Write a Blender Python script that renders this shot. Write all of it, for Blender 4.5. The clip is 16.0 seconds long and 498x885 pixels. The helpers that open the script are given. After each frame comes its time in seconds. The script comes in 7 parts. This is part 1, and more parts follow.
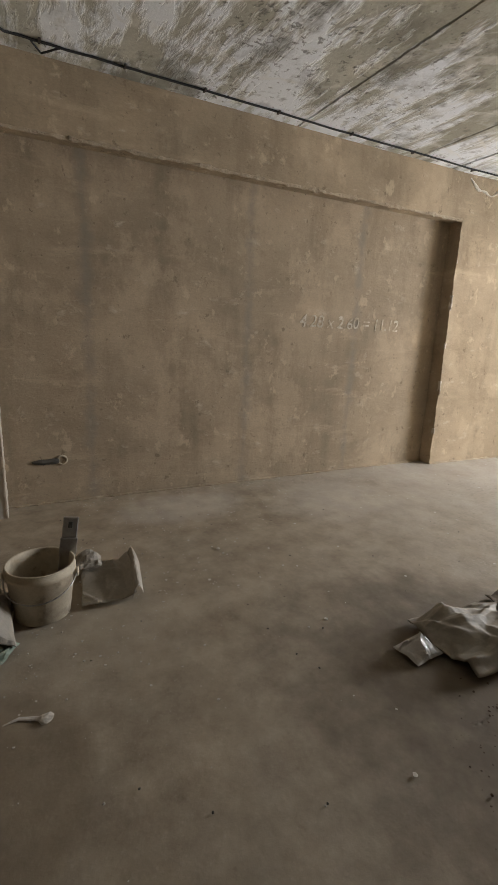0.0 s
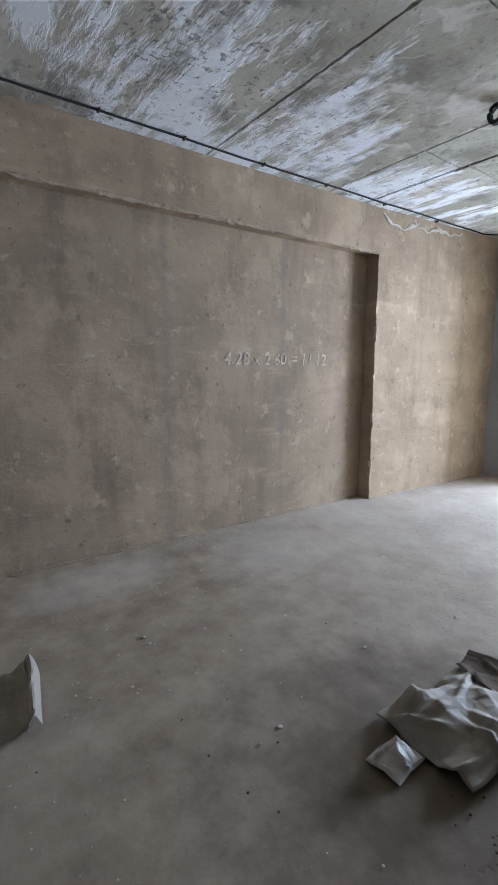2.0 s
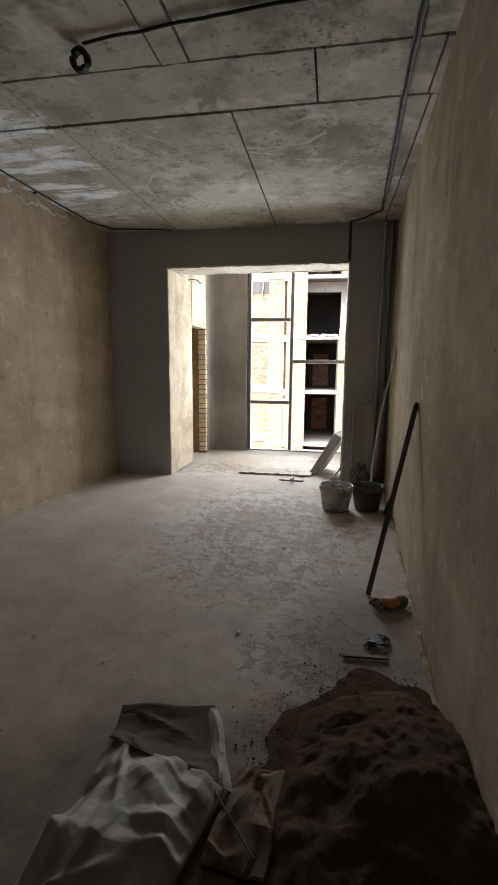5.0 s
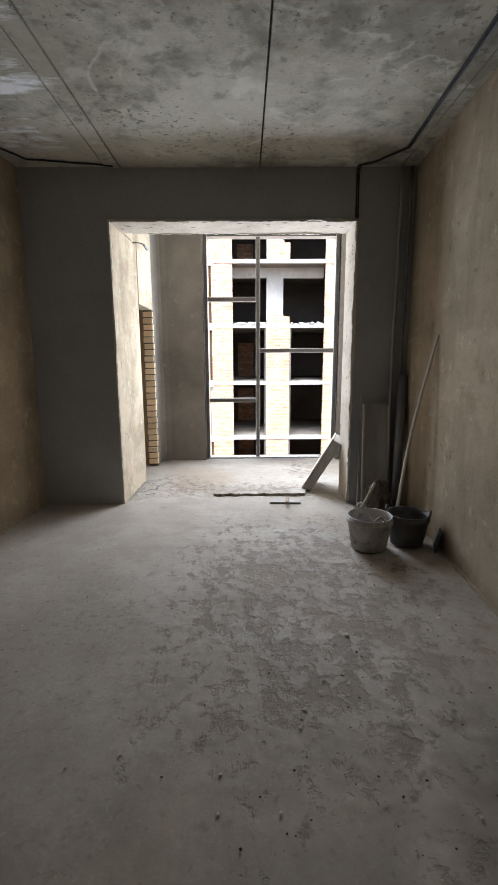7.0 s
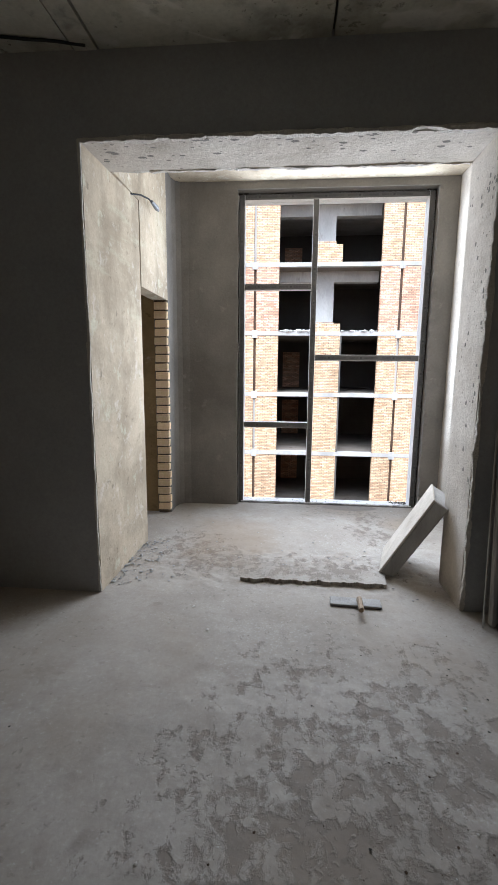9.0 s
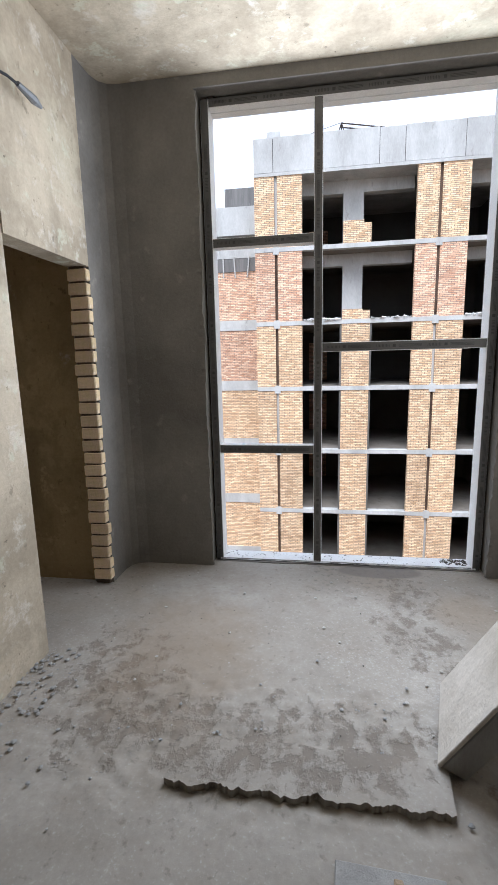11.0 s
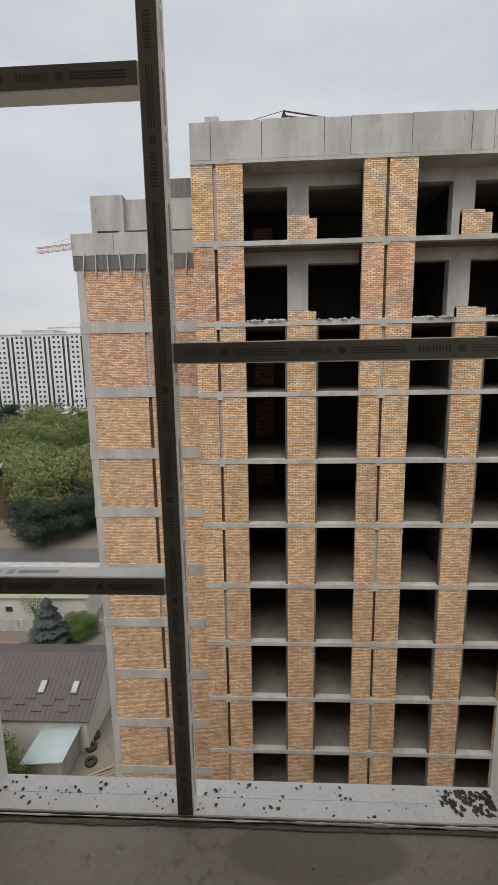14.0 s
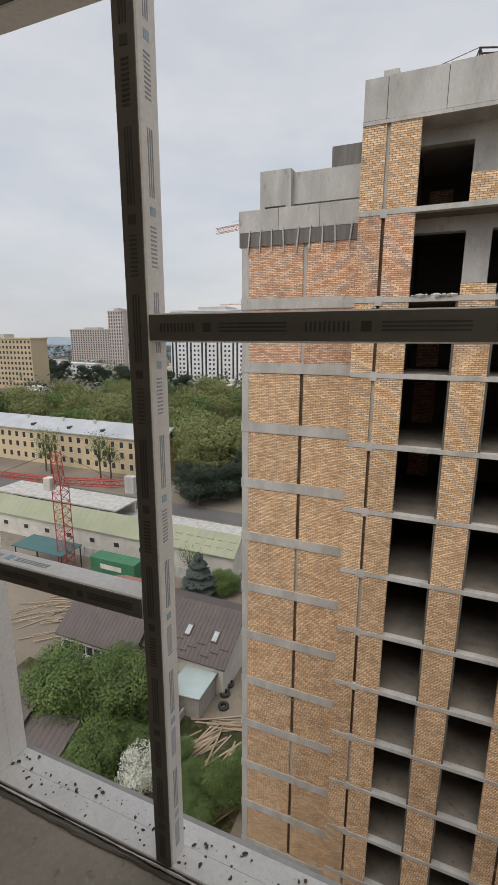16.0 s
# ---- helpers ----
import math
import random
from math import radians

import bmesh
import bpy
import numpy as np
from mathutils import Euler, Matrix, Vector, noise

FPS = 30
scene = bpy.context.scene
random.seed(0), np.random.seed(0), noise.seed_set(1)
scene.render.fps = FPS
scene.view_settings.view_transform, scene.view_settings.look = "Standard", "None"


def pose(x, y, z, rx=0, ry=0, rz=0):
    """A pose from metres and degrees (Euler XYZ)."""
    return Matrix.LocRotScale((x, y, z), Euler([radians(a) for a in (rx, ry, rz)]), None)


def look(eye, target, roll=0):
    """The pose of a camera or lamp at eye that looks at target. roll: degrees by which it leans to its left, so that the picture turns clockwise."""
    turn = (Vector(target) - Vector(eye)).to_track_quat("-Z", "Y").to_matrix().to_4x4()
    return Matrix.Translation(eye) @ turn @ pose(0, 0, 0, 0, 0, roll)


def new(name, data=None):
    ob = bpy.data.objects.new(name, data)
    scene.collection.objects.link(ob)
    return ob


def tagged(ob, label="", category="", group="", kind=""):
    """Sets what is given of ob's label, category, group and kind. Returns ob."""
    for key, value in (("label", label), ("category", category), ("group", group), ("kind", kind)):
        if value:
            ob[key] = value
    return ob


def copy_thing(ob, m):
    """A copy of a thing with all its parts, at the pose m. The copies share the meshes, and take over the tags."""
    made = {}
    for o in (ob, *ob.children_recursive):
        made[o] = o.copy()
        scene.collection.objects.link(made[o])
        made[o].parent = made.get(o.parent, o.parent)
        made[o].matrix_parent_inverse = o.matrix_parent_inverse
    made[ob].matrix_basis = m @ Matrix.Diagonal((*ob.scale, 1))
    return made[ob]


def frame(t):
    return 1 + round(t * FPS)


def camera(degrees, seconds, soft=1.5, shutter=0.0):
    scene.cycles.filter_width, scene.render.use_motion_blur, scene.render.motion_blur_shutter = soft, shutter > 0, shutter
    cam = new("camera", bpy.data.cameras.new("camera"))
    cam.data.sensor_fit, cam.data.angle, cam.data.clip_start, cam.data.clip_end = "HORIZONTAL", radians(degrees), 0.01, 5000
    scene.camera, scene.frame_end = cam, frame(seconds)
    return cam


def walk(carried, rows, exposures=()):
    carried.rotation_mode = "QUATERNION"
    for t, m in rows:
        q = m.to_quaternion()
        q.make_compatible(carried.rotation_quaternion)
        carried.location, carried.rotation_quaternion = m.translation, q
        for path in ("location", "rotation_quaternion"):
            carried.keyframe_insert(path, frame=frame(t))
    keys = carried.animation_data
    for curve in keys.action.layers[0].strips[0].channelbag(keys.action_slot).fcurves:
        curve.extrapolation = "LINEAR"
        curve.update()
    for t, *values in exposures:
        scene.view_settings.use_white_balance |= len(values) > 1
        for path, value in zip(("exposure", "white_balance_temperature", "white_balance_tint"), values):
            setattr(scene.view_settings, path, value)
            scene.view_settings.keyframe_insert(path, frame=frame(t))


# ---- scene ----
cam = camera(57.3, 16.0, soft=1.1)

PATH = [
    (0, (0.291, 0.165, 1.38), (-1.429, 1.072, 0.913), 2.4),
    (0.5, (0.112, 0.241, 1.424), (-1.711, 0.904, 0.94), 3.0),
    (1, (0.01, 0.288, 1.459), (-1.862, 0.837, 1.019), 1.8),
    (1.5, (-0.061, 0.322, 1.461), (-1.866, 1.098, 1.088), 0.4),
    (2, (-0.059, 0.418, 1.431), (-1.652, 1.582, 1.108), 0.0),
    (2.5, (-0.042, 0.493, 1.417), (-1.346, 1.981, 1.122), -0.2),
    (3, (-0.015, 0.543, 1.417), (-1.024, 2.246, 1.132), -0.5),
    (3.5, (0.006, 0.564, 1.407), (-0.748, 2.394, 1.12), -0.9),
    (4, (0.003, 0.609, 1.395), (-0.575, 2.496, 1.068), -1.7),
    (4.5, (-0.081, 0.787, 1.414), (-0.575, 2.697, 1.084), -0.5),
    (5, (-0.306, 0.994, 1.405), (-0.65, 2.936, 1.077), 0.5),
    (7.5, (-1.25, 2.703, 1.412), (-1.222, 4.667, 1.039), -0.4),
    (8, (-1.3, 3.153, 1.389), (-1.278, 5.119, 1.026), -0.2),
    (8.5, (-1.26, 3.588, 1.396), (-1.316, 5.557, 1.052), -0.6),
    (9, (-1.175, 3.994, 1.405), (-1.346, 5.959, 1.075), 0.5),
    (11.5, (-0.866, 5.899, 1.428), (-1.181, 7.837, 1.044), -1.6),
    (12, (-0.798, 6.238, 1.417), (-1.03, 8.176, 0.985), -1.1),
    (12.5, (-0.83, 6.612, 1.437), (-0.93, 8.552, 0.961), -1.2),
    (13, (-0.773, 6.879, 1.461), (-0.871, 8.822, 0.997), -1.1),
    (13.5, (-0.696, 7.135, 1.475), (-0.802, 9.09, 1.067), -0.3),
    (14, (-0.67, 7.366, 1.47), (-0.771, 9.332, 1.119), -1.0),
    (14.5, (-0.641, 7.535, 1.472), (-0.86, 9.492, 1.12), -1.2),
    (15, (-0.474, 7.607, 1.475), (-0.886, 9.529, 1.111), 0.0),
    (15.5, (-0.385, 7.733, 1.472), (-0.967, 9.6, 1.05), 0.6),
    (16, (-0.36, 7.772, 1.471), (-1.108, 9.573, 1.03), 0.2),
]
walk(cam, [(t, look(eye, target, roll)) for t, eye, target, roll in PATH],
     exposures=[(0.0, 4.02, 6350, 10), (0.5, 4.27, 6450, 10), (1.0, 4.52, 6150, 10), (1.5, 4.52, 5450, 10), (2.0, 4.19, 5000, 10), (2.5, 3.47, 5400, 10), (3.5, 2.74, 5500, 10), (4.5, 2.57, 5800, 10), (5.0, 2.42, 6000, 10), (7.5, 2.27, 5600, 10), (8.0, 2.2, 5500, 10), (8.5, 2.04, 5450, 10),
                (9.0, 1.72, 5450, 10), (11.5, 1.08, 5550, 10), (12.0, 0.88, 5800, 10), (12.5, 0.76, 6100, 10), (13.0, 0.45, 6300, 10), (13.5, 0.0, 6500, 10), (14.5, 0.06, 6550, 10), (16.0, 0.03, 6550, 10)])

# ---- world and sun: an overcast day ----
world = bpy.data.worlds.new("overcast_sky")
scene.world = world
world.use_nodes = True
wn, wl = world.node_tree.nodes, world.node_tree.links
wn.clear()
sky = wn.new("ShaderNodeTexSky")
sky.sky_type = "NISHITA"
sky.sun_disc = False
sky.sun_elevation, sky.sun_rotation = radians(58), radians(165)
sky.dust_density, sky.air_density = 5.0, 1.0
bg_sky, bg_cloud = wn.new("ShaderNodeBackground"), wn.new("ShaderNodeBackground")
bg_sky.inputs["Strength"].default_value = 0.03
wc, wm, wt, wr, wx = [wn.new("ShaderNode" + k) for k in ("TexCoord", "Mapping", "TexNoise", "MapRange", "Mix")]
wm.inputs["Scale"].default_value = (1.0, 1.0, 3.0)
wt.inputs["Scale"].default_value, wt.inputs["Detail"].default_value, wt.inputs["Roughness"].default_value = 2.2, 6, 0.55
wr.inputs["From Min"].default_value, wr.inputs["From Max"].default_value = 0.35, 0.65
wx.data_type = "RGBA"
wx.inputs[6].default_value, wx.inputs[7].default_value = (0.71, 0.745, 0.80, 1), (0.90, 0.90, 0.91, 1)
wl.new(wc.outputs["Generated"], wm.inputs["Vector"])
wl.new(wm.outputs[0], wt.inputs["Vector"])
wl.new(wt.outputs["Fac"], wr.inputs["Value"])
wl.new(wr.outputs[0], wx.inputs["Factor"])
wl.new(wx.outputs[2], bg_cloud.inputs["Color"])
bg_cloud.inputs["Strength"].default_value = 0.70
add, wout = wn.new("ShaderNodeAddShader"), wn.new("ShaderNodeOutputWorld")
wl.new(sky.outputs[0], bg_sky.inputs["Color"])
wl.new(bg_sky.outputs[0], add.inputs[0])
wl.new(bg_cloud.outputs[0], add.inputs[1])
wl.new(add.outputs[0], wout.inputs["Surface"])

sun_data = bpy.data.lights.new("sun", "SUN")
sun_data.energy, sun_data.angle, sun_data.color = 1.85, radians(50), (1.0, 0.97, 0.93)
sun = new("sun", sun_data)
sun.matrix_world = look((-11, -41, 68), (0, 0, 0))


# the sky's light through the tall window
win_data = bpy.data.lights.new("window_light", "AREA")
win_data.shape, win_data.size, win_data.size_y = "RECTANGLE", 1.66, 2.15
win_data.energy, win_data.color = 33, (0.95, 0.97, 1.0)
window_light = new("window_light", win_data)
window_light.matrix_world = look((-0.78, 8.49, 1.88), (-0.78, 0.0, 2.1))


# ---- materials ----
def surface(name, base, second, third=None, big=0.8, mid=5.0, fine=60.0, spots=0.55, rough=0.9, bump=0.25,
            metallic=0.0, stretch=(1, 1, 1), vary=0.0, spread=(0.35, 0.65), stains=False):
    """Two-scale mottled surface: base and second in large clouds, third in smaller spots, fine relief."""
    m = bpy.data.materials.new(name)
    m.use_nodes = True
    n, l = m.node_tree.nodes, m.node_tree.links
    p = n["Principled BSDF"]
    tc, mp = n.new("ShaderNodeTexCoord"), n.new("ShaderNodeMapping")
    mp.inputs["Scale"].default_value = stretch
    l.new(tc.outputs["Object"], mp.inputs["Vector"])

    def cloud(scale, detail, ro=0.6, distort=0.0):
        t = n.new("ShaderNodeTexNoise")
        t.inputs["Scale"].default_value, t.inputs["Detail"].default_value = scale, detail
        t.inputs["Roughness"].default_value, t.inputs["Distortion"].default_value = ro, distort
        l.new(mp.outputs[0], t.inputs["Vector"])
        return t

    def ramp(src, a, b):
        r = n.new("ShaderNodeMapRange")
        r.inputs["From Min"].default_value, r.inputs["From Max"].default_value = a, b
        l.new(src, r.inputs["Value"])
        return r.outputs[0]

    def blend(fac, c1, c2):
        x = n.new("ShaderNodeMix")
        x.data_type = "RGBA"
        l.new(fac, x.inputs["Factor"])
        for slot, c in ((6, c1), (7, c2)):
            if isinstance(c, tuple):
                x.inputs[slot].default_value = (*c, 1)
            else:
                l.new(c, x.inputs[slot])
        return x.outputs[2]

    a, b, c = cloud(big, 8, 0.62, 0.3), cloud(mid, 8, 0.65, 0.2), cloud(fine, 6, 0.7)
    col = blend(ramp(a.outputs["Fac"], *spread), base, second)
    if third:
        col = blend(ramp(b.outputs["Fac"], spots, spots + 0.16), col, third)
    if stains:
        # damp vertical runs and pale scrapes of the trowel
        for sx, sz, sc, lo, hi, most, tone in ((1.0, 0.25, 2.6, 0.50, 0.68, 0.55, tuple(0.62 * x for x in second)), (0.35, 2.2, 3.2, 0.58, 0.72, 0.45, tuple(min(0.6, 1.3 * x) for x in base)), (1.0, 1.0, 11.0, 0.62, 0.68, 0.60, tuple(0.50 * x for x in second)), (0.7, 1.0, 4.5, 0.52, 0.70, 0.45, tuple(0.72 * x for x in second)),
                                           (0.9, 0.7, 2.1, 0.54, 0.60, 0.40, tuple(min(0.6, 1.18 * x) for x in base)), (1.0, 0.8, 7.0, 0.60, 0.66, 0.50, tuple(min(0.6, 1.35 * x) for x in base)),
                                           (1.0, 1.2, 34.0, 0.665, 0.70, 0.75, tuple(0.38 * x for x in second)), (1.0, 0.6, 16.0, 0.66, 0.70, 0.55, tuple(0.55 * x for x in second))):
            mq, t = n.new("ShaderNodeMapping"), n.new("ShaderNodeTexNoise")
            mq.inputs["Scale"].default_value = (sx, sx, sz)
            l.new(tc.outputs["Object"], mq.inputs["Vector"])
            l.new(mq.outputs[0], t.inputs["Vector"])
            t.inputs["Scale"].default_value, t.inputs["Detail"].default_value, t.inputs["Roughness"].default_value = sc, 7, 0.66
            e = n.new("ShaderNodeMapRange")
            e.inputs["From Min"].default_value, e.inputs["From Max"].default_value, e.inputs["To Max"].default_value = lo, hi, most
            l.new(t.outputs["Fac"], e.inputs["Value"])
            col = blend(e.outputs[0], col, tone)
    grain = ramp(c.outputs["Fac"], 0.25, 0.75)
    hs = n.new("ShaderNodeHueSaturation")
    v = n.new("ShaderNodeMath")
    v.operation, v.inputs[1].default_value, v.inputs[2].default_value = "MULTIPLY_ADD", 0.22, 0.89
    l.new(grain, v.inputs[0])
    if vary:
        oi, w = n.new("ShaderNodeObjectInfo"), n.new("ShaderNodeMath")
        w.operation, w.inputs[1].default_value = "MULTIPLY_ADD", vary
        l.new(oi.outputs["Random"], w.inputs[0])
        l.new(v.outputs[0], w.inputs[2])
        v = w
    l.new(v.outputs[0], hs.inputs["Value"])
    l.new(col, hs.inputs["Color"])
    l.new(hs.outputs[0], p.inputs["Base Color"])
    p.inputs["Roughness"].default_value, p.inputs["Metallic"].default_value = rough, metallic
    if rough > 0.8:
        p.inputs["Specular IOR Level"].default_value = 0.0 if rough > 0.87 else 0.3
    if bump:
        h = n.new("ShaderNodeMath")
        h.operation, h.inputs[1].default_value = "MULTIPLY_ADD", 0.12 if stains else 0.35
        l.new(c.outputs["Fac"], h.inputs[0])
        l.new(b.outputs["Fac"], h.inputs[2])
        bp = n.new("ShaderNodeBump")
        bp.inputs["Strength"].default_value, bp.inputs["Distance"].default_value = bump, 0.02
        l.new(h.outputs[0], bp.inputs["Height"])
        l.new(bp.outputs[0], p.inputs["Normal"])
    return m


def masonry(name, c1, c2, mortar, wide=0.26, high=0.1, joint=0.011):
    """Brickwork too far off to tell brick from brick by its edges."""
    m = bpy.data.materials.new(name)
    m.use_nodes = True
    n, l = m.node_tree.nodes, m.node_tree.links
    p = n["Principled BSDF"]
    tc, sp, cb, ad = n.new("ShaderNodeTexCoord"), n.new("ShaderNodeSeparateXYZ"), n.new("ShaderNodeCombineXYZ"), n.new("ShaderNodeMath")
    geo = n.new("ShaderNodeNewGeometry")
    l.new(geo.outputs["Position"], sp.inputs[0])
    l.new(sp.outputs[0], ad.inputs[0])
    l.new(sp.outputs[1], ad.inputs[1])
    l.new(ad.outputs[0], cb.inputs[0])
    l.new(sp.outputs[2], cb.inputs[1])
    bt = n.new("ShaderNodeTexBrick")
    for key, val in (("Scale", 1.0), ("Mortar Size", joint), ("Mortar Smooth", 0.3), ("Bias", 0.0), ("Brick Width", wide), ("Row Height", high)):
        bt.inputs[key].default_value = val
    bt.inputs["Color1"].default_value, bt.inputs["Color2"].default_value, bt.inputs["Mortar"].default_value = (*c1, 1), (*c2, 1), (*mortar, 1)
    # hand-laid courses waver
    wob, shift, off = n.new("ShaderNodeTexNoise"), n.new("ShaderNodeVectorMath"), n.new("ShaderNodeVectorMath")
    wob.inputs["Scale"].default_value, wob.inputs["Detail"].default_value = 3.1, 4
    l.new(cb.outputs[0], wob.inputs["Vector"])
    off.operation, off.inputs[1].default_value = "SUBTRACT", (0.016, 0.016, 0.0)
    l.new(cb.outputs[0], off.inputs[0])
    shift.operation, shift.inputs[1].default_value = "MULTIPLY_ADD", (0.032, 0.032, 0.0)
    l.new(wob.outputs["Color"], shift.inputs[0])
    l.new(off.outputs[0], shift.inputs[2])
    l.new(shift.outputs[0], bt.inputs["Vector"])
    ns = n.new("ShaderNodeTexNoise")
    ns.inputs["Scale"].default_value, ns.inputs["Detail"].default_value = 1.1, 9
    l.new(cb.outputs[0], ns.inputs["Vector"])
    r = n.new("ShaderNodeMapRange")
    r.inputs["From Min"].default_value, r.inputs["From Max"].default_value = 0.3, 0.7
    r.inputs["To Min"].default_value, r.inputs["To Max"].default_value = 0.80, 1.08
    l.new(ns.outputs["Fac"], r.inputs["Value"])
    # chipped and sooty bricks
    sp2, sr, sm = n.new("ShaderNodeTexNoise"), n.new("ShaderNodeMapRange"), n.new("ShaderNodeMath")
    sp2.inputs["Scale"].default_value, sp2.inputs["Detail"].default_value, sp2.inputs["Roughness"].default_value = 13.0, 8, 0.75
    l.new(cb.outputs[0], sp2.inputs["Vector"])
    sr.inputs["From Min"].default_value, sr.inputs["From Max"].default_value = 0.36, 0.62
    sr.inputs["To Min"].default_value, sr.inputs["To Max"].default_value = 0.66, 1.10
    l.new(sp2.outputs["Fac"], sr.inputs["Value"])
    sm.operation = "MULTIPLY"
    l.new(r.outputs[0], sm.inputs[0])
    l.new(sr.outputs[0], sm.inputs[1])
    r = sm
    oi, w = n.new("ShaderNodeObjectInfo"), n.new("ShaderNodeMath")
    w.operation, w.inputs[1].default_value = "MULTIPLY_ADD", 0.16
    l.new(oi.outputs["Random"], w.inputs[0])
    l.new(r.outputs[0], w.inputs[2])
    hs = n.new("ShaderNodeHueSaturation")
    l.new(w.outputs[0], hs.inputs["Value"])
    l.new(bt.outputs["Color"], hs.inputs["Color"])
    l.new(hs.outputs[0], p.inputs["Base Color"])
    p.inputs["Roughness"].default_value = 0.92
    bp = n.new("ShaderNodeBump")
    bp.inputs["Strength"].default_value, bp.inputs["Distance"].default_value = 0.6, 0.012
    bp.invert = True
    l.new(bt.outputs["Fac"], bp.inputs["Height"])
    l.new(bp.outputs[0], p.inputs["Normal"])
    return m


def patchy(name, base, second, patch, dark, region, rough, bump, kind):
    """A mottled slab whose patches (crust or whitewash) lie in one region of the plan."""
    m = surface(name, base, second, dark, 0.8, 3.0 if kind == "crust" else 2.0, 45, 0.60, rough, bump, spread=(0.40, 0.60))
    n, l = m.node_tree.nodes, m.node_tree.links
    p = n["Principled BSDF"]
    old = p.inputs["Base Color"].links[0].from_socket
    tc, sp = n.new("ShaderNodeTexCoord"), n.new("ShaderNodeSeparateXYZ")
    l.new(tc.outputs["Object"], sp.inputs[0])

    def math_node(op, a, b, c=None):
        x = n.new("ShaderNodeMath")
        x.operation = op
        for i, v in enumerate((a, b, c)):
            if v is None:
                continue
            if isinstance(v, (int, float)):
                x.inputs[i].default_value = v
            else:
                l.new(v, x.inputs[i])
        return x.outputs[0]

    total = None
    for cx, rx, cy, ry in region:
        dx = math_node("DIVIDE", math_node("SUBTRACT", sp.outputs[0], cx), rx)
        dy = math_node("DIVIDE", math_node("SUBTRACT", sp.outputs[1], cy), ry)
        d = math_node("ADD", math_node("MULTIPLY", dx, dx), math_node("MULTIPLY", dy, dy))
        w = n.new("ShaderNodeMapRange")
        w.inputs["From Min"].default_value, w.inputs["From Max"].default_value = 1.3, 0.2
        l.new(d, w.inputs["Value"])
        total = w.outputs[0] if total is None else math_node("MAXIMUM", total, w.outputs[0])
    mp = n.new("ShaderNodeMapping")
    mp.inputs["Scale"].default_value = (1.25, 1.0, 1.0) if kind == "crust" else (0.5, 1.7, 1.0)
    l.new(tc.outputs["Object"], mp.inputs["Vector"])
    a, b = n.new("ShaderNodeTexNoise"), n.new("ShaderNodeTexNoise")
    for t, s, d, ro in ((a, 9.0 if kind == "crust" else 2.2, 10 if kind == "crust" else 7, 0.68 if kind == "crust" else 0.6), (b, 2.2 if kind == "crust" else 9.0, 8, 0.65)):
        t.inputs["Scale"].default_value, t.inputs["Detail"].default_value, t.inputs["Roughness"].default_value = s, d, ro
        t.inputs["Distortion"].default_value = 0.15 if kind == "crust" else 0.35
        l.new(mp.outputs[0], t.inputs["Vector"])
    v = math_node("ADD", math_node("MULTIPLY_ADD", a.outputs["Fac"], 0.7, math_node("MULTIPLY", b.outputs["Fac"], 0.3)), math_node("MULTIPLY_ADD", total, 0.24, -0.24))
    f = n.new("ShaderNodeMapRange")
    f.inputs["From Min"].default_value, f.inputs["From Max"].default_value = (0.478, 0.545) if kind == "crust" else (0.44, 0.52)
    f.inputs["To Max"].default_value = 0.9 if kind == "crust" else 1.0
    l.new(v, f.inputs["Value"])
    x = n.new("ShaderNodeMix")
    x.data_type = "RGBA"
    l.new(f.outputs[0], x.inputs["Factor"])
    l.new(old, x.inputs[6])
    gain = n.new("ShaderNodeMix")
    gain.data_type = "RGBA"
    gain.inputs["Factor"].default_value = 0.85
    l.new(old, gain.inputs[6])
    gain.inputs[7].default_value = (*patch, 1)
    l.new(gain.outputs[2], x.inputs[7])
    col = x.outputs[2]
    if kind == "crust":
        # trodden-in white dust and dark dirt specks, thicker in some places
        layers = ((4.5, 0.50, 0.72, (0.30, 0.255, 0.205), 0.5, 0.55), (14.0, 0.58, 0.75, (0.24, 0.205, 0.17), 0.7, 0.40), (90.0, 0.60, 0.72, (0.60, 0.58, 0.54), 0.9, 0.30), (1.1, 0.50, 0.70, (0.33, 0.27, 0.20), 0.4, 0.45), (24.0, 0.61, 0.69, (0.13, 0.108, 0.085), 0.8, 0.40), (45.0, 0.64, 0.72, (0.54, 0.51, 0.46), 1.3, 0.25))
    else:
        layers = ((2.6, 0.52, 0.66, (0.17, 0.16, 0.135), 0.5, 0.55), (9.0, 0.58, 0.70, (0.15, 0.14, 0.12), 0.7, 0.5), (5.0, 0.57, 0.66, (0.60, 0.59, 0.54), 0.6, 0.45), (26.0, 0.62, 0.68, (0.13, 0.125, 0.11), 0.9, 0.7), (1.3, 0.56, 0.64, (0.24, 0.23, 0.19), 0.5, 0.55))
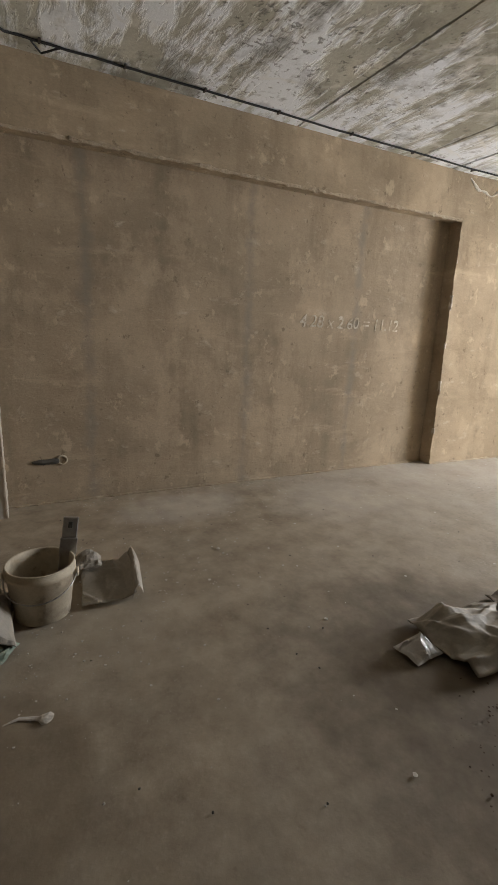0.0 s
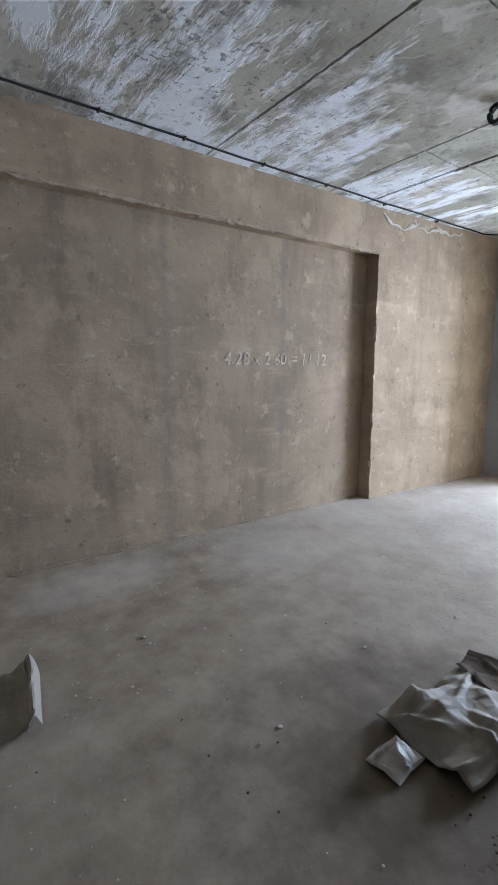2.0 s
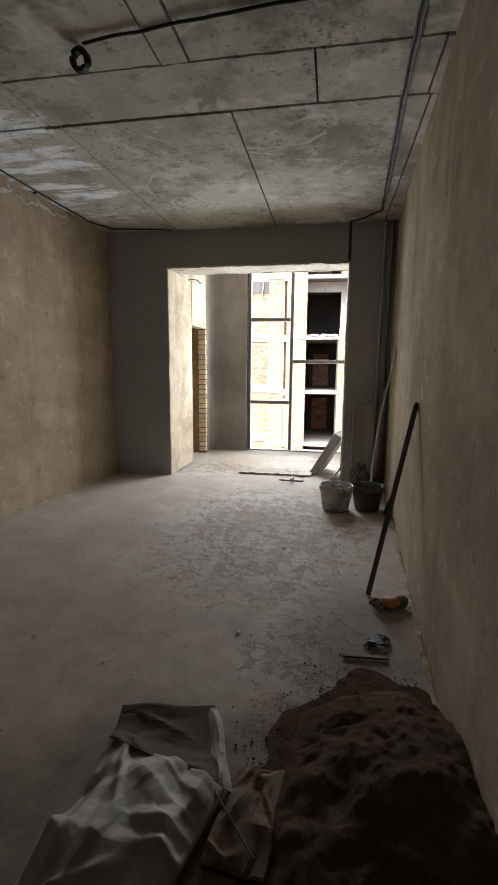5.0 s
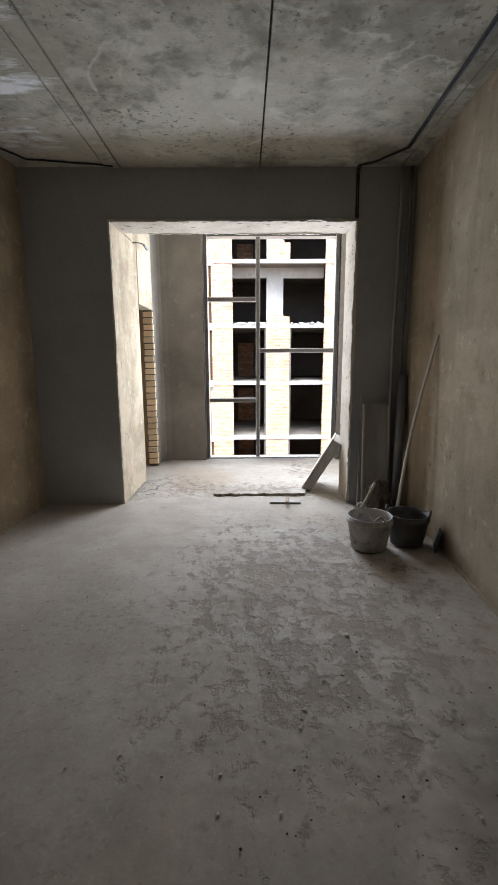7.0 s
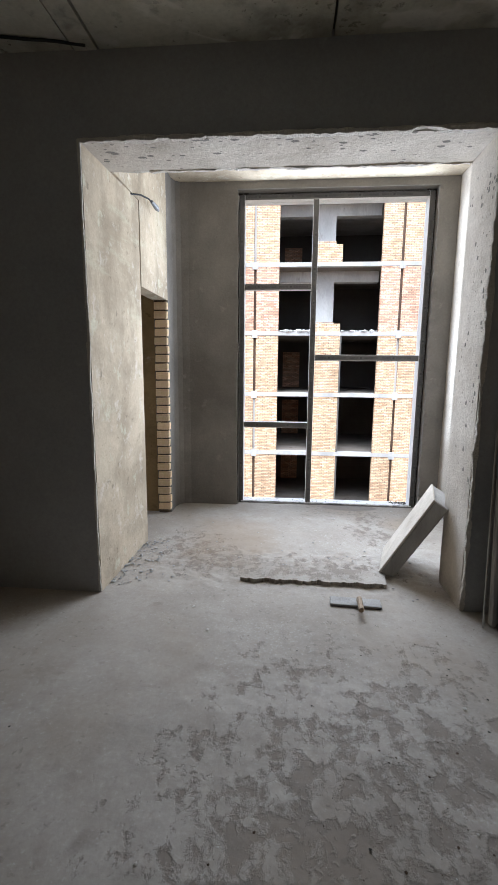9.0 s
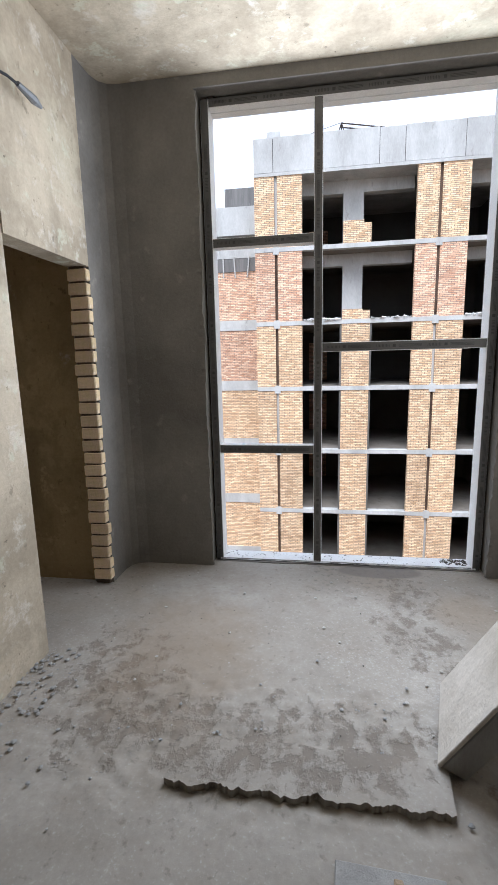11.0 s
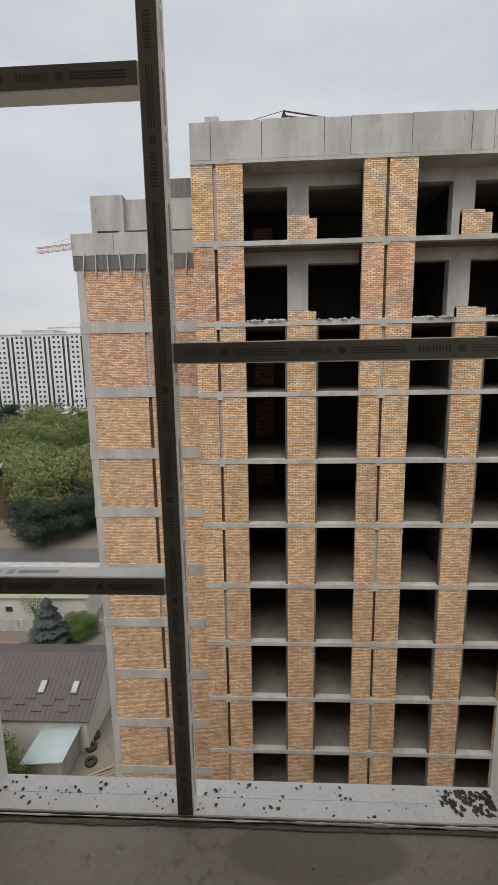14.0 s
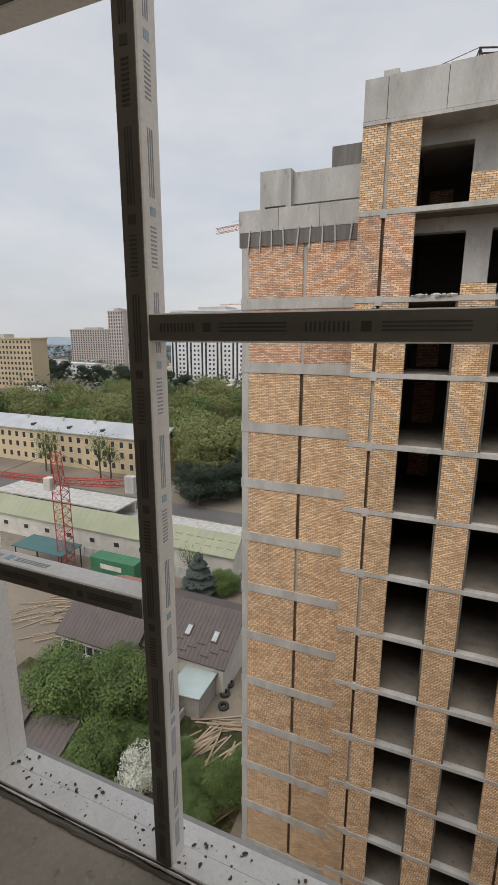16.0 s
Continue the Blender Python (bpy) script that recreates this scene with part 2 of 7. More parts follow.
    if layers:
        for sc, lo, hi, tone, big_sc, most in layers:
            t, g = n.new("ShaderNodeTexNoise"), n.new("ShaderNodeTexNoise")
            t.inputs["Scale"].default_value, t.inputs["Detail"].default_value, t.inputs["Roughness"].default_value = sc, 6, 0.62
            g.inputs["Scale"].default_value, g.inputs["Detail"].default_value = big_sc, 3
            for s in (t, g):
                l.new(tc.outputs["Object"], s.inputs["Vector"])
            e = n.new("ShaderNodeMapRange")
            e.inputs["From Min"].default_value, e.inputs["From Max"].default_value, e.inputs["To Max"].default_value = lo, hi, most
            l.new(math_node("MULTIPLY_ADD", g.outputs["Fac"], 0.35, math_node("ADD", t.outputs["Fac"], -0.17)), e.inputs["Value"])
            mx = n.new("ShaderNodeMix")
            mx.data_type = "RGBA"
            l.new(e.outputs[0], mx.inputs["Factor"])
            l.new(col, mx.inputs[6])
            mx.inputs[7].default_value = (*tone, 1)
            col = mx.outputs[2]
    if kind == "wash":
        # thin winding lime lines
        t = n.new("ShaderNodeTexNoise")
        t.inputs["Scale"].default_value, t.inputs["Detail"].default_value, t.inputs["Distortion"].default_value = 0.9, 5, 0.8
        l.new(tc.outputs["Object"], t.inputs["Vector"])
        e = n.new("ShaderNodeMapRange")
        e.inputs["From Min"].default_value, e.inputs["From Max"].default_value, e.inputs["To Max"].default_value = 0.020, 0.002, 0.4
        gap = n.new("ShaderNodeTexNoise")
        gap.inputs["Scale"].default_value, gap.inputs["Detail"].default_value = 3.0, 6
        l.new(tc.outputs["Object"], gap.inputs["Vector"])
        l.new(math_node("MULTIPLY_ADD", math_node("SUBTRACT", 0.56, gap.outputs["Fac"]), 0.14, math_node("ABSOLUTE", math_node("SUBTRACT", t.outputs["Fac"], 0.53), 0.0)), e.inputs["Value"])
        mx = n.new("ShaderNodeMix")
        mx.data_type = "RGBA"
        l.new(e.outputs[0], mx.inputs["Factor"])
        l.new(col, mx.inputs[6])
        mx.inputs[7].default_value = (0.78, 0.76, 0.70, 1)
        col = mx.outputs[2]
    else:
        # brown soil and painted light falloff towards the hall, with an uneven edge
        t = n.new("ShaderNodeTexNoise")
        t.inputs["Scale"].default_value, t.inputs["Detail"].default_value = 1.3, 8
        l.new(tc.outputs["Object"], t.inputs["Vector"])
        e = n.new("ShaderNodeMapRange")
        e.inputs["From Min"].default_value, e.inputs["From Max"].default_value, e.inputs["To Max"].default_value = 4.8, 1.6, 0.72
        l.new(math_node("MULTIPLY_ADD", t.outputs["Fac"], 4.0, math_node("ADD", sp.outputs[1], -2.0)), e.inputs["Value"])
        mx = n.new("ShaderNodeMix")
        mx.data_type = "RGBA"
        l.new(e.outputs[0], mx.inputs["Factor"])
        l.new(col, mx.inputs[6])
        soil_shade = n.new("ShaderNodeMix")
        soil_shade.data_type = "RGBA"
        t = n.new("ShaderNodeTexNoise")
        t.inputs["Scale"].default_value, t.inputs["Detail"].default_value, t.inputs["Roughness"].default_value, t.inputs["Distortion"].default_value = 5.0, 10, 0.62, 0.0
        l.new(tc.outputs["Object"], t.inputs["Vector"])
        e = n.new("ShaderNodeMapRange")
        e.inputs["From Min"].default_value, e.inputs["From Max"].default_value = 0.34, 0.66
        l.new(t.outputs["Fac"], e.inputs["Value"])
        l.new(e.outputs[0], soil_shade.inputs["Factor"])
        soil_shade.inputs[6].default_value, soil_shade.inputs[7].default_value = (0.19, 0.145, 0.095, 1), (0.40, 0.33, 0.235, 1)
        l.new(soil_shade.outputs[2], mx.inputs[7])
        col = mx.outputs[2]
        # spots with an outline of their own: sandy dirt plus painted near-floor shade round the heap, an old damp ring,
        # white dust under the wall
        for cx, rx, cy, ry, tone, most, edge in ((-0.62, 1.15, 1.85, 0.95, (0.10, 0.078, 0.055), 0.80, 0.9), (-1.02, 0.42, -0.02, 0.36, (0.18, 0.135, 0.085), 0.45, 0.25), (-3.0, 0.34, 1.3, 0.62, (0.62, 0.58, 0.52), 0.34, 0.9),
                                                 (-2.75, 0.5, 2.6, 0.7, (0.58, 0.54, 0.48), 0.24, 0.9), (-0.15, 0.42, 3.2, 0.75, (0.13, 0.105, 0.08), 0.70, 0.9), (-1.9, 0.75, 0.35, 0.7, (0.46, 0.40, 0.31), 0.35, 0.9),
                                                 (-1.65, 0.45, 7.6, 0.6, (0.28, 0.205, 0.13), 0.5, 0.9), (-0.12, 0.25, 8.05, 0.3, (0.28, 0.205, 0.13), 0.4, 0.9), (-0.55, 0.30, 8.52, 0.10, (0.20, 0.172, 0.145), 0.75, 0.3)):
            dx = math_node("DIVIDE", math_node("SUBTRACT", sp.outputs[0], cx), rx)
            dy = math_node("DIVIDE", math_node("SUBTRACT", sp.outputs[1], cy), ry)
            d = math_node("ADD", math_node("MULTIPLY", dx, dx), math_node("MULTIPLY", dy, dy))
            t = n.new("ShaderNodeTexNoise")
            t.inputs["Scale"].default_value, t.inputs["Detail"].default_value, t.inputs["Roughness"].default_value = 4.0, 10, 0.68
            l.new(tc.outputs["Object"], t.inputs["Vector"])
            e = n.new("ShaderNodeMapRange")
            e.inputs["From Min"].default_value, e.inputs["From Max"].default_value, e.inputs["To Max"].default_value = 1.0, 1.0 - edge, most
            l.new(math_node("ADD", d, math_node("MULTIPLY_ADD", t.outputs["Fac"], 1.6 if edge > 0.5 else 0.3, -0.8 if edge > 0.5 else -0.15)), e.inputs["Value"])
            mx = n.new("ShaderNodeMix")
            mx.data_type = "RGBA"
            l.new(e.outputs[0], mx.inputs["Factor"])
            l.new(col, mx.inputs[6])
            mx.inputs[7].default_value = (*tone, 1)
            col = mx.outputs[2]
    l.new(col, p.inputs["Base Color"])
    bp = n.new("ShaderNodeBump")
    bp.inputs["Strength"].default_value, bp.inputs["Distance"].default_value = 0.5, 0.008
    bp.invert = kind == "crust"
    l.new(f.outputs[0], bp.inputs["Height"])
    l.new(p.inputs["Normal"].links[0].from_socket, bp.inputs["Normal"])
    l.new(bp.outputs[0], p.inputs["Normal"])
    return m


M_TAN = surface("tan_plaster", (0.41, 0.325, 0.225), (0.30, 0.238, 0.165), (0.50, 0.425, 0.325), 1.6, 9.0, 70, 0.60, 0.92, 0.30, stretch=(1, 0.7, 1.5), spread=(0.32, 0.68), stains=True)
M_DIM = surface("dull_brown_plaster", (0.43, 0.36, 0.27), (0.32, 0.265, 0.195), (0.52, 0.45, 0.36), 1.3, 6.0, 60, 0.61, 0.92, 0.30, stretch=(1, 0.8, 1.2), stains=True)
M_NICHE = surface("stained_tan_plaster", (0.36, 0.285, 0.20), (0.255, 0.205, 0.145), (0.46, 0.39, 0.30), 1.4, 8.0, 70, 0.60, 0.92, 0.30, stretch=(1, 0.8, 1.3), spread=(0.34, 0.66), stains=True)
# two grey smeared seams run up the back of the niche
def seams(m, places, tone):
    n, l = m.node_tree.nodes, m.node_tree.links
    p = n["Principled BSDF"]
    tc, sp, t = n.new("ShaderNodeTexCoord"), n.new("ShaderNodeSeparateXYZ"), n.new("ShaderNodeTexNoise")
    t.inputs["Scale"].default_value, t.inputs["Detail"].default_value, t.inputs["Roughness"].default_value = 5.0, 8, 0.7
    l.new(tc.outputs["Object"], sp.inputs[0])
    l.new(tc.outputs["Object"], t.inputs["Vector"])
    for y in places:
        a, b, c, r, x = n.new("ShaderNodeMath"), n.new("ShaderNodeMath"), n.new("ShaderNodeMath"), n.new("ShaderNodeMapRange"), n.new("ShaderNodeMix")
        a.operation, a.inputs[1].default_value = "SUBTRACT", y
        l.new(sp.outputs[1], a.inputs[0])
        b.operation = "ABSOLUTE"
        l.new(a.outputs[0], b.inputs[0])
        c.operation, c.inputs[1].default_value = "MULTIPLY_ADD", 0.30
        l.new(t.outputs["Fac"], c.inputs[0])
        l.new(b.outputs[0], c.inputs[2])
        r.inputs["From Min"].default_value, r.inputs["From Max"].default_value, r.inputs["To Max"].default_value = 0.21, 0.13, 0.7
        l.new(c.outputs[0], r.inputs["Value"])
        x.data_type = "RGBA"
        l.new(r.outputs[0], x.inputs["Factor"])
        l.new(p.inputs["Base Color"].links[0].from_socket, x.inputs[6])
        x.inputs[7].default_value = (*tone, 1)
        l.new(x.outputs[2], p.inputs["Base Color"])


seams(M_NICHE, (0.71, 2.06, 3.25), (0.215, 0.19, 0.155))
M_GREY = surface("grey_cement_render", (0.37, 0.365, 0.355), (0.30, 0.30, 0.295), (0.42, 0.41, 0.40), 0.8, 3.0, 55, 0.62, 0.9, 0.25)
M_PALE = surface("pitted_pale_plaster", (0.60, 0.545, 0.465), (0.44, 0.39, 0.32), (0.16, 0.135, 0.11), 2.4, 24.0, 60, 0.625, 0.93, 0.4, spread=(0.38, 0.62))
M_LOGGIA = surface("rough_brown_plaster", (0.54, 0.455, 0.335), (0.39, 0.325, 0.235), (0.66, 0.60, 0.50), 2.0, 8.0, 50, 0.57, 0.93, 0.35, spread=(0.40, 0.60), stains=True)
M_OCHRE = surface("patched_ochre_plaster", (0.33, 0.235, 0.12), (0.23, 0.165, 0.085), (0.55, 0.50, 0.42), 1.2, 3.2, 60, 0.615, 0.93, 0.4, spread=(0.35, 0.65), stains=True)
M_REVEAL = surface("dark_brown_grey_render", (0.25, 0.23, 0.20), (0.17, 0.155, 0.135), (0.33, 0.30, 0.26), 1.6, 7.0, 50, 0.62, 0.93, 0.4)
M_EDGE = surface("chipped_white_plaster", (0.62, 0.58, 0.51), (0.50, 0.46, 0.39), (0.24, 0.22, 0.19), 4, 18, 70, 0.66, 0.95, 0.9)
M_CRUMB = surface("crumbled_tan_plaster", (0.44, 0.36, 0.265), (0.31, 0.25, 0.18), (0.20, 0.16, 0.115), 6, 20, 60, 0.58, 0.95, 0.8)
M_COLUMN = surface("bare_concrete_column", (0.52, 0.475, 0.41), (0.36, 0.325, 0.27), (0.15, 0.13, 0.105), 3.0, 9, 60, 0.60, 0.9, 0.3, stretch=(1, 1, 0.6), spread=(0.38, 0.62))
M_CEIL = patchy("stained_concrete_ceiling", (0.55, 0.535, 0.455), (0.37, 0.352, 0.285), (0.90, 0.93, 0.97), (0.25, 0.24, 0.20), [(-2.9, 1.6, 1.6, 2.6), (-2.9, 0.8, 4.6, 2.2), (-0.9, 1.0, 0.6, 1.6)], 0.88, 0.16, "wash")
M_JOINT = surface("dark_joint", (0.05, 0.048, 0.042), (0.09, 0.085, 0.075), None, 5, 9, 60, 0.6, 0.95, 0.5)
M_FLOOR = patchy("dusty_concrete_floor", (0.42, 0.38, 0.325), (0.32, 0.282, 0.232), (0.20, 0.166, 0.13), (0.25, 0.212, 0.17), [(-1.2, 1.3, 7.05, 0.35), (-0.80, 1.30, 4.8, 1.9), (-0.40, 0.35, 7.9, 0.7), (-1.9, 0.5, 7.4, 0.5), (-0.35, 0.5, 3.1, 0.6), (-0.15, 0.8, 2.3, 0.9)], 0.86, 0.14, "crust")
M_MORTAR = surface("grey_mortar", (0.42, 0.41, 0.39), (0.32, 0.31, 0.29), (0.22, 0.21, 0.19), 3, 12, 60, 0.62, 0.95, 0.7)
M_OLDMORTAR = surface("dark_old_mortar", (0.15, 0.115, 0.085), (0.09, 0.07, 0.052), None, 6, 20, 60, 0.6, 0.95, 0.6)
M_DIRT = surface("dried_dirt", (0.15, 0.13, 0.11), (0.08, 0.07, 0.06), None, 9, 30, 90, 0.6, 0.95, 0.4)
M_SAND = surface("brown_sand", (0.098, 0.069, 0.046), (0.062, 0.045, 0.031), (0.14, 0.105, 0.072), 5, 26, 150, 0.62, 0.97, 0.7)
M_RUBBLE = surface("plaster_rubble", (0.55, 0.52, 0.47), (0.30, 0.27, 0.23), None, 6, 20, 90, 0.6, 0.95, 0.6, vary=0.3)
M_CHALK = surface("chalk", (0.56, 0.50, 0.41), (0.34, 0.28, 0.205), None, 16, 60, 200, 0.6, 0.98, 0.2, spread=(0.40, 0.62))
M_CABLE = surface("black_cable", (0.014, 0.014, 0.014), (0.022, 0.022, 0.022), None, 6, 20, 90, 0.6, 0.8, 0.1)
M_GREYCABLE = surface("grey_conduit", (0.20, 0.20, 0.20), (0.13, 0.13, 0.13), None, 6, 20, 90, 0.6, 0.45, 0.1)
M_FILM = surface("dark_protective_film", (0.105, 0.096, 0.087), (0.135, 0.125, 0.112), (0.24, 0.22, 0.20), 3, 14, 80, 0.70, 0.5, 0.12)
M_PRINT = surface("faint_film_print", (0.050, 0.046, 0.042), (0.062, 0.057, 0.052), None, 5, 20, 90, 0.6, 0.5, 0.0)
M_PVC = surface("dusty_white_plastic_profile", (0.90, 0.89, 0.87), (0.82, 0.805, 0.78), (0.55, 0.52, 0.47), 5, 22, 90, 0.66, 0.5, 0.08)
M_BLUEPRINT = surface("blue_film_print", (0.34, 0.52, 0.62), (0.46, 0.60, 0.68), None, 5, 20, 90, 0.6, 0.5, 0.0)
M_GREYPRINT = surface("grey_film_print", (0.36, 0.38, 0.42), (0.42, 0.44, 0.48), None, 5, 20, 90, 0.6, 0.5, 0.0)
M_BUCKET = surface("dusty_cream_plastic", (0.52, 0.45, 0.335), (0.36, 0.305, 0.22), (0.20, 0.165, 0.12), 5, 11, 60, 0.55, 0.75, 0.3)
M_BUCKETPALE = surface("mortar_splashed_plastic", (0.50, 0.48, 0.45), (0.34, 0.32, 0.29), (0.15, 0.135, 0.115), 7, 14, 60, 0.54, 0.65, 0.3)
M_PALEWOOD = surface("dusty_pale_wood", (0.52, 0.48, 0.42), (0.40, 0.36, 0.31), (0.27, 0.24, 0.20), 3, 9, 60, 0.62, 0.85, 0.3, stretch=(4, 4, 0.6))
M_BUCKETDARK = surface("dusty_black_plastic", (0.055, 0.055, 0.055), (0.11, 0.105, 0.10), (0.28, 0.27, 0.25), 6, 14, 60, 0.68, 0.65, 0.15)
M_STEEL = surface("worn_steel", (0.42, 0.41, 0.39), (0.28, 0.26, 0.24), (0.16, 0.12, 0.09), 8, 20, 90, 0.62, 0.42, 0.15, metallic=0.8)
M_RUST = surface("dark_rusty_steel", (0.075, 0.055, 0.045), (0.045, 0.038, 0.034), (0.13, 0.085, 0.06), 6, 20, 90, 0.62, 0.7, 0.25, metallic=0.3)
M_WOOD = surface("raw_wood", (0.40, 0.30, 0.19), (0.30, 0.22, 0.14), (0.20, 0.15, 0.10), 3, 9, 60, 0.62, 0.8, 0.3, stretch=(4, 4, 0.6))
M_GREYWOOD = surface("dusty_grey_board", (0.40, 0.38, 0.35), (0.30, 0.285, 0.26), (0.22, 0.205, 0.185), 3, 9, 60, 0.62, 0.85, 0.3, stretch=(3, 3, 0.8))
M_PAPER = surface("crumpled_kraft_paper", (0.31, 0.278, 0.228), (0.22, 0.195, 0.158), (0.40, 0.365, 0.31), 3, 8, 60, 0.62, 0.7, 0.25)
M_SANDPAPER = surface("sandy_brown_paper", (0.20, 0.15, 0.105), (0.13, 0.098, 0.07), (0.27, 0.215, 0.155), 6, 14, 70, 0.6, 0.9, 0.4)
M_PAPERIN = surface("grey_paper_lining", (0.135, 0.112, 0.088), (0.10, 0.083, 0.066), None, 3, 8, 60, 0.6, 0.95, 0.25)
M_CLEAR = surface("cloudy_plastic_bag", (0.55, 0.54, 0.52), (0.42, 0.41, 0.39), (0.70, 0.69, 0.67), 8, 22, 60, 0.62, 0.25, 0.3)
M_SACKGREEN = surface("green_sack_print", (0.22, 0.26, 0.20), (0.15, 0.19, 0.14), (0.42, 0.39, 0.33), 5, 14, 70, 0.54, 0.75, 0.2)
M_BLUELABEL = surface("blue_label", (0.10, 0.22, 0.50), (0.14, 0.28, 0.55), None, 8, 20, 60, 0.6, 0.4, 0.0)
M_GREENHOSE = surface("dark_green_hose", (0.055, 0.080, 0.060), (0.035, 0.05, 0.042), (0.13, 0.14, 0.125), 8, 20, 60, 0.62, 0.55, 0.1)
M_ORANGE = surface("orange_rubber", (0.50, 0.20, 0.07), (0.36, 0.15, 0.06), None, 10, 25, 60, 0.6, 0.7, 0.2)
M_KNIT = surface("grey_knit_fabric", (0.22, 0.21, 0.20), (0.10, 0.10, 0.10), (0.42, 0.40, 0.37), 25, 60, 200, 0.6, 0.95, 0.5)
M_BRICKNEAR = surface("yellow_clay_brick", (0.62, 0.48, 0.27), (0.65, 0.49, 0.36), (0.72, 0.62, 0.48), 9, 24, 80, 0.58, 0.92, 0.6, vary=0.35)
M_BRICKDARK = surface("olive_yellow_brick", (0.52, 0.45, 0.21), (0.40, 0.33, 0.17), (0.58, 0.50, 0.30), 5, 14, 70, 0.62, 0.92, 0.5, vary=0.3)

M_BRICK = masonry("yellow_facade_brick", (0.58, 0.365, 0.205), (0.90, 0.665, 0.425), (0.22, 0.165, 0.12), wide=0.25, high=0.081, joint=0.011)
M_BRICKRED = masonry("reddish_facade_brick", (0.56, 0.30, 0.185), (0.88, 0.61, 0.42), (0.23, 0.175, 0.14), wide=0.25, high=0.081, joint=0.011)
M_CONC = surface("facade_concrete", (0.49, 0.485, 0.465), (0.38, 0.373, 0.355), (0.20, 0.19, 0.175), 0.9, 3.0, 20, 0.61, 0.9, 0.3, stretch=(1, 1, 0.35), spread=(0.4, 0.6))
# raw concrete darkened in its colour for the shade inside the bays
M_CONCDARK = surface("shaded_raw_interior_concrete", (0.16, 0.15, 0.14), (0.11, 0.105, 0.096), None, 0.5, 2, 20, 0.62, 0.92, 0.2)
M_SLOT = surface("dark_expansion_slot", (0.07, 0.048, 0.036), (0.14, 0.10, 0.075), (0.34, 0.31, 0.27), 0.8, 2.2, 20, 0.60, 0.92, 0.2)
# bay floor: the falloff of light behind the slab edge is in this colour
M_BAYFLOOR = surface("shade_darkened_bay_floor", (0.24, 0.215, 0.185), (0.16, 0.142, 0.12), (0.11, 0.097, 0.082), 0.6, 2.4, 20, 0.58, 0.92, 0.2)
M_FORMWORK = surface("grey_formwork_boards", (0.20, 0.19, 0.18), (0.13, 0.125, 0.12), (0.30, 0.29, 0.27), 1.0, 4, 20, 0.6, 0.9, 0.3, stretch=(4, 4, 0.3))
M_GROUND = surface("dusty_earth", (0.25, 0.215, 0.175), (0.165, 0.142, 0.115), (0.09, 0.105, 0.055), 0.03, 0.12, 2.0, 0.58, 0.95, 0.2)
M_ASPHALT = surface("worn_asphalt", (0.16, 0.155, 0.15), (0.12, 0.118, 0.115), (0.24, 0.225, 0.205), 0.1, 0.5, 5, 0.62, 0.9, 0.1)
M_GRASS = surface("rough_grass", (0.055, 0.066, 0.028), (0.035, 0.042, 0.02), (0.125, 0.105, 0.07), 0.2, 0.9, 8, 0.47, 0.95, 0.4)
M_LEAF = surface("spring_leaves", (0.11, 0.165, 0.042), (0.056, 0.092, 0.024), (0.18, 0.23, 0.07), 0.4, 1.5, 6, 0.56, 0.75, 0.0, vary=0.12)
M_LEAFYEL = surface("yellow_green_leaves", (0.18, 0.195, 0.07), (0.135, 0.152, 0.05), (0.22, 0.225, 0.095), 0.4, 1.5, 6, 0.56, 0.75, 0.0, vary=0.12)
M_LEAFDARK = surface("dark_conifer_leaves", (0.035, 0.055, 0.032), (0.022, 0.036, 0.022), (0.055, 0.075, 0.045), 0.4, 1.5, 6, 0.58, 0.8, 0.0, vary=0.1)
M_SPRUCE = surface("blue_grey_needles", (0.075, 0.095, 0.085), (0.05, 0.065, 0.06), (0.12, 0.14, 0.13), 0.6, 1.8, 6, 0.56, 0.8, 0.0)
M_BLOSSOM = surface("white_blossom", (0.62, 0.63, 0.55), (0.48, 0.50, 0.42), (0.30, 0.34, 0.22), 0.6, 2, 8, 0.6, 0.8, 0.0)
M_BARK = surface("grey_bark", (0.12, 0.10, 0.08), (0.08, 0.068, 0.055), None, 2, 6, 20, 0.6, 0.95, 0.4)
M_TILE = surface("brown_roof_sheet", (0.105, 0.085, 0.080), (0.08, 0.066, 0.062), (0.14, 0.115, 0.11), 0.6, 3, 20, 0.6, 0.65, 0.2)
M_GREENROOF = surface("faded_green_roof_sheet", (0.31, 0.33, 0.22), (0.26, 0.28, 0.19), (0.37, 0.38, 0.28), 0.15, 0.8, 10, 0.62, 0.6, 0.1)
M_TEAL = surface("teal_roof_sheet", (0.055, 0.13, 0.135), (0.045, 0.11, 0.115), None, 0.3, 2, 10, 0.6, 0.55, 0.1)
M_CONTAINER = surface("green_painted_steel", (0.055, 0.20, 0.105), (0.045, 0.16, 0.085), (0.12, 0.24, 0.15), 0.6, 3, 20, 0.66, 0.55, 0.1)
M_PALEROOF = surface("pale_blue_roof_sheet", (0.42, 0.50, 0.50), (0.36, 0.43, 0.43), (0.30, 0.30, 0.27), 0.5, 2, 20, 0.66, 0.6, 0.1)
M_WHITEWALL = surface("white_painted_wall", (0.62, 0.60, 0.55), (0.50, 0.48, 0.43), (0.36, 0.33, 0.29), 0.4, 2, 10, 0.64, 0.9, 0.1)
M_YELLOWWALL = surface("yellow_ochre_facade", (0.60, 0.49, 0.33), (0.53, 0.43, 0.29), (0.42, 0.34, 0.22), 0.2, 0.8, 8, 0.64, 0.9, 0.1)
M_ZINC = surface("pale_zinc_roof", (0.42, 0.44, 0.46), (0.34, 0.36, 0.38), (0.50, 0.51, 0.52), 0.15, 0.8, 8, 0.6, 0.55, 0.1)
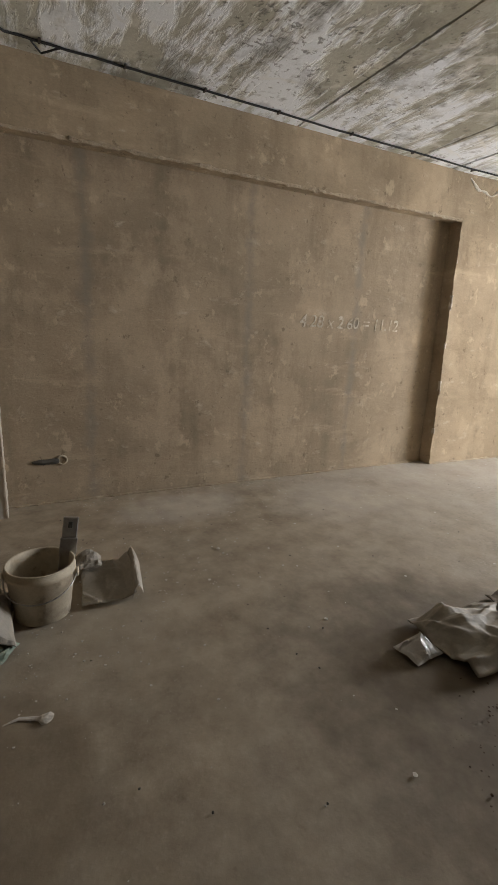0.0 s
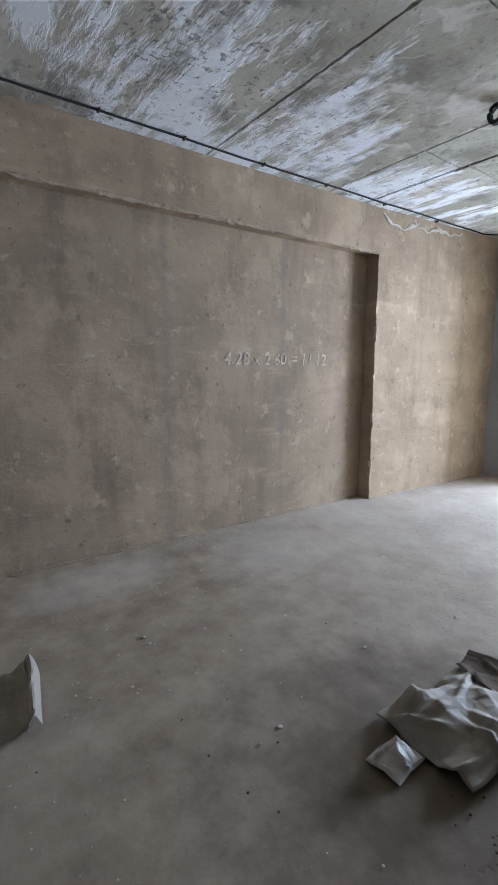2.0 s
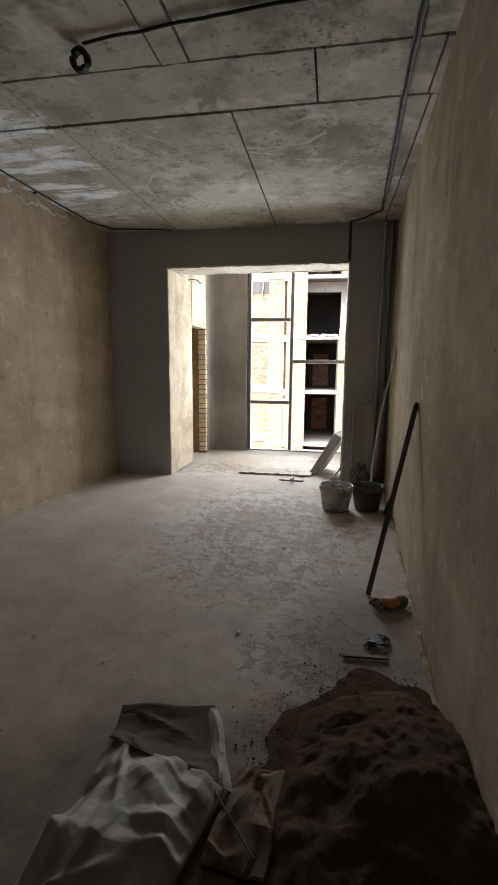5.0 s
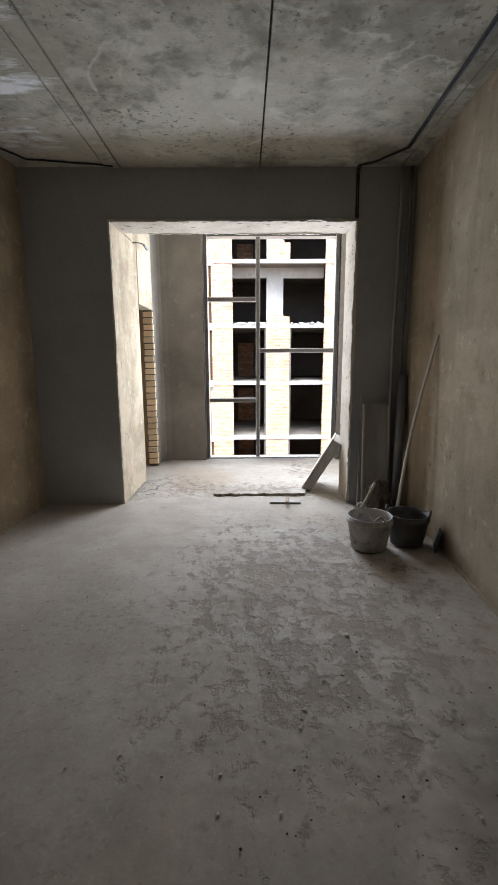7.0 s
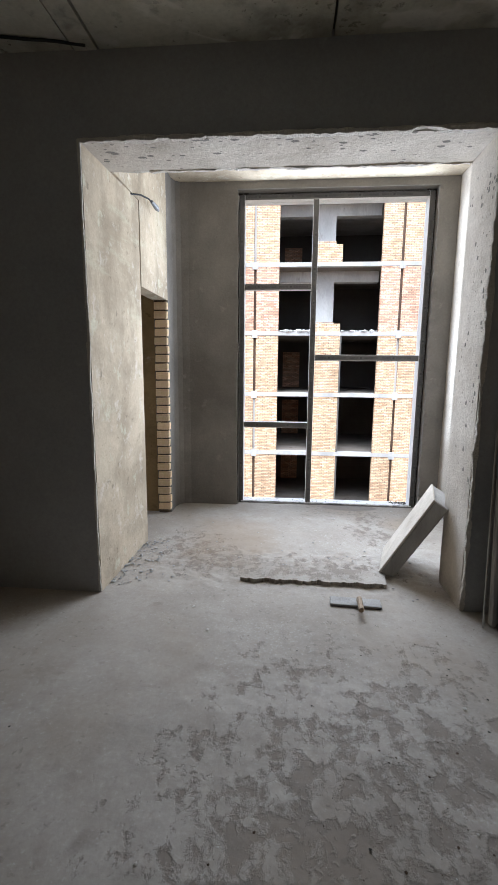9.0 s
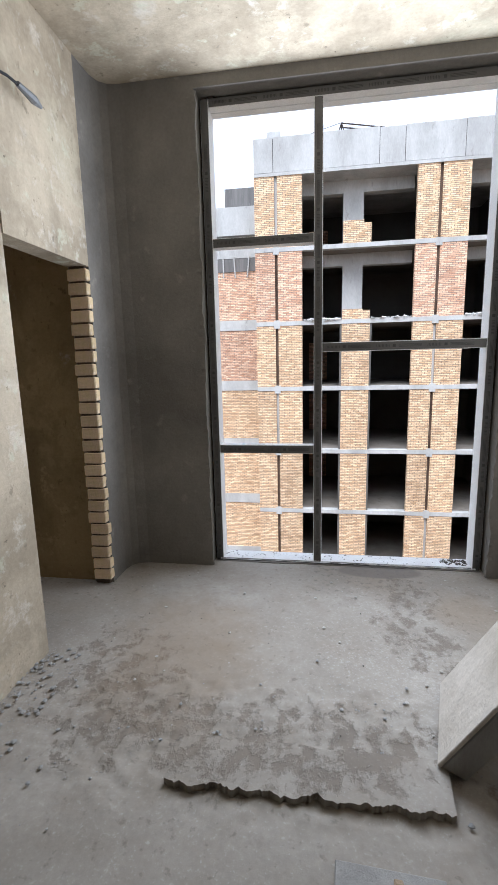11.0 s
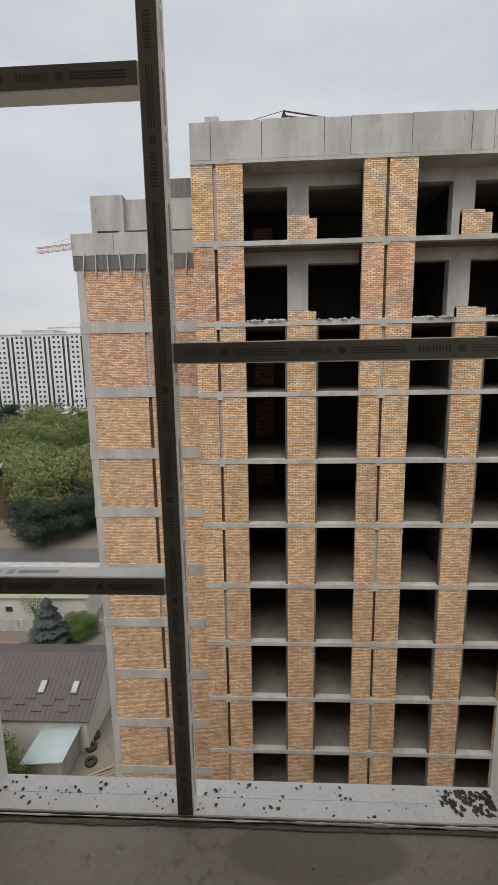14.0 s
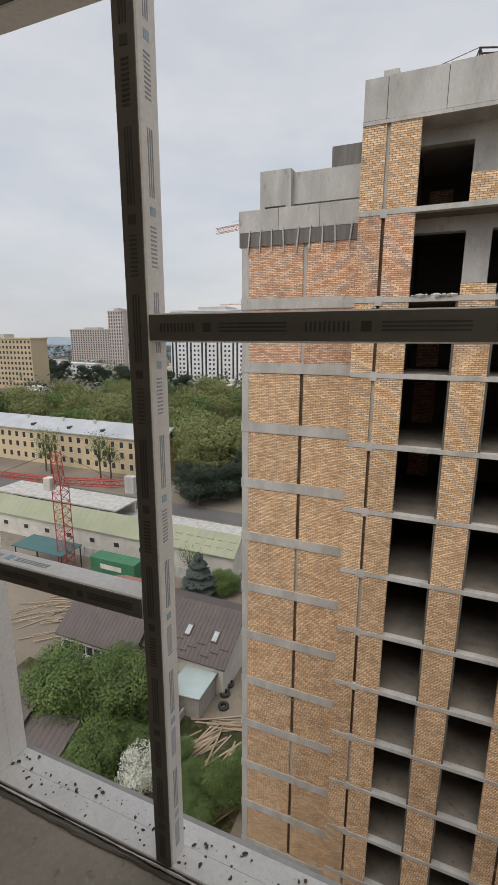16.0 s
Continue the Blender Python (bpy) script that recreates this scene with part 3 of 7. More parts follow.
M_PANE = surface("dark_window_pane", (0.035, 0.04, 0.045), (0.05, 0.055, 0.06), None, 0.5, 2, 8, 0.6, 0.25, 0.0)
M_TOWERWHITE = surface("white_facade_panel", (0.70, 0.70, 0.71), (0.62, 0.62, 0.64), None, 0.05, 0.3, 4, 0.6, 0.8, 0.0)
M_TOWERTAN = surface("tan_facade_panel", (0.52, 0.43, 0.29), (0.46, 0.38, 0.26), None, 0.05, 0.3, 4, 0.6, 0.85, 0.0)
M_TOWERPINK = surface("pinkish_facade_panel", (0.50, 0.44, 0.41), (0.44, 0.40, 0.38), None, 0.05, 0.3, 4, 0.6, 0.85, 0.0)
M_RED = surface("red_painted_steel", (0.36, 0.05, 0.04), (0.28, 0.045, 0.035), (0.20, 0.06, 0.05), 0.6, 3, 20, 0.64, 0.55, 0.0)
M_ORANGECRANE = surface("orange_painted_steel", (0.55, 0.24, 0.09), (0.48, 0.2, 0.08), None, 0.6, 3, 20, 0.64, 0.6, 0.0)
M_TYRE = surface("black_rubber", (0.022, 0.022, 0.022), (0.04, 0.038, 0.035), None, 2, 8, 40, 0.6, 0.8, 0.2)
M_LUMBER = surface("sawn_lumber", (0.34, 0.27, 0.19), (0.25, 0.20, 0.145), (0.24, 0.20, 0.15), 0.8, 3, 20, 0.6, 0.9, 0.2, vary=0.3)
M_PINKROOF = surface("faded_red_roof_sheet", (0.36, 0.17, 0.13), (0.30, 0.145, 0.11), None, 0.5, 2, 10, 0.6, 0.7, 0.1)
# distance haze is put into these three base colours
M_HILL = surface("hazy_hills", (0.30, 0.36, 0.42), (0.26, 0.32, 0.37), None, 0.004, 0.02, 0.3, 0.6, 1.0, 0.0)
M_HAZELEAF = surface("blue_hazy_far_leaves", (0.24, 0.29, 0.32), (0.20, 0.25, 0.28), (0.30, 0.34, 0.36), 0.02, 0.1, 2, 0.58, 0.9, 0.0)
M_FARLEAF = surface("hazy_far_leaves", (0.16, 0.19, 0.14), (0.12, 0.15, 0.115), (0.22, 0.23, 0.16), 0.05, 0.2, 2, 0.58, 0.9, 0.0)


# ---- building helpers ----
def mesh_of(name, bm, material, smooth=False):
    me = bpy.data.meshes.new(name)
    bm.normal_update()
    bm.to_mesh(me)
    bm.free()
    me.materials.append(material)
    if smooth:
        me.polygons.foreach_set("use_smooth", [True] * len(me.polygons))
    return me


def part(name, bm, material, parent, label="", smooth=False):
    ob = new(name, mesh_of(name, bm, material, smooth))
    ob.parent = parent
    return tagged(ob, label)


def thing(name, label, category, group="", kind="", at=None):
    ob = tagged(new(name), label, category, group, kind)
    if at is not None:
        ob.matrix_world = at
    return ob


def solo(name, bm, material, label, category, group="", kind="", smooth=False):
    return tagged(new(name, mesh_of(name, bm, material, smooth)), label, category, group, kind)


def box(bm, x0, x1, y0, y1, z0, z1, m=None):
    vs = [bm.verts.new((x, y, z)) for z in (z0, z1) for x, y in ((x0, y0), (x1, y0), (x1, y1), (x0, y1))]
    for f in ((3, 2, 1, 0), (4, 5, 6, 7), (0, 1, 5, 4), (1, 2, 6, 5), (2, 3, 7, 6), (3, 0, 4, 7)):
        bm.faces.new([vs[i] for i in f])
    if m is not None:
        for v in vs:
            v.co = m @ v.co
    return vs


def boxes(*rows):
    bm = bmesh.new()
    for r in rows:
        box(bm, *r)
    return bm


def soft_box(sx, sy, sz, bevel=0.004, m=None, segments=1):
    """A box on z = 0, centred in x and y, with rounded edges."""
    bm = boxes((-sx / 2, sx / 2, -sy / 2, sy / 2, 0, sz))
    bmesh.ops.bevel(bm, geom=bm.edges[:], offset=bevel, segments=segments, affect="EDGES", profile=0.5)
    if m is not None:
        bm.transform(m)
    return bm


def prism(bm, ring, z0, z1):
    """An upright prism over a plan of (x, y) corners, counter-clockwise."""
    lo, hi = [bm.verts.new((x, y, z0)) for x, y in ring], [bm.verts.new((x, y, z1)) for x, y in ring]
    bm.faces.new(lo[::-1])
    bm.faces.new(hi)
    for i in range(len(ring)):
        j = (i + 1) % len(ring)
        bm.faces.new((lo[i], lo[j], hi[j], hi[i]))


def tube(bm, pts, r, n=8, cap=True, wobble=0.0, squash=1.0):
    pts = [Vector(p) for p in pts]
    rings = []
    for i, p in enumerate(pts):
        d = (pts[min(i + 1, len(pts) - 1)] - pts[max(i - 1, 0)]).normalized()
        up = Vector((0, 0, 1)) if abs(d.z) < 0.9 else Vector((1, 0, 0))
        a = d.cross(up).normalized()
        b = a.cross(d).normalized()
        rad = r[i] if isinstance(r, (list, tuple)) else r
        rad *= 1 + wobble * noise.noise(p * 9)
        rings.append([bm.verts.new(p + a * math.cos(k * math.tau / n) * rad + b * math.sin(k * math.tau / n) * rad * squash) for k in range(n)])
    for i in range(len(rings) - 1):
        for k in range(n):
            j = (k + 1) % n
            bm.faces.new((rings[i][k], rings[i][j], rings[i + 1][j], rings[i + 1][k]))
    if cap:
        bm.faces.new(rings[0][::-1])
        bm.faces.new(rings[-1])


def lathe(bm, profile, n=32, m=None, close=False):
    """A body of revolution about z from (radius, height) rows."""
    rings = []
    for r, z in profile:
        rings.append([bm.verts.new((r * math.cos(k * math.tau / n), r * math.sin(k * math.tau / n), z)) for k in range(n)])
    last = len(rings) if close else len(rings) - 1
    for i in range(last):
        a, b = rings[i], rings[(i + 1) % len(rings)]
        for k in range(n):
            j = (k + 1) % n
            bm.faces.new((a[k], a[j], b[j], b[k]))
    if not close:
        bm.faces.new(rings[0][::-1])
        bm.faces.new(rings[-1])
    if m is not None:
        for ring in rings:
            for v in ring:
                v.co = m @ v.co


def line(a, b, n):
    a, b = Vector(a), Vector(b)
    return [a.lerp(b, i / n) for i in range(n + 1)]


def shaky(a, b, n, amount):
    out = line(a, b, n)
    return [p + Vector((noise.noise(p * 7), noise.noise(p * 7 + Vector((9, 0, 0))), noise.noise(p * 7 + Vector((0, 9, 0))))) * amount for p in out]


def ragged(a, b, w, h, n=60, rough=0.6, seed=0.0):
    """A chipped strip of plaster along an edge from a to b: w wide, h thick, uneven."""
    bm = bmesh.new()
    a, b = Vector(a), Vector(b)
    d = (b - a).normalized()
    up = Vector((0, 0, 1)) if abs(d.z) < 0.9 else Vector((0, 1, 0))
    s = d.cross(up).normalized()
    u = s.cross(d).normalized()
    rings = []
    for i in range(n + 1):
        p = a.lerp(b, i / n)
        q = p * 6 + Vector((seed, 0, 0))
        ww = w * (1 + rough * noise.noise(q) + rough * 0.8 * noise.noise(q * 4))
        hh = h * (1 + rough * noise.noise(q + Vector((5, 5, 5))) + rough * 0.8 * noise.noise(q * 5))
        rings.append([bm.verts.new(p + s * x * ww + u * y * hh) for x, y in ((-0.5, -0.5), (0.5, -0.5), (0.6, 0.1), (0.2, 0.5), (-0.3, 0.5), (-0.6, 0.0))])
    for i in range(n):
        for k in range(6):
            j = (k + 1) % 6
            bm.faces.new((rings[i][k], rings[i][j], rings[i + 1][j], rings[i + 1][k]))
    bm.faces.new(rings[0][::-1])
    bm.faces.new(rings[-1])
    return bm


def cloth(corners, nu, nv, height, crease=0.02, seed=0.0, lift=0.0, thick=0.004, folds=14):
    """A crumpled sheet over four (x, y) corners; height(u, v) shapes it, creases wrinkle it."""
    c = [Vector((x, y, 0)) for x, y in corners]
    bm = bmesh.new()
    top, low = [], []
    for j in range(nv + 1):
        for i in range(nu + 1):
            u, v = i / nu, j / nv
            p = c[0].lerp(c[1], u).lerp(c[3].lerp(c[2], u), v)
            q = Vector((p.x * 4.6 + seed, p.y * 4.6, 0))
            fold = 0.1 + 0.9 * abs(noise.noise(q * 0.8 + Vector((0, 0, seed)))) + 0.55 * abs(noise.noise(q * 1.7)) + 0.12 * abs(noise.noise(q * 4.1))
            for k in range(folds):
                # straight creases that cross the sheet at all angles
                a, o = 1.7 * k + seed, 0.5 * math.sin(k * 5.3 + seed)
                s = (u - 0.5) * math.cos(a) + (v - 0.5) * math.sin(a) - o + 0.05 * noise.noise(q * 0.8 + Vector((k, 0, 0)))
                along = (v - 0.5) * math.cos(a) - (u - 0.5) * math.sin(a) - 0.4 * math.sin(k * 7.1 + seed)
                fold += (0.75 if k % 3 else -0.5) * max(0.0, 1 - abs(s) / (0.05 + 0.03 * (k % 4))) * max(0.0, 1 - abs(along) / (0.25 + 0.1 * (k % 3)))
            edge = 1.0 if 0 < i < nu and 0 < j < nv else 0.5
            p.x += 0.02 * noise.noise(q * 1.1 + Vector((8, 0, 0)))
            p.y += 0.02 * noise.noise(q * 1.1 + Vector((0, 8, 0)))
            z = max(0.004, lift + height(u, v) + crease * fold * edge)
            top.append(bm.verts.new((p.x, p.y, z + thick)))
            low.append(bm.verts.new((p.x, p.y, z)))
    w = nu + 1
    for j in range(nv):
        for i in range(nu):
            a, b, d, e = j * w + i, j * w + i + 1, (j + 1) * w + i + 1, (j + 1) * w + i
            bm.faces.new((top[a], top[b], top[d], top[e]))
            bm.faces.new((low[e], low[d], low[b], low[a]))
    rim = [i for i in range(nu)] + [nu + j * w for j in range(nv)] + [nv * w + i for i in range(nu, 0, -1)] + [j * w for j in range(nv, 0, -1)]
    for k in range(len(rim)):
        a, b = rim[k], rim[(k + 1) % len(rim)]
        bm.faces.new((top[b], top[a], low[a], low[b]))
    return bm


def stone(size, seed, flat=0.6):
    bm = bmesh.new()
    bmesh.ops.create_icosphere(bm, subdivisions=1, radius=size)
    for v in bm.verts:
        v.co *= 1 + 0.5 * noise.noise(v.co / size * 1.3 + Vector((seed * 3.7, seed, 0)))
        v.co.z = max(v.co.z * flat, -size * 0.3) + size * 0.3
    return bm


STRUCT = "structure"
GROUND_Z = -35.0            # the yard far below
CZ, FY = 3.02, 6.575        # ceiling height, inner face of the wall with the opening
XN, XB = -3.235, -3.44      # wall with the niche: its face and the back of the niche

# ---- floor: one uneven screed ----
def floor_height(x, y):
    q = Vector((x, y, 0))
    z = 0.003 * noise.noise(q * 1.3) + 0.0015 * noise.noise(q * 6)
    crust = max(0.0, 1 - ((x + 0.75) / 1.15) ** 2) * max(0.0, 1 - ((y - 4.9) / 1.75) ** 2)
    if crust > 0:
        lump = noise.noise(q * 15) + 0.6 * noise.noise(q * 31)
        z += 0.004 * min(1, crust * 2) * max(0.0, lump)
    far = max(0.0, 1 - ((x + 0.55) / 0.8) ** 2) * max(0.0, 1 - ((y - 7.9) / 0.75) ** 2)
    step = max(0.0, 1 - ((x + 1.0) / 1.35) ** 2) * max(0.0, 1 - ((y - 7.05) / 0.38) ** 2)
    if step > 0:
        z += 0.009 * min(1, step * 2) * (noise.noise(q * 11) + 0.7 * noise.noise(q * 27))
    if far > 0:
        z -= 0.006 * min(1, far * 2) * max(0.0, noise.noise(q * 7) - 0.1)
    return min(z, 0.016)


def build_floor():
    nx, ny = 400, 700
    x0, x1, y0, y1 = -3.9, 2.4, -2.4, 8.66
    verts = []
    for j in range(ny + 1):
        for i in range(nx + 1):
            x, y = x0 + (x1 - x0) * i / nx, y0 + (y1 - y0) * j / ny
            verts.append((x, y, floor_height(x, y) - 0.004))
    faces = [(j * (nx + 1) + i, j * (nx + 1) + i + 1, (j + 1) * (nx + 1) + i + 1, (j + 1) * (nx + 1) + i) for j in range(ny) for i in range(nx)]
    k = len(verts)
    verts += [(x0, y0, -0.25), (x1, y0, -0.25), (x1, y1, -0.25), (x0, y1, -0.25)]
    faces.append((k + 3, k + 2, k + 1, k))
    faces.append(tuple(range(nx + 1))[::-1] + (k, k + 1))
    faces.append(tuple(ny * (nx + 1) + i for i in range(nx + 1)) + (k + 2, k + 3))
    me = bpy.data.meshes.new("floor")
    me.from_pydata(verts, [], faces)
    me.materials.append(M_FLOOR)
    me.polygons.foreach_set("use_smooth", [True] * (nx * ny) + [False] * (len(faces) - nx * ny))
    tagged(new("floor", me), "dusty grey-brown bare concrete screed floor with crusted mortar", "floor", kind=STRUCT)


build_floor()

# ---- ceiling: cast panels with dark open joints, all in one mesh ----
def build_ceiling():
    bm = boxes((-3.9, 2.4, -2.4, FY + 0.4, CZ + 0.03, CZ + 0.25))
    backing = len(bm.faces)
    g = 0.013
    rows = [(-2.4, 2.37, [-3.9, 2.4]), (2.37, 3.65, [-3.9, -1.28, -1.12, 2.4]), (3.65, 4.15, [-3.9, -2.27, -0.45, 0.2, 2.4]), (4.15, FY + 0.02, [-3.9, -2.33, -2.2, -1.0, 0.22, 2.4])]
    for y0, y1, xs in rows:
        for x0, x1 in zip(xs[:-1], xs[1:]):
            dz = 0.006 * noise.noise(Vector((x0 * 3, y0 * 3, 1)))
            if x1 - x0 < 0.2:
                dz -= 0.004
            # each panel with slightly ragged long edges
            n = max(2, int((x1 - x0) / 0.025))
            ring = [(x0 + g * 0.5 + (x1 - x0 - g) * i / n, y0 + g * (0.8 + 0.7 * noise.noise(Vector((x0 + i * 0.37, y0 * 5, 2))))) for i in range(n + 1)]
            ring += [(x0 + g * 0.5 + (x1 - x0 - g) * i / n, y1 - g * (0.8 + 0.7 * noise.noise(Vector((x0 + i * 0.41, y1 * 5, 7))))) for i in range(n, -1, -1)]
            prism(bm, ring, CZ + dz, CZ + 0.034)
    me = mesh_of("ceiling", bm, M_JOINT)
    me.materials.append(M_CEIL)
    for i, f in enumerate(me.polygons):
        if i >= backing:
            f.material_index = 1
    tagged(new("ceiling", me), "stained bare concrete panel ceiling with dark joints and whitewash patches", "ceiling", kind=STRUCT)


build_ceiling()

# ---- walls of the room ----
NY0, NY1, NZ = 0.07, 4.38, 2.585   # the niche
bm = bmesh.new()
prism(bm, [(-3.9, -0.4), (XB - 0.033, -0.4), (XB + 0.062, NY1 + 0.05), (-3.9, NY1 + 0.05)], -0.2, NZ + 0.05)
solo("wall_niche_back", bm, M_NICHE, "stained brown plaster back of a long shallow wall niche", "wall", kind=STRUCT)
bm = bmesh.new()
prism(bm, [(-3.89, NY0 - 0.3), (XN - 0.097, NY0 - 0.3), (XN, NY1), (-3.89, NY1)], NZ, CZ + 0.02)
prism(bm, [(-3.89, NY1), (XN, NY1), (-3.09, FY), (-3.09, FY + 0.3), (-3.89, FY + 0.3)], -0.2, CZ + 0.02)
wall_west = solo("wall_west", bm, M_TAN, "tan plastered wall with a long shallow niche", "wall", kind=STRUCT)
bm = boxes((-3.89, XN - 0.004, -0.42, NY0, -0.2, NZ - 0.003))
solo("wall_column", bm, M_COLUMN, "bare grey concrete column beside the niche", "column", kind=STRUCT)

# wall beside the column, doorway and closing walls of the hall behind
bm = bmesh.new()
prism(bm, [(-3.45, -0.15), (-3.45, -0.5), (-2.12, -0.5), (-2.12, -0.29)], -0.2, 2.57)
solo("wall_south", bm, M_NICHE, "tan plastered wall with chalk scribbles", "wall", kind=STRUCT)
bm = boxes((XN, 2.3, -0.42, -0.065, 2.575, CZ + 0.01))
solo("beam", bm, M_EDGE, "pale plastered ceiling beam", "beam", kind=STRUCT)
bm = boxes((-3.9, 2.4, -2.4, -2.2, -0.2, CZ + 0.02))
solo("wall_hall_south", bm, M_TAN, "plain tan wall of the dim hall", "wall", kind=STRUCT)
bm = boxes((2.2, 2.4, -2.2, 2.3, -0.2, CZ + 0.02), (0.42, 2.2, 2.1, 2.3, -0.2, CZ + 0.02))
solo("wall_hall_east", bm, M_TAN, "plain tan wall of the dim hall", "wall", kind=STRUCT)
bm = boxes((-3.9, -3.5, -2.2, -0.4, -0.2, CZ + 0.02), (-3.5, -2.12, -2.2, -0.5, -0.2, 2.57), (-3.5, XN, -2.2, -0.42, 2.57, CZ + 0.02))
solo("wall_hall_west", bm, M_TAN, "plain tan wall of the dim hall", "wall", kind=STRUCT)

RX0, RX1, RY0 = 0.145, 0.365, 1.68      # the right-hand wall runs slightly askew
bm = bmesh.new()
prism(bm, [(RX0 + 0.0045, RY0 + 0.10)] + [(RX0 + 0.07 - 0.07 * math.cos(a), RY0 + 0.07 - 0.07 * math.sin(a)) for a in [radians(7.5 * k) for k in range(1, 12)]] + [(RX0 + 0.078, RY0), (RX0 + 0.078, RY0 + 0.14), (0.42, 2.1), (0.42, 2.3), (0.62, 2.3), (0.62, FY + 0.3), (RX1, FY + 0.3), (RX1, FY)], -0.2, CZ + 0.02)
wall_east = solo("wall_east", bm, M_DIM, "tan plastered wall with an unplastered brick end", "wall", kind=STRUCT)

# wall with the wide opening to the loggia
OX0, OX1, OZ, OB = -2.335, -0.137, 2.594, 6.97
bm = boxes((-3.2, OX0, FY, OB, -0.2, CZ + 0.02), (OX0, OX1, FY, OB, OZ, CZ + 0.06), (OX1, 0.62, FY, OB, -0.2, CZ + 0.02))
solo("wall_north", bm, M_GREY, "dark grey cement-rendered wall with a wide opening", "wall", kind=STRUCT)
bm = boxes((OX0 + 0.003, OX1 - 0.003, FY + 0.012, OB - 0.004, OZ - 0.012, OZ - 0.002))
solo("trim_soffit", bm, M_PALE, "pitted pale plaster soffit of the opening", "soffit", kind=STRUCT)
bm = boxes((OX1 - 0.014, OX1 - 0.003, FY + 0.012, OB - 0.004, 0.72, OZ - 0.014), (OX1 - 0.010, OX1 - 0.002, FY + 0.02, OB - 0.006, -0.02, 0.72))
solo("trim_jamb", bm, M_PALE, "pitted pale plaster jamb of the opening", "jamb", kind=STRUCT)

# ---- loggia ----
LX0, LX1, LY, LZ = -2.29, 0.30, 8.50, 3.085
DY0, DY1, DZ = 7.45, 8.19, 1.985
bm = bmesh.new()
prism(bm, [(OX0, FY + 0.012), (OX0 + 0.012, FY + 0.012), (LX0 - 0.006, DY0), (LX0 - 0.13, DY0), (LX0 - 0.13, OB), (OX0, OB)], -0.2, OZ - 0.012)
box(bm, LX0 - 0.13, LX0, OB + 0.002, DY0, OZ - 0.012, LZ + 0.02)
box(bm, LX0 - 0.13, LX0, DY0 + 0.001, DY1, DZ, LZ + 0.02)
wall_loggia = solo("wall_loggia_west", bm, M_LOGGIA, "pale rough plaster loggia wall with a low doorway", "wall", kind=STRUCT)
bm = bmesh.new()
prism(bm, [(LX0 - 0.13, LY), (LX0 - 0.13, DY1), (LX0, DY1), (LX0, LY - 0.12), (LX0 + 0.02, LY - 0.05), (LX0 + 0.06, LY - 0.015), (LX0 + 0.13, LY)], -0.2, LZ + 0.01)
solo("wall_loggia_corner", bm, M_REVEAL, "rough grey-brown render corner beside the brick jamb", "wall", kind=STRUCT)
bm = boxes((LX1, LX1 + 0.2, OB, LY + 0.3, -0.2, LZ + 0.02))
solo("wall_loggia_east", bm, M_PALE, "pale plaster loggia wall", "wall", kind=STRUCT)
WX0, WX1, WZ0, WZ1, WY = -1.685, 0.117, -0.035, 3.003, 8.6
bm = boxes((-4.2, WX0 - 0.012, LY, LY + 0.28, -0.3, LZ + 0.02), (WX1 + 0.012, LX1 + 0.2, LY, LY + 0.28, -0.3, LZ + 0.02),
           (WX0 - 0.012, WX1 + 0.012, LY, LY + 0.28, WZ1 + 0.012, LZ + 0.02))
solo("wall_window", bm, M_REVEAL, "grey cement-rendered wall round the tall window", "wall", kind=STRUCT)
bm = boxes((LX0 - 0.2, LX1 + 0.2, OB - 0.002, LY + 0.28, LZ, LZ + 0.2), (-2.6, 0.6, FY + 0.38, OB + 0.002, CZ + 0.06, LZ + 0.1))
solo("ceiling_loggia", bm, M_LOGGIA, "pale plastered loggia ceiling", "ceiling", kind=STRUCT)
bm = boxes((WX0 - 0.1, WX1 + 0.1, 8.66, 8.80, -0.3, -0.06))
solo("slab_edge", bm, M_CONC, "concrete slab edge below the window", "slab", kind=STRUCT)
# unseen outer face of the own building round the window, added to shade the tower opposite
bm = boxes((-13.0, -4.202, 8.6, 8.775, GROUND_Z, 6.0), (LX1 + 0.202, 22.0, 8.6, 8.775, GROUND_Z, 6.0), (-4.2, LX1 + 0.2, 8.6, 8.775, LZ + 0.21, 6.0), (-4.2, LX1 + 0.2, 8.68, 8.775, GROUND_Z, -0.302))
solo("wall_exterior", bm, M_BRICK, "unseen yellow brick outer wall added to shade the tower opposite", "wall", kind=STRUCT)
# the room behind the low doorway
# the gap in the west wall is an unseen opening added to let daylight in
bm = boxes((-4.2, LX0 - 0.13, DY1 + 0.02, LY - 0.002, -0.2, LZ), (-4.2, -4.05, OB, 7.15, -0.2, LZ), (-4.2, -4.05, 8.0, DY1 + 0.02, -0.2, LZ), (-4.2, -4.05, 7.15, 8.0, -0.2, 0.9), (-4.2, -4.05, 7.15, 8.0, 2.4, LZ), (-4.05, LX0 - 0.13, OB + 0.002, OB + 0.1, -0.2, LZ))
solo("wall_side_room", bm, M_OCHRE, "patched ochre plaster wall of the side room", "wall", kind=STRUCT)
bm = boxes((-4.2, LX0 - 0.13, OB, LY, LZ - 0.3, LZ - 0.1))
solo("ceiling_side_room", bm, M_CEIL, "plain concrete ceiling of the side room", "ceiling", kind=STRUCT)
bm = boxes((-4.2, -3.9, OB, LY, -0.2, 0.0))
solo("floor_side_room", bm, M_FLOOR, "dusty concrete floor of the side room", "floor", kind=STRUCT)

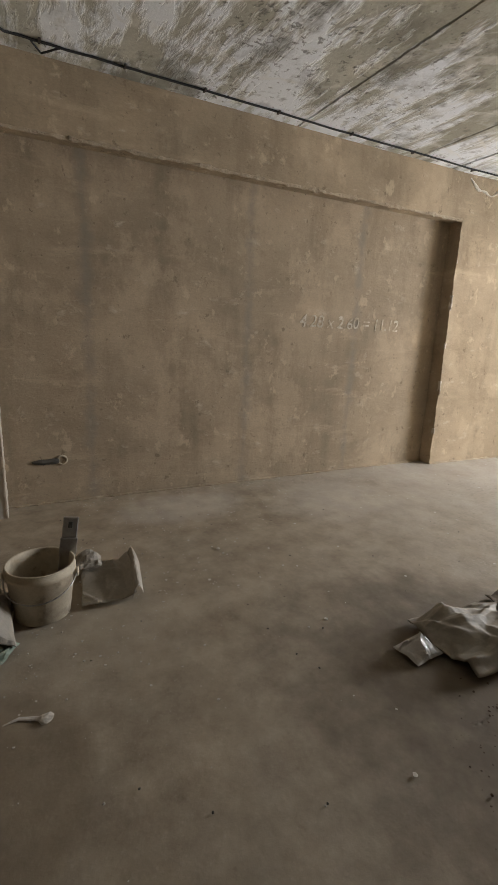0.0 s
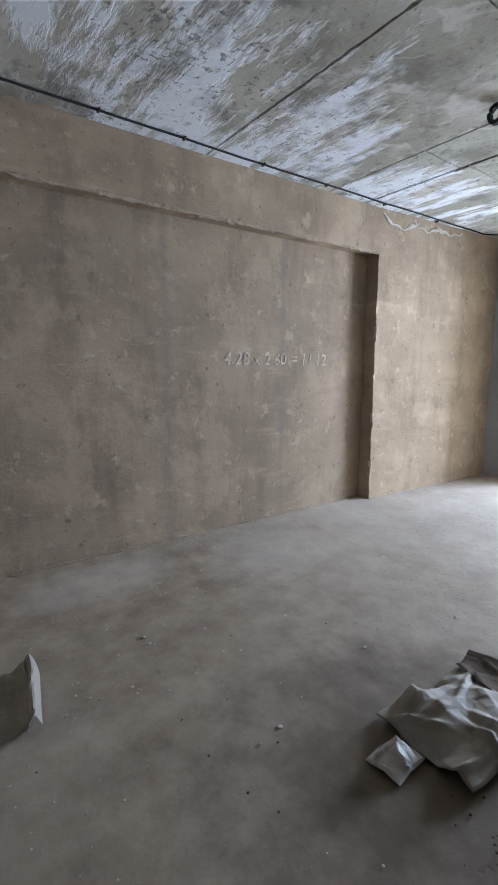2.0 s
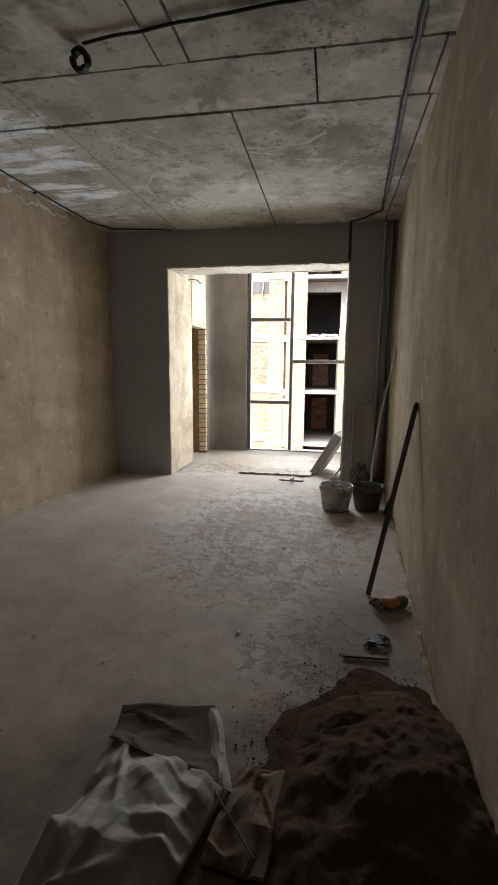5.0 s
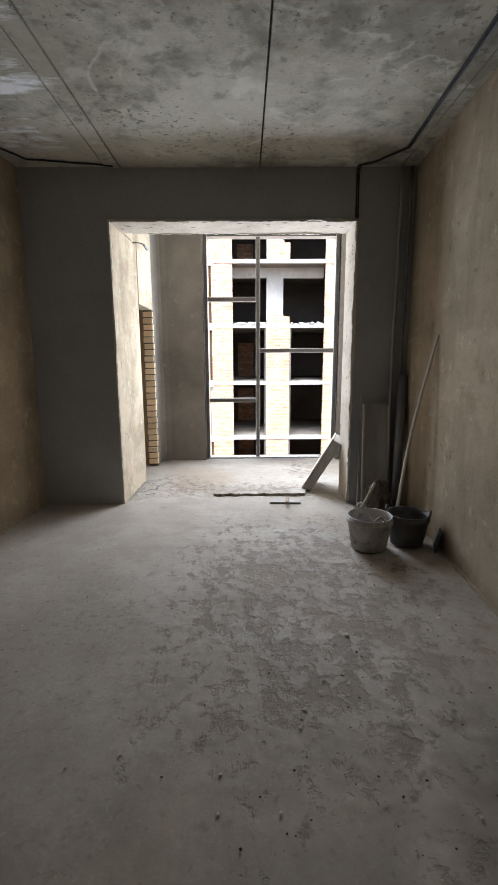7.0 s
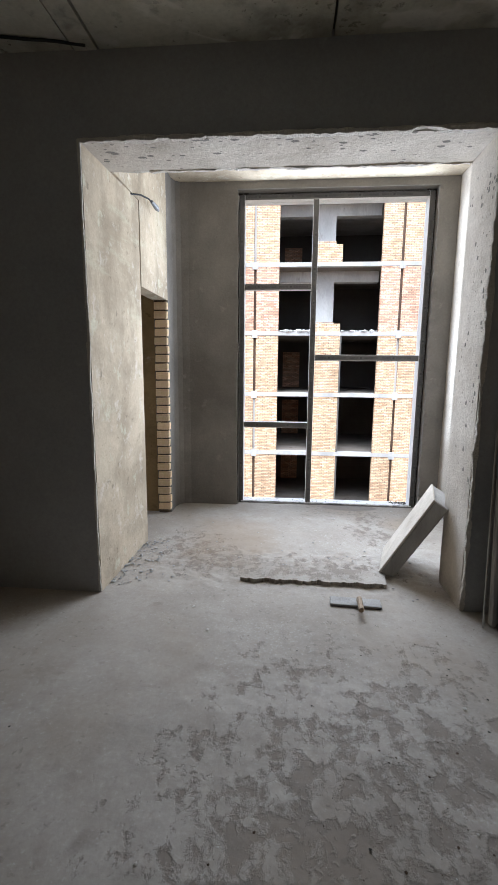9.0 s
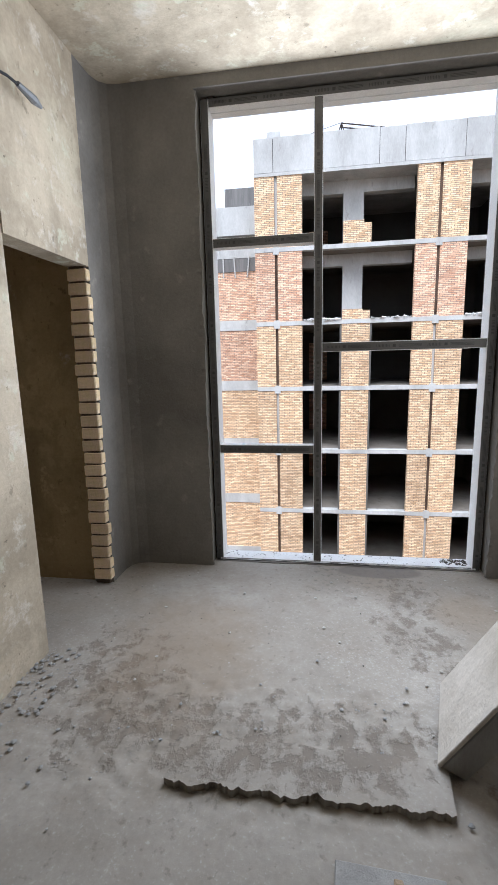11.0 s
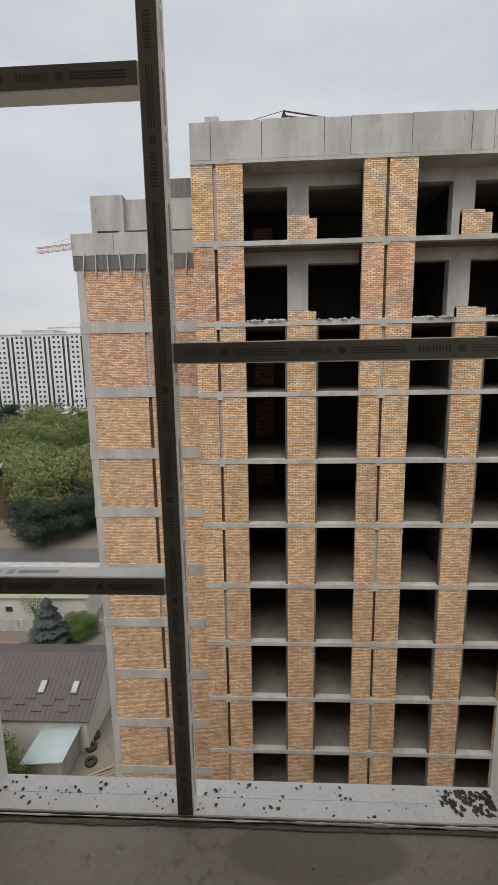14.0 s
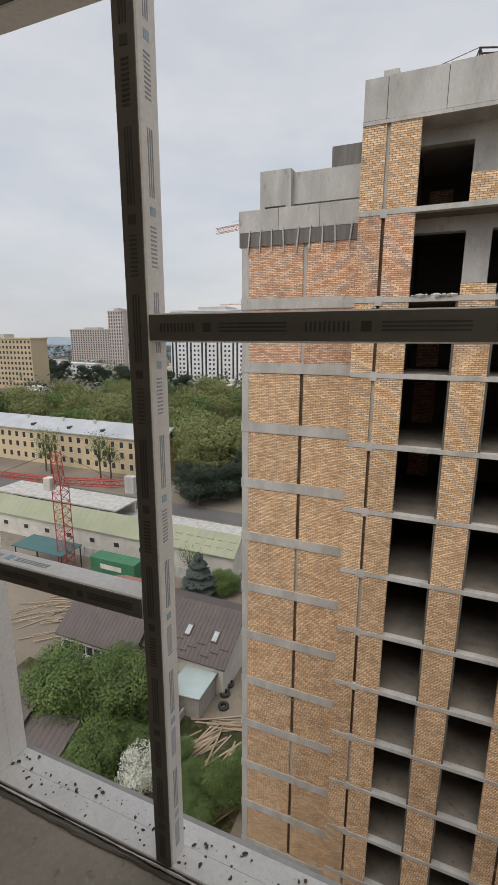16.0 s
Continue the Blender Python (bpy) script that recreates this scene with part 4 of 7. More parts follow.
# ---- the tall window: empty frame in dark protective film, white outside ----
def build_window():
    win = tagged(new("window_1"), "tall unglazed white plastic window frame in dark printed film", "window", kind=STRUCT)
    d0, d1, w = WY, WY + 0.07, 0.052
    mx0, mx1 = -0.988, -0.934
    bars = [("frame_side", (WX0, WX0 + w, WZ0, WZ1), "v"), ("frame_side", (WX1 - w, WX1, WZ0, WZ1), "v"),
            ("frame_head", (WX0 + w, WX1 - w, WZ1 - w, WZ1), "h"), ("frame_sill", (WX0 + w, WX1 - w, WZ0, WZ0 + w), "h"),
            ("mullion", (mx0, mx1, WZ0 + w, WZ1 - w), "v"),
            ("transom", (WX0 + w, mx0, 2.137, 2.195), "h"), ("transom", (WX0 + w, mx0, 0.790, 0.848), "h"), ("transom", (mx1, WX1 - w, 1.465, 1.523), "h")]
    for name, (x0, x1, z0, z1), way in bars:
        bm = boxes((x0, x1, d0 + 0.003, d1, z0, z1))
        bmesh.ops.bevel(bm, geom=bm.edges[:], offset=0.003, segments=1, affect="EDGES")
        bar = part(name, bm, M_PVC, win, "white plastic profile")
        e = 0.003
        part("protective_film", boxes((x0 + e, x1 - e, d0, d0 + 0.0035, z0 + e, z1 - e)), M_FILM, bar, "dark brown printed film")
        # printed marks on the film: a lettering bar, a small square and three stripes, over and over
        fm = bmesh.new()
        long0, long1 = (x0, x1) if way == "h" else (z0, z1)
        c = (z0 + z1) / 2 if way == "h" else (x0 + x1) / 2
        s = long0 + 0.03
        while s + 0.30 < long1:
            marks = [(s, s + 0.085, -0.009, 0.009), (s + 0.10, s + 0.118, -0.009, 0.009)] + [(s + 0.135, s + 0.275, o - 0.0015, o + 0.0015) for o in (-0.007, 0, 0.007)]
            for a, b, lo, hi in marks:
                if 0.1 > b - a > 0.08 and hi > 0.008:
                    for k in range(10):
                        aa = a + k * 0.0085
                        r = (aa, aa + 0.0038, c + lo, c + hi)
                        box(fm, *((r[0], r[1]) if way == "h" else (r[2], r[3])), d0 - 0.0012, d0 + 0.0005, *((r[2], r[3]) if way == "h" else (r[0], r[1])))
                else:
                    r = (a, b, c + lo, c + hi)
                    box(fm, *((r[0], r[1]) if way == "h" else (r[2], r[3])), d0 - 0.0012, d0 + 0.0005, *((r[2], r[3]) if way == "h" else (r[0], r[1])))
            s += 0.31
        if len(fm.verts):
            part("film_print", fm, M_PRINT, bar, "faint dark printed marks")
        else:
            fm.free()
        if name in ("mullion", "transom"):
            # pale print on the inner white side of the bar
            fm = bmesh.new()
            s = long0 + 0.05
            while s + 0.30 < long1:
                for a, b, o0, o1 in [(s + 0.0085 * k, s + 0.0085 * k + 0.0035, 0.024, 0.044) for k in range(10)] + [(s + 0.135, s + 0.26, o, o + 0.003) for o in (0.026, 0.033, 0.040)]:
                    if way == "v":
                        box(fm, x1 - 0.0005, x1 + 0.001, d0 + o0, d0 + o1, a, b)
                    else:
                        box(fm, a, b, d0 + o0, d0 + o1, z1 - 0.0005, z1 + 0.001)
                s += 0.31
            part("side_print", fm, M_GREYPRINT, bar, "pale grey printed marks")
            fm = bmesh.new()
            s = long0 + 0.05
            while s + 0.30 < long1:
                if way == "v":
                    box(fm, x1 - 0.0005, x1 + 0.001, d0 + 0.026, d0 + 0.044, s + 0.10, s + 0.117)
                else:
                    box(fm, s + 0.10, s + 0.122, d0 + 0.022, d0 + 0.048, z1 - 0.0005, z1 + 0.001)
                s += 0.31
            part("side_print", fm, M_BLUEPRINT, bar, "pale blue printed squares")
    # wide sill profile outside the frame
    part("outer_head", boxes((WX0 + 0.01, WX1 - 0.01, WY + 0.0705, WY + 0.135, WZ1 - 0.055, WZ1)), M_PVC, win, "white plastic outer head")
    part("outer_sill", boxes((WX0 + 0.01, WX1 - 0.01, WY + 0.0705, WY + 0.135, -0.05, WZ0 + 0.05)), M_PVC, win, "white plastic outer sill")
    for x0, x1 in ((WX0, WX0 + 0.05), (WX1 - 0.05, WX1)):
        part("outer_reveal", boxes((x0, x1, WY + 0.0705, WY + 0.135, WZ0 + 0.052, WZ1)), M_PVC, win, "white plastic outer reveal")


build_window()


# ---- the unfinished building across the yard ----
BY, ST = 28.34, 3.15           # its front, storey height
SLABS = [6.6] + [3.2 - ST * k for k in range(12)]   # tops of the floor slabs
GROUND = GROUND_Z
PERIOD = 7.33


def build_tower():
    b = thing("unfinished_building", "unfinished concrete-frame tower with yellow brick infill and open bays", "building")
    top, n = 9.84, 4
    xr = -4.05 + PERIOD * n
    back = BY + 7.0
    # parapet of cast panels
    x = -4.05
    widths = [0.9, 2.15, 2.6, 1.1, 2.5, 2.4]
    i = 0
    while x < xr - 0.1:
        w = min(widths[i % 6], xr - x)
        part("parapet_panel", boxes((x + 0.012, x + w - 0.012, BY - 0.02 + 0.012 * (i % 2), BY + 0.25, top + 0.02, 11.31 + 0.02 * (i % 3))), M_CONC, b)
        x += w
        i += 1
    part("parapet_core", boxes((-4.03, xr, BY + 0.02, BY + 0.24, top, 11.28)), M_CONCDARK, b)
    part("roof_slab", boxes((-4.05, xr, BY - 0.04, back, top - 0.14, top)), M_CONC, b)
    part("stair_head", boxes((-3.5, -2.9, BY + 1.0, BY + 1.6, 11.2, 12.0)), M_CONC, b, "small concrete block on the roof")
    for z in SLABS:
        # behind the pale edge strip the floor's dark colour carries the bay's shade
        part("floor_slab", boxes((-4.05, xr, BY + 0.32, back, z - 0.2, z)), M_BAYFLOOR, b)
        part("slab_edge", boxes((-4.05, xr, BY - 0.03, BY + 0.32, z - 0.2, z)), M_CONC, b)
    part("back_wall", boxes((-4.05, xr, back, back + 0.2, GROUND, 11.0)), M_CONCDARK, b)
    part("side_wall", boxes((-4.05, -3.85, BY + 0.25, back, GROUND, top)), M_BRICK, b, "yellow brick side wall")
    # inner partition walls behind the piers
    for k in range(n):
        x0 = -4.05 + PERIOD * k
        for dx in (1.9, 4.75):
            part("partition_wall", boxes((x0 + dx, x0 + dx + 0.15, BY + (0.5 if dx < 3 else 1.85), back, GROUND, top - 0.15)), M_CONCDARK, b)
    tops = [top - 0.14] + SLABS
    half_a, half_b, col = {}, {}, {}
    for s in range(len(tops)):
        hi = (top - 0.14) if s == 0 else SLABS[s - 1] - 0.2
        lo = SLABS[s] if s < len(SLABS) else GROUND
        h = hi - lo
        key = round(h, 3)
        if key not in half_a:
            half_a[key] = mesh_of("brick_pier", boxes((0, 0.93, 0, 0.25, 0, h)), M_BRICK)
            half_b[key] = mesh_of("brick_pier", boxes((0, 1.16, 0, 0.25, 0, h)), M_BRICK)
            col[key] = mesh_of("brick_column", boxes((0, 1.3, 0, 0.25, 0, h)), M_BRICK)
        red = s == 1
        for k in range(n):
            x0 = -4.05 + PERIOD * k
            for me, x in ((half_a[key], x0 + 0.004), (half_b[key], x0 + 1.07)):
                ob = new("brick_pier", me if not red else me.copy())
                if red:
                    ob.data.materials[0] = M_BRICKRED
                ob.parent, ob.location = b, (x, BY, lo)
            jb = bmesh.new()
            box(jb, x0 + 0.94, x0 + 1.065, BY + 0.10, BY + 0.25, lo, hi)
            part("slot_filling", jb, M_SLOT if (s + k) % 3 else M_CONC, b)
            part("column_head", boxes((x0 + 0.86, x0 + 1.15, BY - 0.035, BY + 0.1, lo - 0.32, lo + 0.06 if s else lo + 0.02)), M_CONC, b)
            cx = x0 + 4.10
            if s >= 2:
                ob = new("brick_column", col[key])
                ob.parent, ob.location = b, (cx, BY, lo)
                for ex in (cx - 0.09, cx + 1.305):
                    part("door_jamb", boxes((ex, ex + 0.085, BY + 0.03, BY + 0.2, lo, hi)), M_CONCDARK, b)
            else:
                # upper two storeys: bare column and a beam set back, a started brick column
                part("bare_column", boxes((cx + 0.06, cx + 1.02, BY + 1.26, BY + 1.8, lo, hi)), M_CONC, b)
                part("inner_beam", boxes((x0 + 2.1, x0 + PERIOD + 0.1, BY + 1.27, BY + 1.75, hi - 0.55, hi)), M_CONC, b)
                jb = boxes((cx + 0.02, cx + 1.28, BY, BY + 0.25, lo, lo + (0.85 if s == 0 else 0.40)))
                box(jb, cx + 0.02, cx + 0.95, BY + 0.002, BY + 0.248, lo, lo + (0.98 if s == 0 else 0.46))
                part("started_brick_column", jb, M_BRICK, b)
            # brick door panels deep inside some bays
            if (s * 3 + k) % 4 != 3:
                part("inner_brick_wall", boxes((x0 + 2.4, x0 + 3.5, BY + 6.7, BY + 6.85, lo, lo + 2.3)), M_BRICKRED, b)
    # crumbled mortar and brickbats left along the edge of the third floor
    for k in range(n):
        x0 = -4.05 + PERIOD * k
        for a, c in ((2.3, 4.05), (5.45, 7.25)):
            part("slab_rubble", ragged((x0 + a, BY + 0.05, SLABS[1] + 0.03), (x0 + c, BY + 0.05, SLABS[1] + 0.03), 0.22, 0.09, 60, 1.4, k + a), M_CONC, b, "crumbled mortar along the slab edge")
    return b


build_tower()


def build_wing():
    """The lower wing beside the tower, closed with brick panels between concrete bands."""
    w = thing("unfinished_wing", "unfinished building wing with brick panels between concrete bands", "building")
    y, x0, x1, xm = 30.0, -10.0, -4.06, -6.75
    part("core", boxes((x0 + 0.05, x1, y + 0.22, y + 8.0, GROUND, 6.6)), M_CONCDARK, w)
    part("corner_column", boxes((x0, x0 + 0.38, y - 0.02, y + 0.4, GROUND, 5.9)), M_CONC, w)
    part("side_wall", boxes((x0, x0 + 0.25, y + 0.4, y + 8.0, GROUND, 5.9)), M_BRICK, w)
    for k in range(12):
        top = 5.9 if k == 0 else SLABS[k] - 0.26
        z = SLABS[k + 1] + 0.26 if k + 1 < len(SLABS) else GROUND
        part("concrete_band", boxes((x0 - 0.03, x1, y - 0.04, y + 0.3, z - 0.52, z)), M_CONC, w)
        for a, b in ((x0 + 0.38, xm - 0.09), (xm + 0.09, x1)):
            part("brick_panel", boxes((a, b, y, y + 0.22, z, top)), M_BRICKRED if k < 2 else M_BRICK, w)
        part("panel_slot", boxes((xm - 0.09, xm + 0.09, y + 0.08, y + 0.22, z, top)), M_CONC if k == 0 or k % 4 == 1 else M_SLOT, w)
    part("formwork", boxes((x0 - 0.12, x1, y - 0.05, y + 0.3, 5.9, 6.55)), M_FORMWORK, w, "strip of dark grey formwork boards")
    for i in range(9):
        xx = x0 + 0.35 + i * 0.62
        m = Matrix.Translation((xx, y - 0.10, 5.6)) @ Euler((0, radians(6 - 3 * (i % 4)), 0)).to_matrix().to_4x4()
        bm = boxes((-0.03, 0.03, -0.03, 0.03, 0, 1.05))
        bm.transform(m)
        part("formwork_prop", bm, M_CONC, w, "pale timber prop")
    xs = [x0 - 0.15, -8.1, -6.1, x1]
    for a, b in zip(xs[:-1], xs[1:]):
        part("parapet_panel", boxes((a + 0.01, b - 0.01, y - 0.06, y + 0.2, 6.56, 7.55)), M_CONC, w)
    part("penthouse", boxes((-9.92, -8.23, y + 2.2, y + 5, 8.25, 9.96), (-9.92, -9.65, y + 2.2, y + 5, 6.6, 8.25), (-8.5, -8.23, y + 2.2, y + 5, 6.6, 8.25), (-9.65, -8.5, y + 2.2, y + 2.35, 6.6, 7.75)), M_CONC, w, "raw concrete stair house")
    part("attic_block", boxes((-8.225, x1, y + 2.6, y + 6, 8.35, 9.85), (-8.0, x1, y + 3.0, y + 6, 6.6, 8.35)), M_CONC, w, "raw concrete attic storey")
    part("boarded_block", boxes((-6.4, x1, y + 3.2, y + 6, 9.85, 11.0)), M_FORMWORK, w, "grey boarded upper block")
    return w


build_wing()


def hoist(at):
    h = thing("roof_hoist", "thin grey steel hoist frame on the roof edge", "hoist", at=at)
    for i, (a, b) in enumerate((((0, 0, 0), (0.2, 0, 0.62)), ((0.4, 0, 0), (0.2, 0, 0.62)), ((0.2, 0.5, 0), (0.2, 0, 0.62)), ((0.2, 0, 0.6), (2.4, 0, 0.2)), ((0.2, 0, 0.42), (2.3, 0, 0.1)), ((0.2, 0, 0.62), (-2.4, 0, 0.0)))):
        bm = bmesh.new()
        tube(bm, [a, b], 0.03 if i < 5 else 0.012, 6)
        part("strut" if i < 5 else "stay_cable", bm, M_RUST, h)


hoist(pose(-0.25, BY + 0.6, 11.3))

# ---- ground ----
bm = bmesh.new()
ring = [bm.verts.new((x, y, GROUND)) for x, y in ((-3500, -800), (2500, -800), (2500, 3500), (-3500, 3500))]
bm.faces.new(ring)
solo("ground", bm, M_GROUND, "dusty earth yard and town ground far below", "ground", kind=STRUCT)


# ---- worn edges and marks of the structure ----
def trim(name, bm, material, label):
    return solo(name, bm, material, label, "trim", kind=STRUCT)


trim("trim_niche_head", ragged((XN - 0.095, 0.1, NZ + 0.002), (XN - 0.003, NY1, NZ + 0.002), 0.014, 0.026, 420, 0.75, 1.0), M_CRUMB, "chipped pale plaster edge over the niche")
trim("trim_niche_side", ragged((XN + 0.001, NY1, 0.0), (XN + 0.001, NY1, NZ), 0.016, 0.014, 110, 0.8, 4.0), M_TAN, "rough plaster edge of the niche")
# the column's side towards the window: its light is put into the pale colour
trim("trim_column_edge", boxes((XB - 0.02, XN - 0.006, NY0 + 0.0005, NY0 + 0.006, 0.0, NZ - 0.004)), M_PALE, "pale plaster sheet painting the lit side of the column")
trim("trim_column_edge", ragged((XN - 0.006, NY0 + 0.002, 0.0), (XN - 0.006, NY0 + 0.002, NZ), 0.018, 0.020, 260, 0.6, 7.0), M_PALE, "worn pale edge of the column")
for k, (ya, yb) in enumerate(((0.62, 0.74), (1.05, 1.12), (1.5, 1.66), (2.02, 2.10), (2.30, 2.62), (2.9, 3.02), (3.35, 3.5), (3.9, 4.0), (4.25, 4.37))):
    trim("trim_chip", ragged((XN - 0.096 + 0.0217 * ya, ya, NZ + 0.004), (XN - 0.096 + 0.0217 * yb, yb, NZ + 0.004), 0.016, 0.030, 30, 1.0, 30.0 + k), M_CRUMB, "broken pale plaster chip over the niche")
for k, (za, zb) in enumerate(((0.35, 0.42), (0.8, 0.95), (1.3, 1.36), (1.7, 1.86), (2.15, 2.22), (2.42, 2.56))):
    trim("trim_chip", ragged((XN + 0.002, NY1 + 0.002, za), (XN + 0.002, NY1 + 0.002, zb), 0.020, 0.016, 18, 1.3, 50.0 + k), M_PALE, "broken pale plaster chip on the niche edge")
trim("trim_opening_head", ragged((OX0, FY + 0.004, OZ - 0.004), (OX1, FY + 0.004, OZ - 0.004), 0.030, 0.022, 120, 0.8, 2.0), M_EDGE, "chipped pale edge of the opening's lintel")
trim("trim_opening_side", ragged((OX1 - 0.003, FY + 0.004, 0.0), (OX1 - 0.003, FY + 0.004, OZ), 0.022, 0.024, 120, 0.9, 3.0), M_EDGE, "chipped pale edge of the opening")
trim("trim_opening_side", ragged((OX0 + 0.004, FY + 0.006, 0.0), (OX0 + 0.004, FY + 0.006, OZ), 0.014, 0.018, 120, 0.7, 9.0), M_EDGE, "chipped pale edge of the opening")
trim("trim_lintel_back", ragged((OX0 + 0.1, OB, OZ - 0.006), (LX1 - 0.15, OB, OZ - 0.006), 0.024, 0.022, 100, 0.9, 5.0), M_EDGE, "chipped back edge of the lintel")
trim("trim_window_reveal", ragged((WX0 - 0.016, LY + 0.01, 0.0), (WX0 - 0.016, LY + 0.01, WZ1), 0.026, 0.022, 120, 1.0, 6.0), M_REVEAL, "ragged mortar edge beside the window frame")
trim("trim_window_reveal", ragged((WX1 + 0.018, LY + 0.01, 0.0), (WX1 + 0.018, LY + 0.01, WZ1), 0.030, 0.026, 120, 1.0, 8.0), M_REVEAL, "ragged mortar edge beside the window frame")
# dark strip: the shadow line and crack below the sill are put into its colour
trim("trim_window_foot", ragged((WX0, WY - 0.014, 0.0), (WX1, WY - 0.010, 0.0), 0.013, 0.007, 420, 0.8, 11.0), M_REVEAL, "dark strip painting the crack and shadow line under the window frame")
trim("trim_wall_foot", ragged((XB - 0.016, NY0, 0.0), (XB + 0.068, NY1, 0.0), 0.024, 0.018, 330, 0.8, 12.0), M_NICHE, "crumbly mortar along the wall's foot")
trim("trim_wall_foot", ragged((RX0 + 0.015, 2.3, 0.0), (RX1 - 0.01, FY, 0.0), 0.022, 0.018, 160, 1.3, 13.0), M_DIM, "crumbly mortar along the wall's foot")
trim("trim_wall_foot", ragged((XN + 0.004, NY1, 0.0), (-3.085, FY, 0.0), 0.022, 0.018, 120, 1.3, 14.0), M_DIM, "crumbly mortar along the wall's foot")
trim("trim_torn_film", ragged((WX0 + 0.03, WY - 0.004, 0.010), (WX1 - 0.03, WY - 0.004, 0.010), 0.0035, 0.006, 420, 1.4, 21.0), M_PVC, "torn white film edge along the window sill")
# pale drips where the wall meets the ceiling
for ya, yb, drop in ((4.42, 4.98, 0.10), (4.90, 5.32, 0.07), (5.28, 5.75, 0.045)):
    bm = bmesh.new()
    tube(bm, [(XN + 0.0661 * (y - NY1) + 0.002, y, CZ - 0.05 - drop * math.sin(s * math.pi) - 0.012 * math.sin(s * 17 + ya))
              for s, y in [(i / 40, ya + (yb - ya) * i / 40) for i in range(41)]], 0.008, 6, wobble=1.2, squash=1.8)
    trim("trim_lime_streak", bm, M_EDGE, "white lime streak on the tan wall")
# crusted leftovers along the left foot of the opening
bm = bmesh.new()
for i in range(260):
    a, r = random.random(), random.random()
    st = stone(0.003 + 0.012 * r * r * r, i, 0.3)
    st.transform(Matrix.Translation((OX0 + 0.03 + 0.22 * random.random() ** 2, FY + 0.1 + 0.8 * a, 0)))
    me = bpy.data.meshes.new("lump")
    st.to_mesh(me)
    st.free()
    bm.from_mesh(me)
    bpy.data.meshes.remove(me)
solo("mortar_crumbs", bm, M_MORTAR, "heap of crumbled mortar at the wall's foot", "rubble", kind="stuff")

# bricks of the doorway's far jamb, and the bare end of the right-hand wall
def brick_mesh(name, sx, sy, sz, material):
    bm = soft_box(sx, sy, sz, 0.005)
    for v in bm.verts:
        v.co += Vector((noise.noise(v.co * 40), noise.noise(v.co * 40 + Vector((3, 0, 0))), noise.noise(v.co * 40 + Vector((0, 3, 0))))) * 0.003
    return mesh_of(name, bm, material)


jamb_mesh = brick_mesh("brick", 0.118, 0.05, 0.066, M_BRICKNEAR)
for i in range(25):
    ob = new("brick", jamb_mesh)
    ob.parent = wall_loggia
    ob.location = (LX0 - 0.058 + 0.004 * math.sin(i * 2.1), DY1 - 0.016 + 0.004 * math.cos(i * 1.7), 0.03 + i * 0.078)
    ob.rotation_euler = (0, radians(1.5 * math.sin(i * 3.3)), radians(2.5 * math.sin(i * 1.9)))
part("mortar_joint", ragged((LX0 - 0.065, DY1 - 0.012, 0.0), (LX0 - 0.065, DY1 - 0.012, DZ), 0.092, 0.026, 90, 0.10, 17.0), M_OLDMORTAR, wall_loggia, "dark mortar between the bricks")
end_mesh = brick_mesh("brick", 0.12, 0.06, 0.080, M_BRICKDARK)
for i in range(31):
    for j in range(2):
        ob = new("brick", end_mesh)
        ob.parent = wall_east
        ob.location = (RX0 + 0.146 + j * 0.13 + 0.010 * math.sin(i * 2.3), RY0 + 0.045 + (0.03 if j else 0.0) + 0.010 * math.cos(i * 1.3), 0.02 + i * 0.097)
        ob.rotation_euler = (0, 0, radians((8 if j else 4) * math.sin(i)))
part("mortar_joint", ragged((RX0 + 0.20, RY0 + 0.075, -0.02), (RX0 + 0.20, RY0 + 0.075, CZ), 0.22, 0.06, 120, 0.12, 23.0), M_OLDMORTAR, wall_east, "dark crumbly mortar behind the bricks")
tagged(wall_east, "tan plastered wall with an unplastered yellow brick end")

# chalk sum on the back of the niche, scribble on the other wall
def lettering(name, body, m, size, material, label, category):
    cu = bpy.data.curves.new(name, "FONT")
    cu.body, cu.size, cu.extrude, cu.offset = body, size, 0.0006, -0.0008
    cu.shear = 0.12
    tmp = bpy.data.objects.new(name, cu)
    scene.collection.objects.link(tmp)
    me = bpy.data.meshes.new_from_object(tmp.evaluated_get(bpy.context.evaluated_depsgraph_get()))
    bpy.data.objects.remove(tmp)
    # every character is a stroke of its own on the wall
    word = thing(name, label, category, at=m)
    bm = bmesh.new()
    bm.from_mesh(me)
    seen = set()
    islands = []
    for f in bm.verts:
        if f in seen:
            continue
        todo, isl = [f], []
        seen.add(f)
        while todo:
            v = todo.pop()
            isl.append(v)
            for e in v.link_edges:
                w = e.other_vert(v)
                if w not in seen:
                    seen.add(w)
                    todo.append(w)
        islands.append(isl)
    for isl in islands:
        ids = {v: i for i, v in enumerate(isl)}
        sub = bpy.data.meshes.new("character")
        mid = sum((v.co for v in isl), Vector()) / len(isl)
        tilt = Matrix.Rotation(radians(random.uniform(-5, 5)), 3, "Z") * random.uniform(0.92, 1.08)
        slip = Vector((random.uniform(-0.003, 0.003), random.uniform(-0.008, 0.008), 0))
        sub.from_pydata([(tilt @ (v.co - mid) + mid + slip)[:] for v in isl], [], [[ids[v] for v in f.verts] for f in sorted({f for v in isl for f in v.link_faces}, key=lambda f: f.index)])
        sub.materials.append(material)
        ob = new("character", sub)
        ob.parent = word
        tagged(ob)
    bm.free()
    bpy.data.meshes.remove(me)
    return word


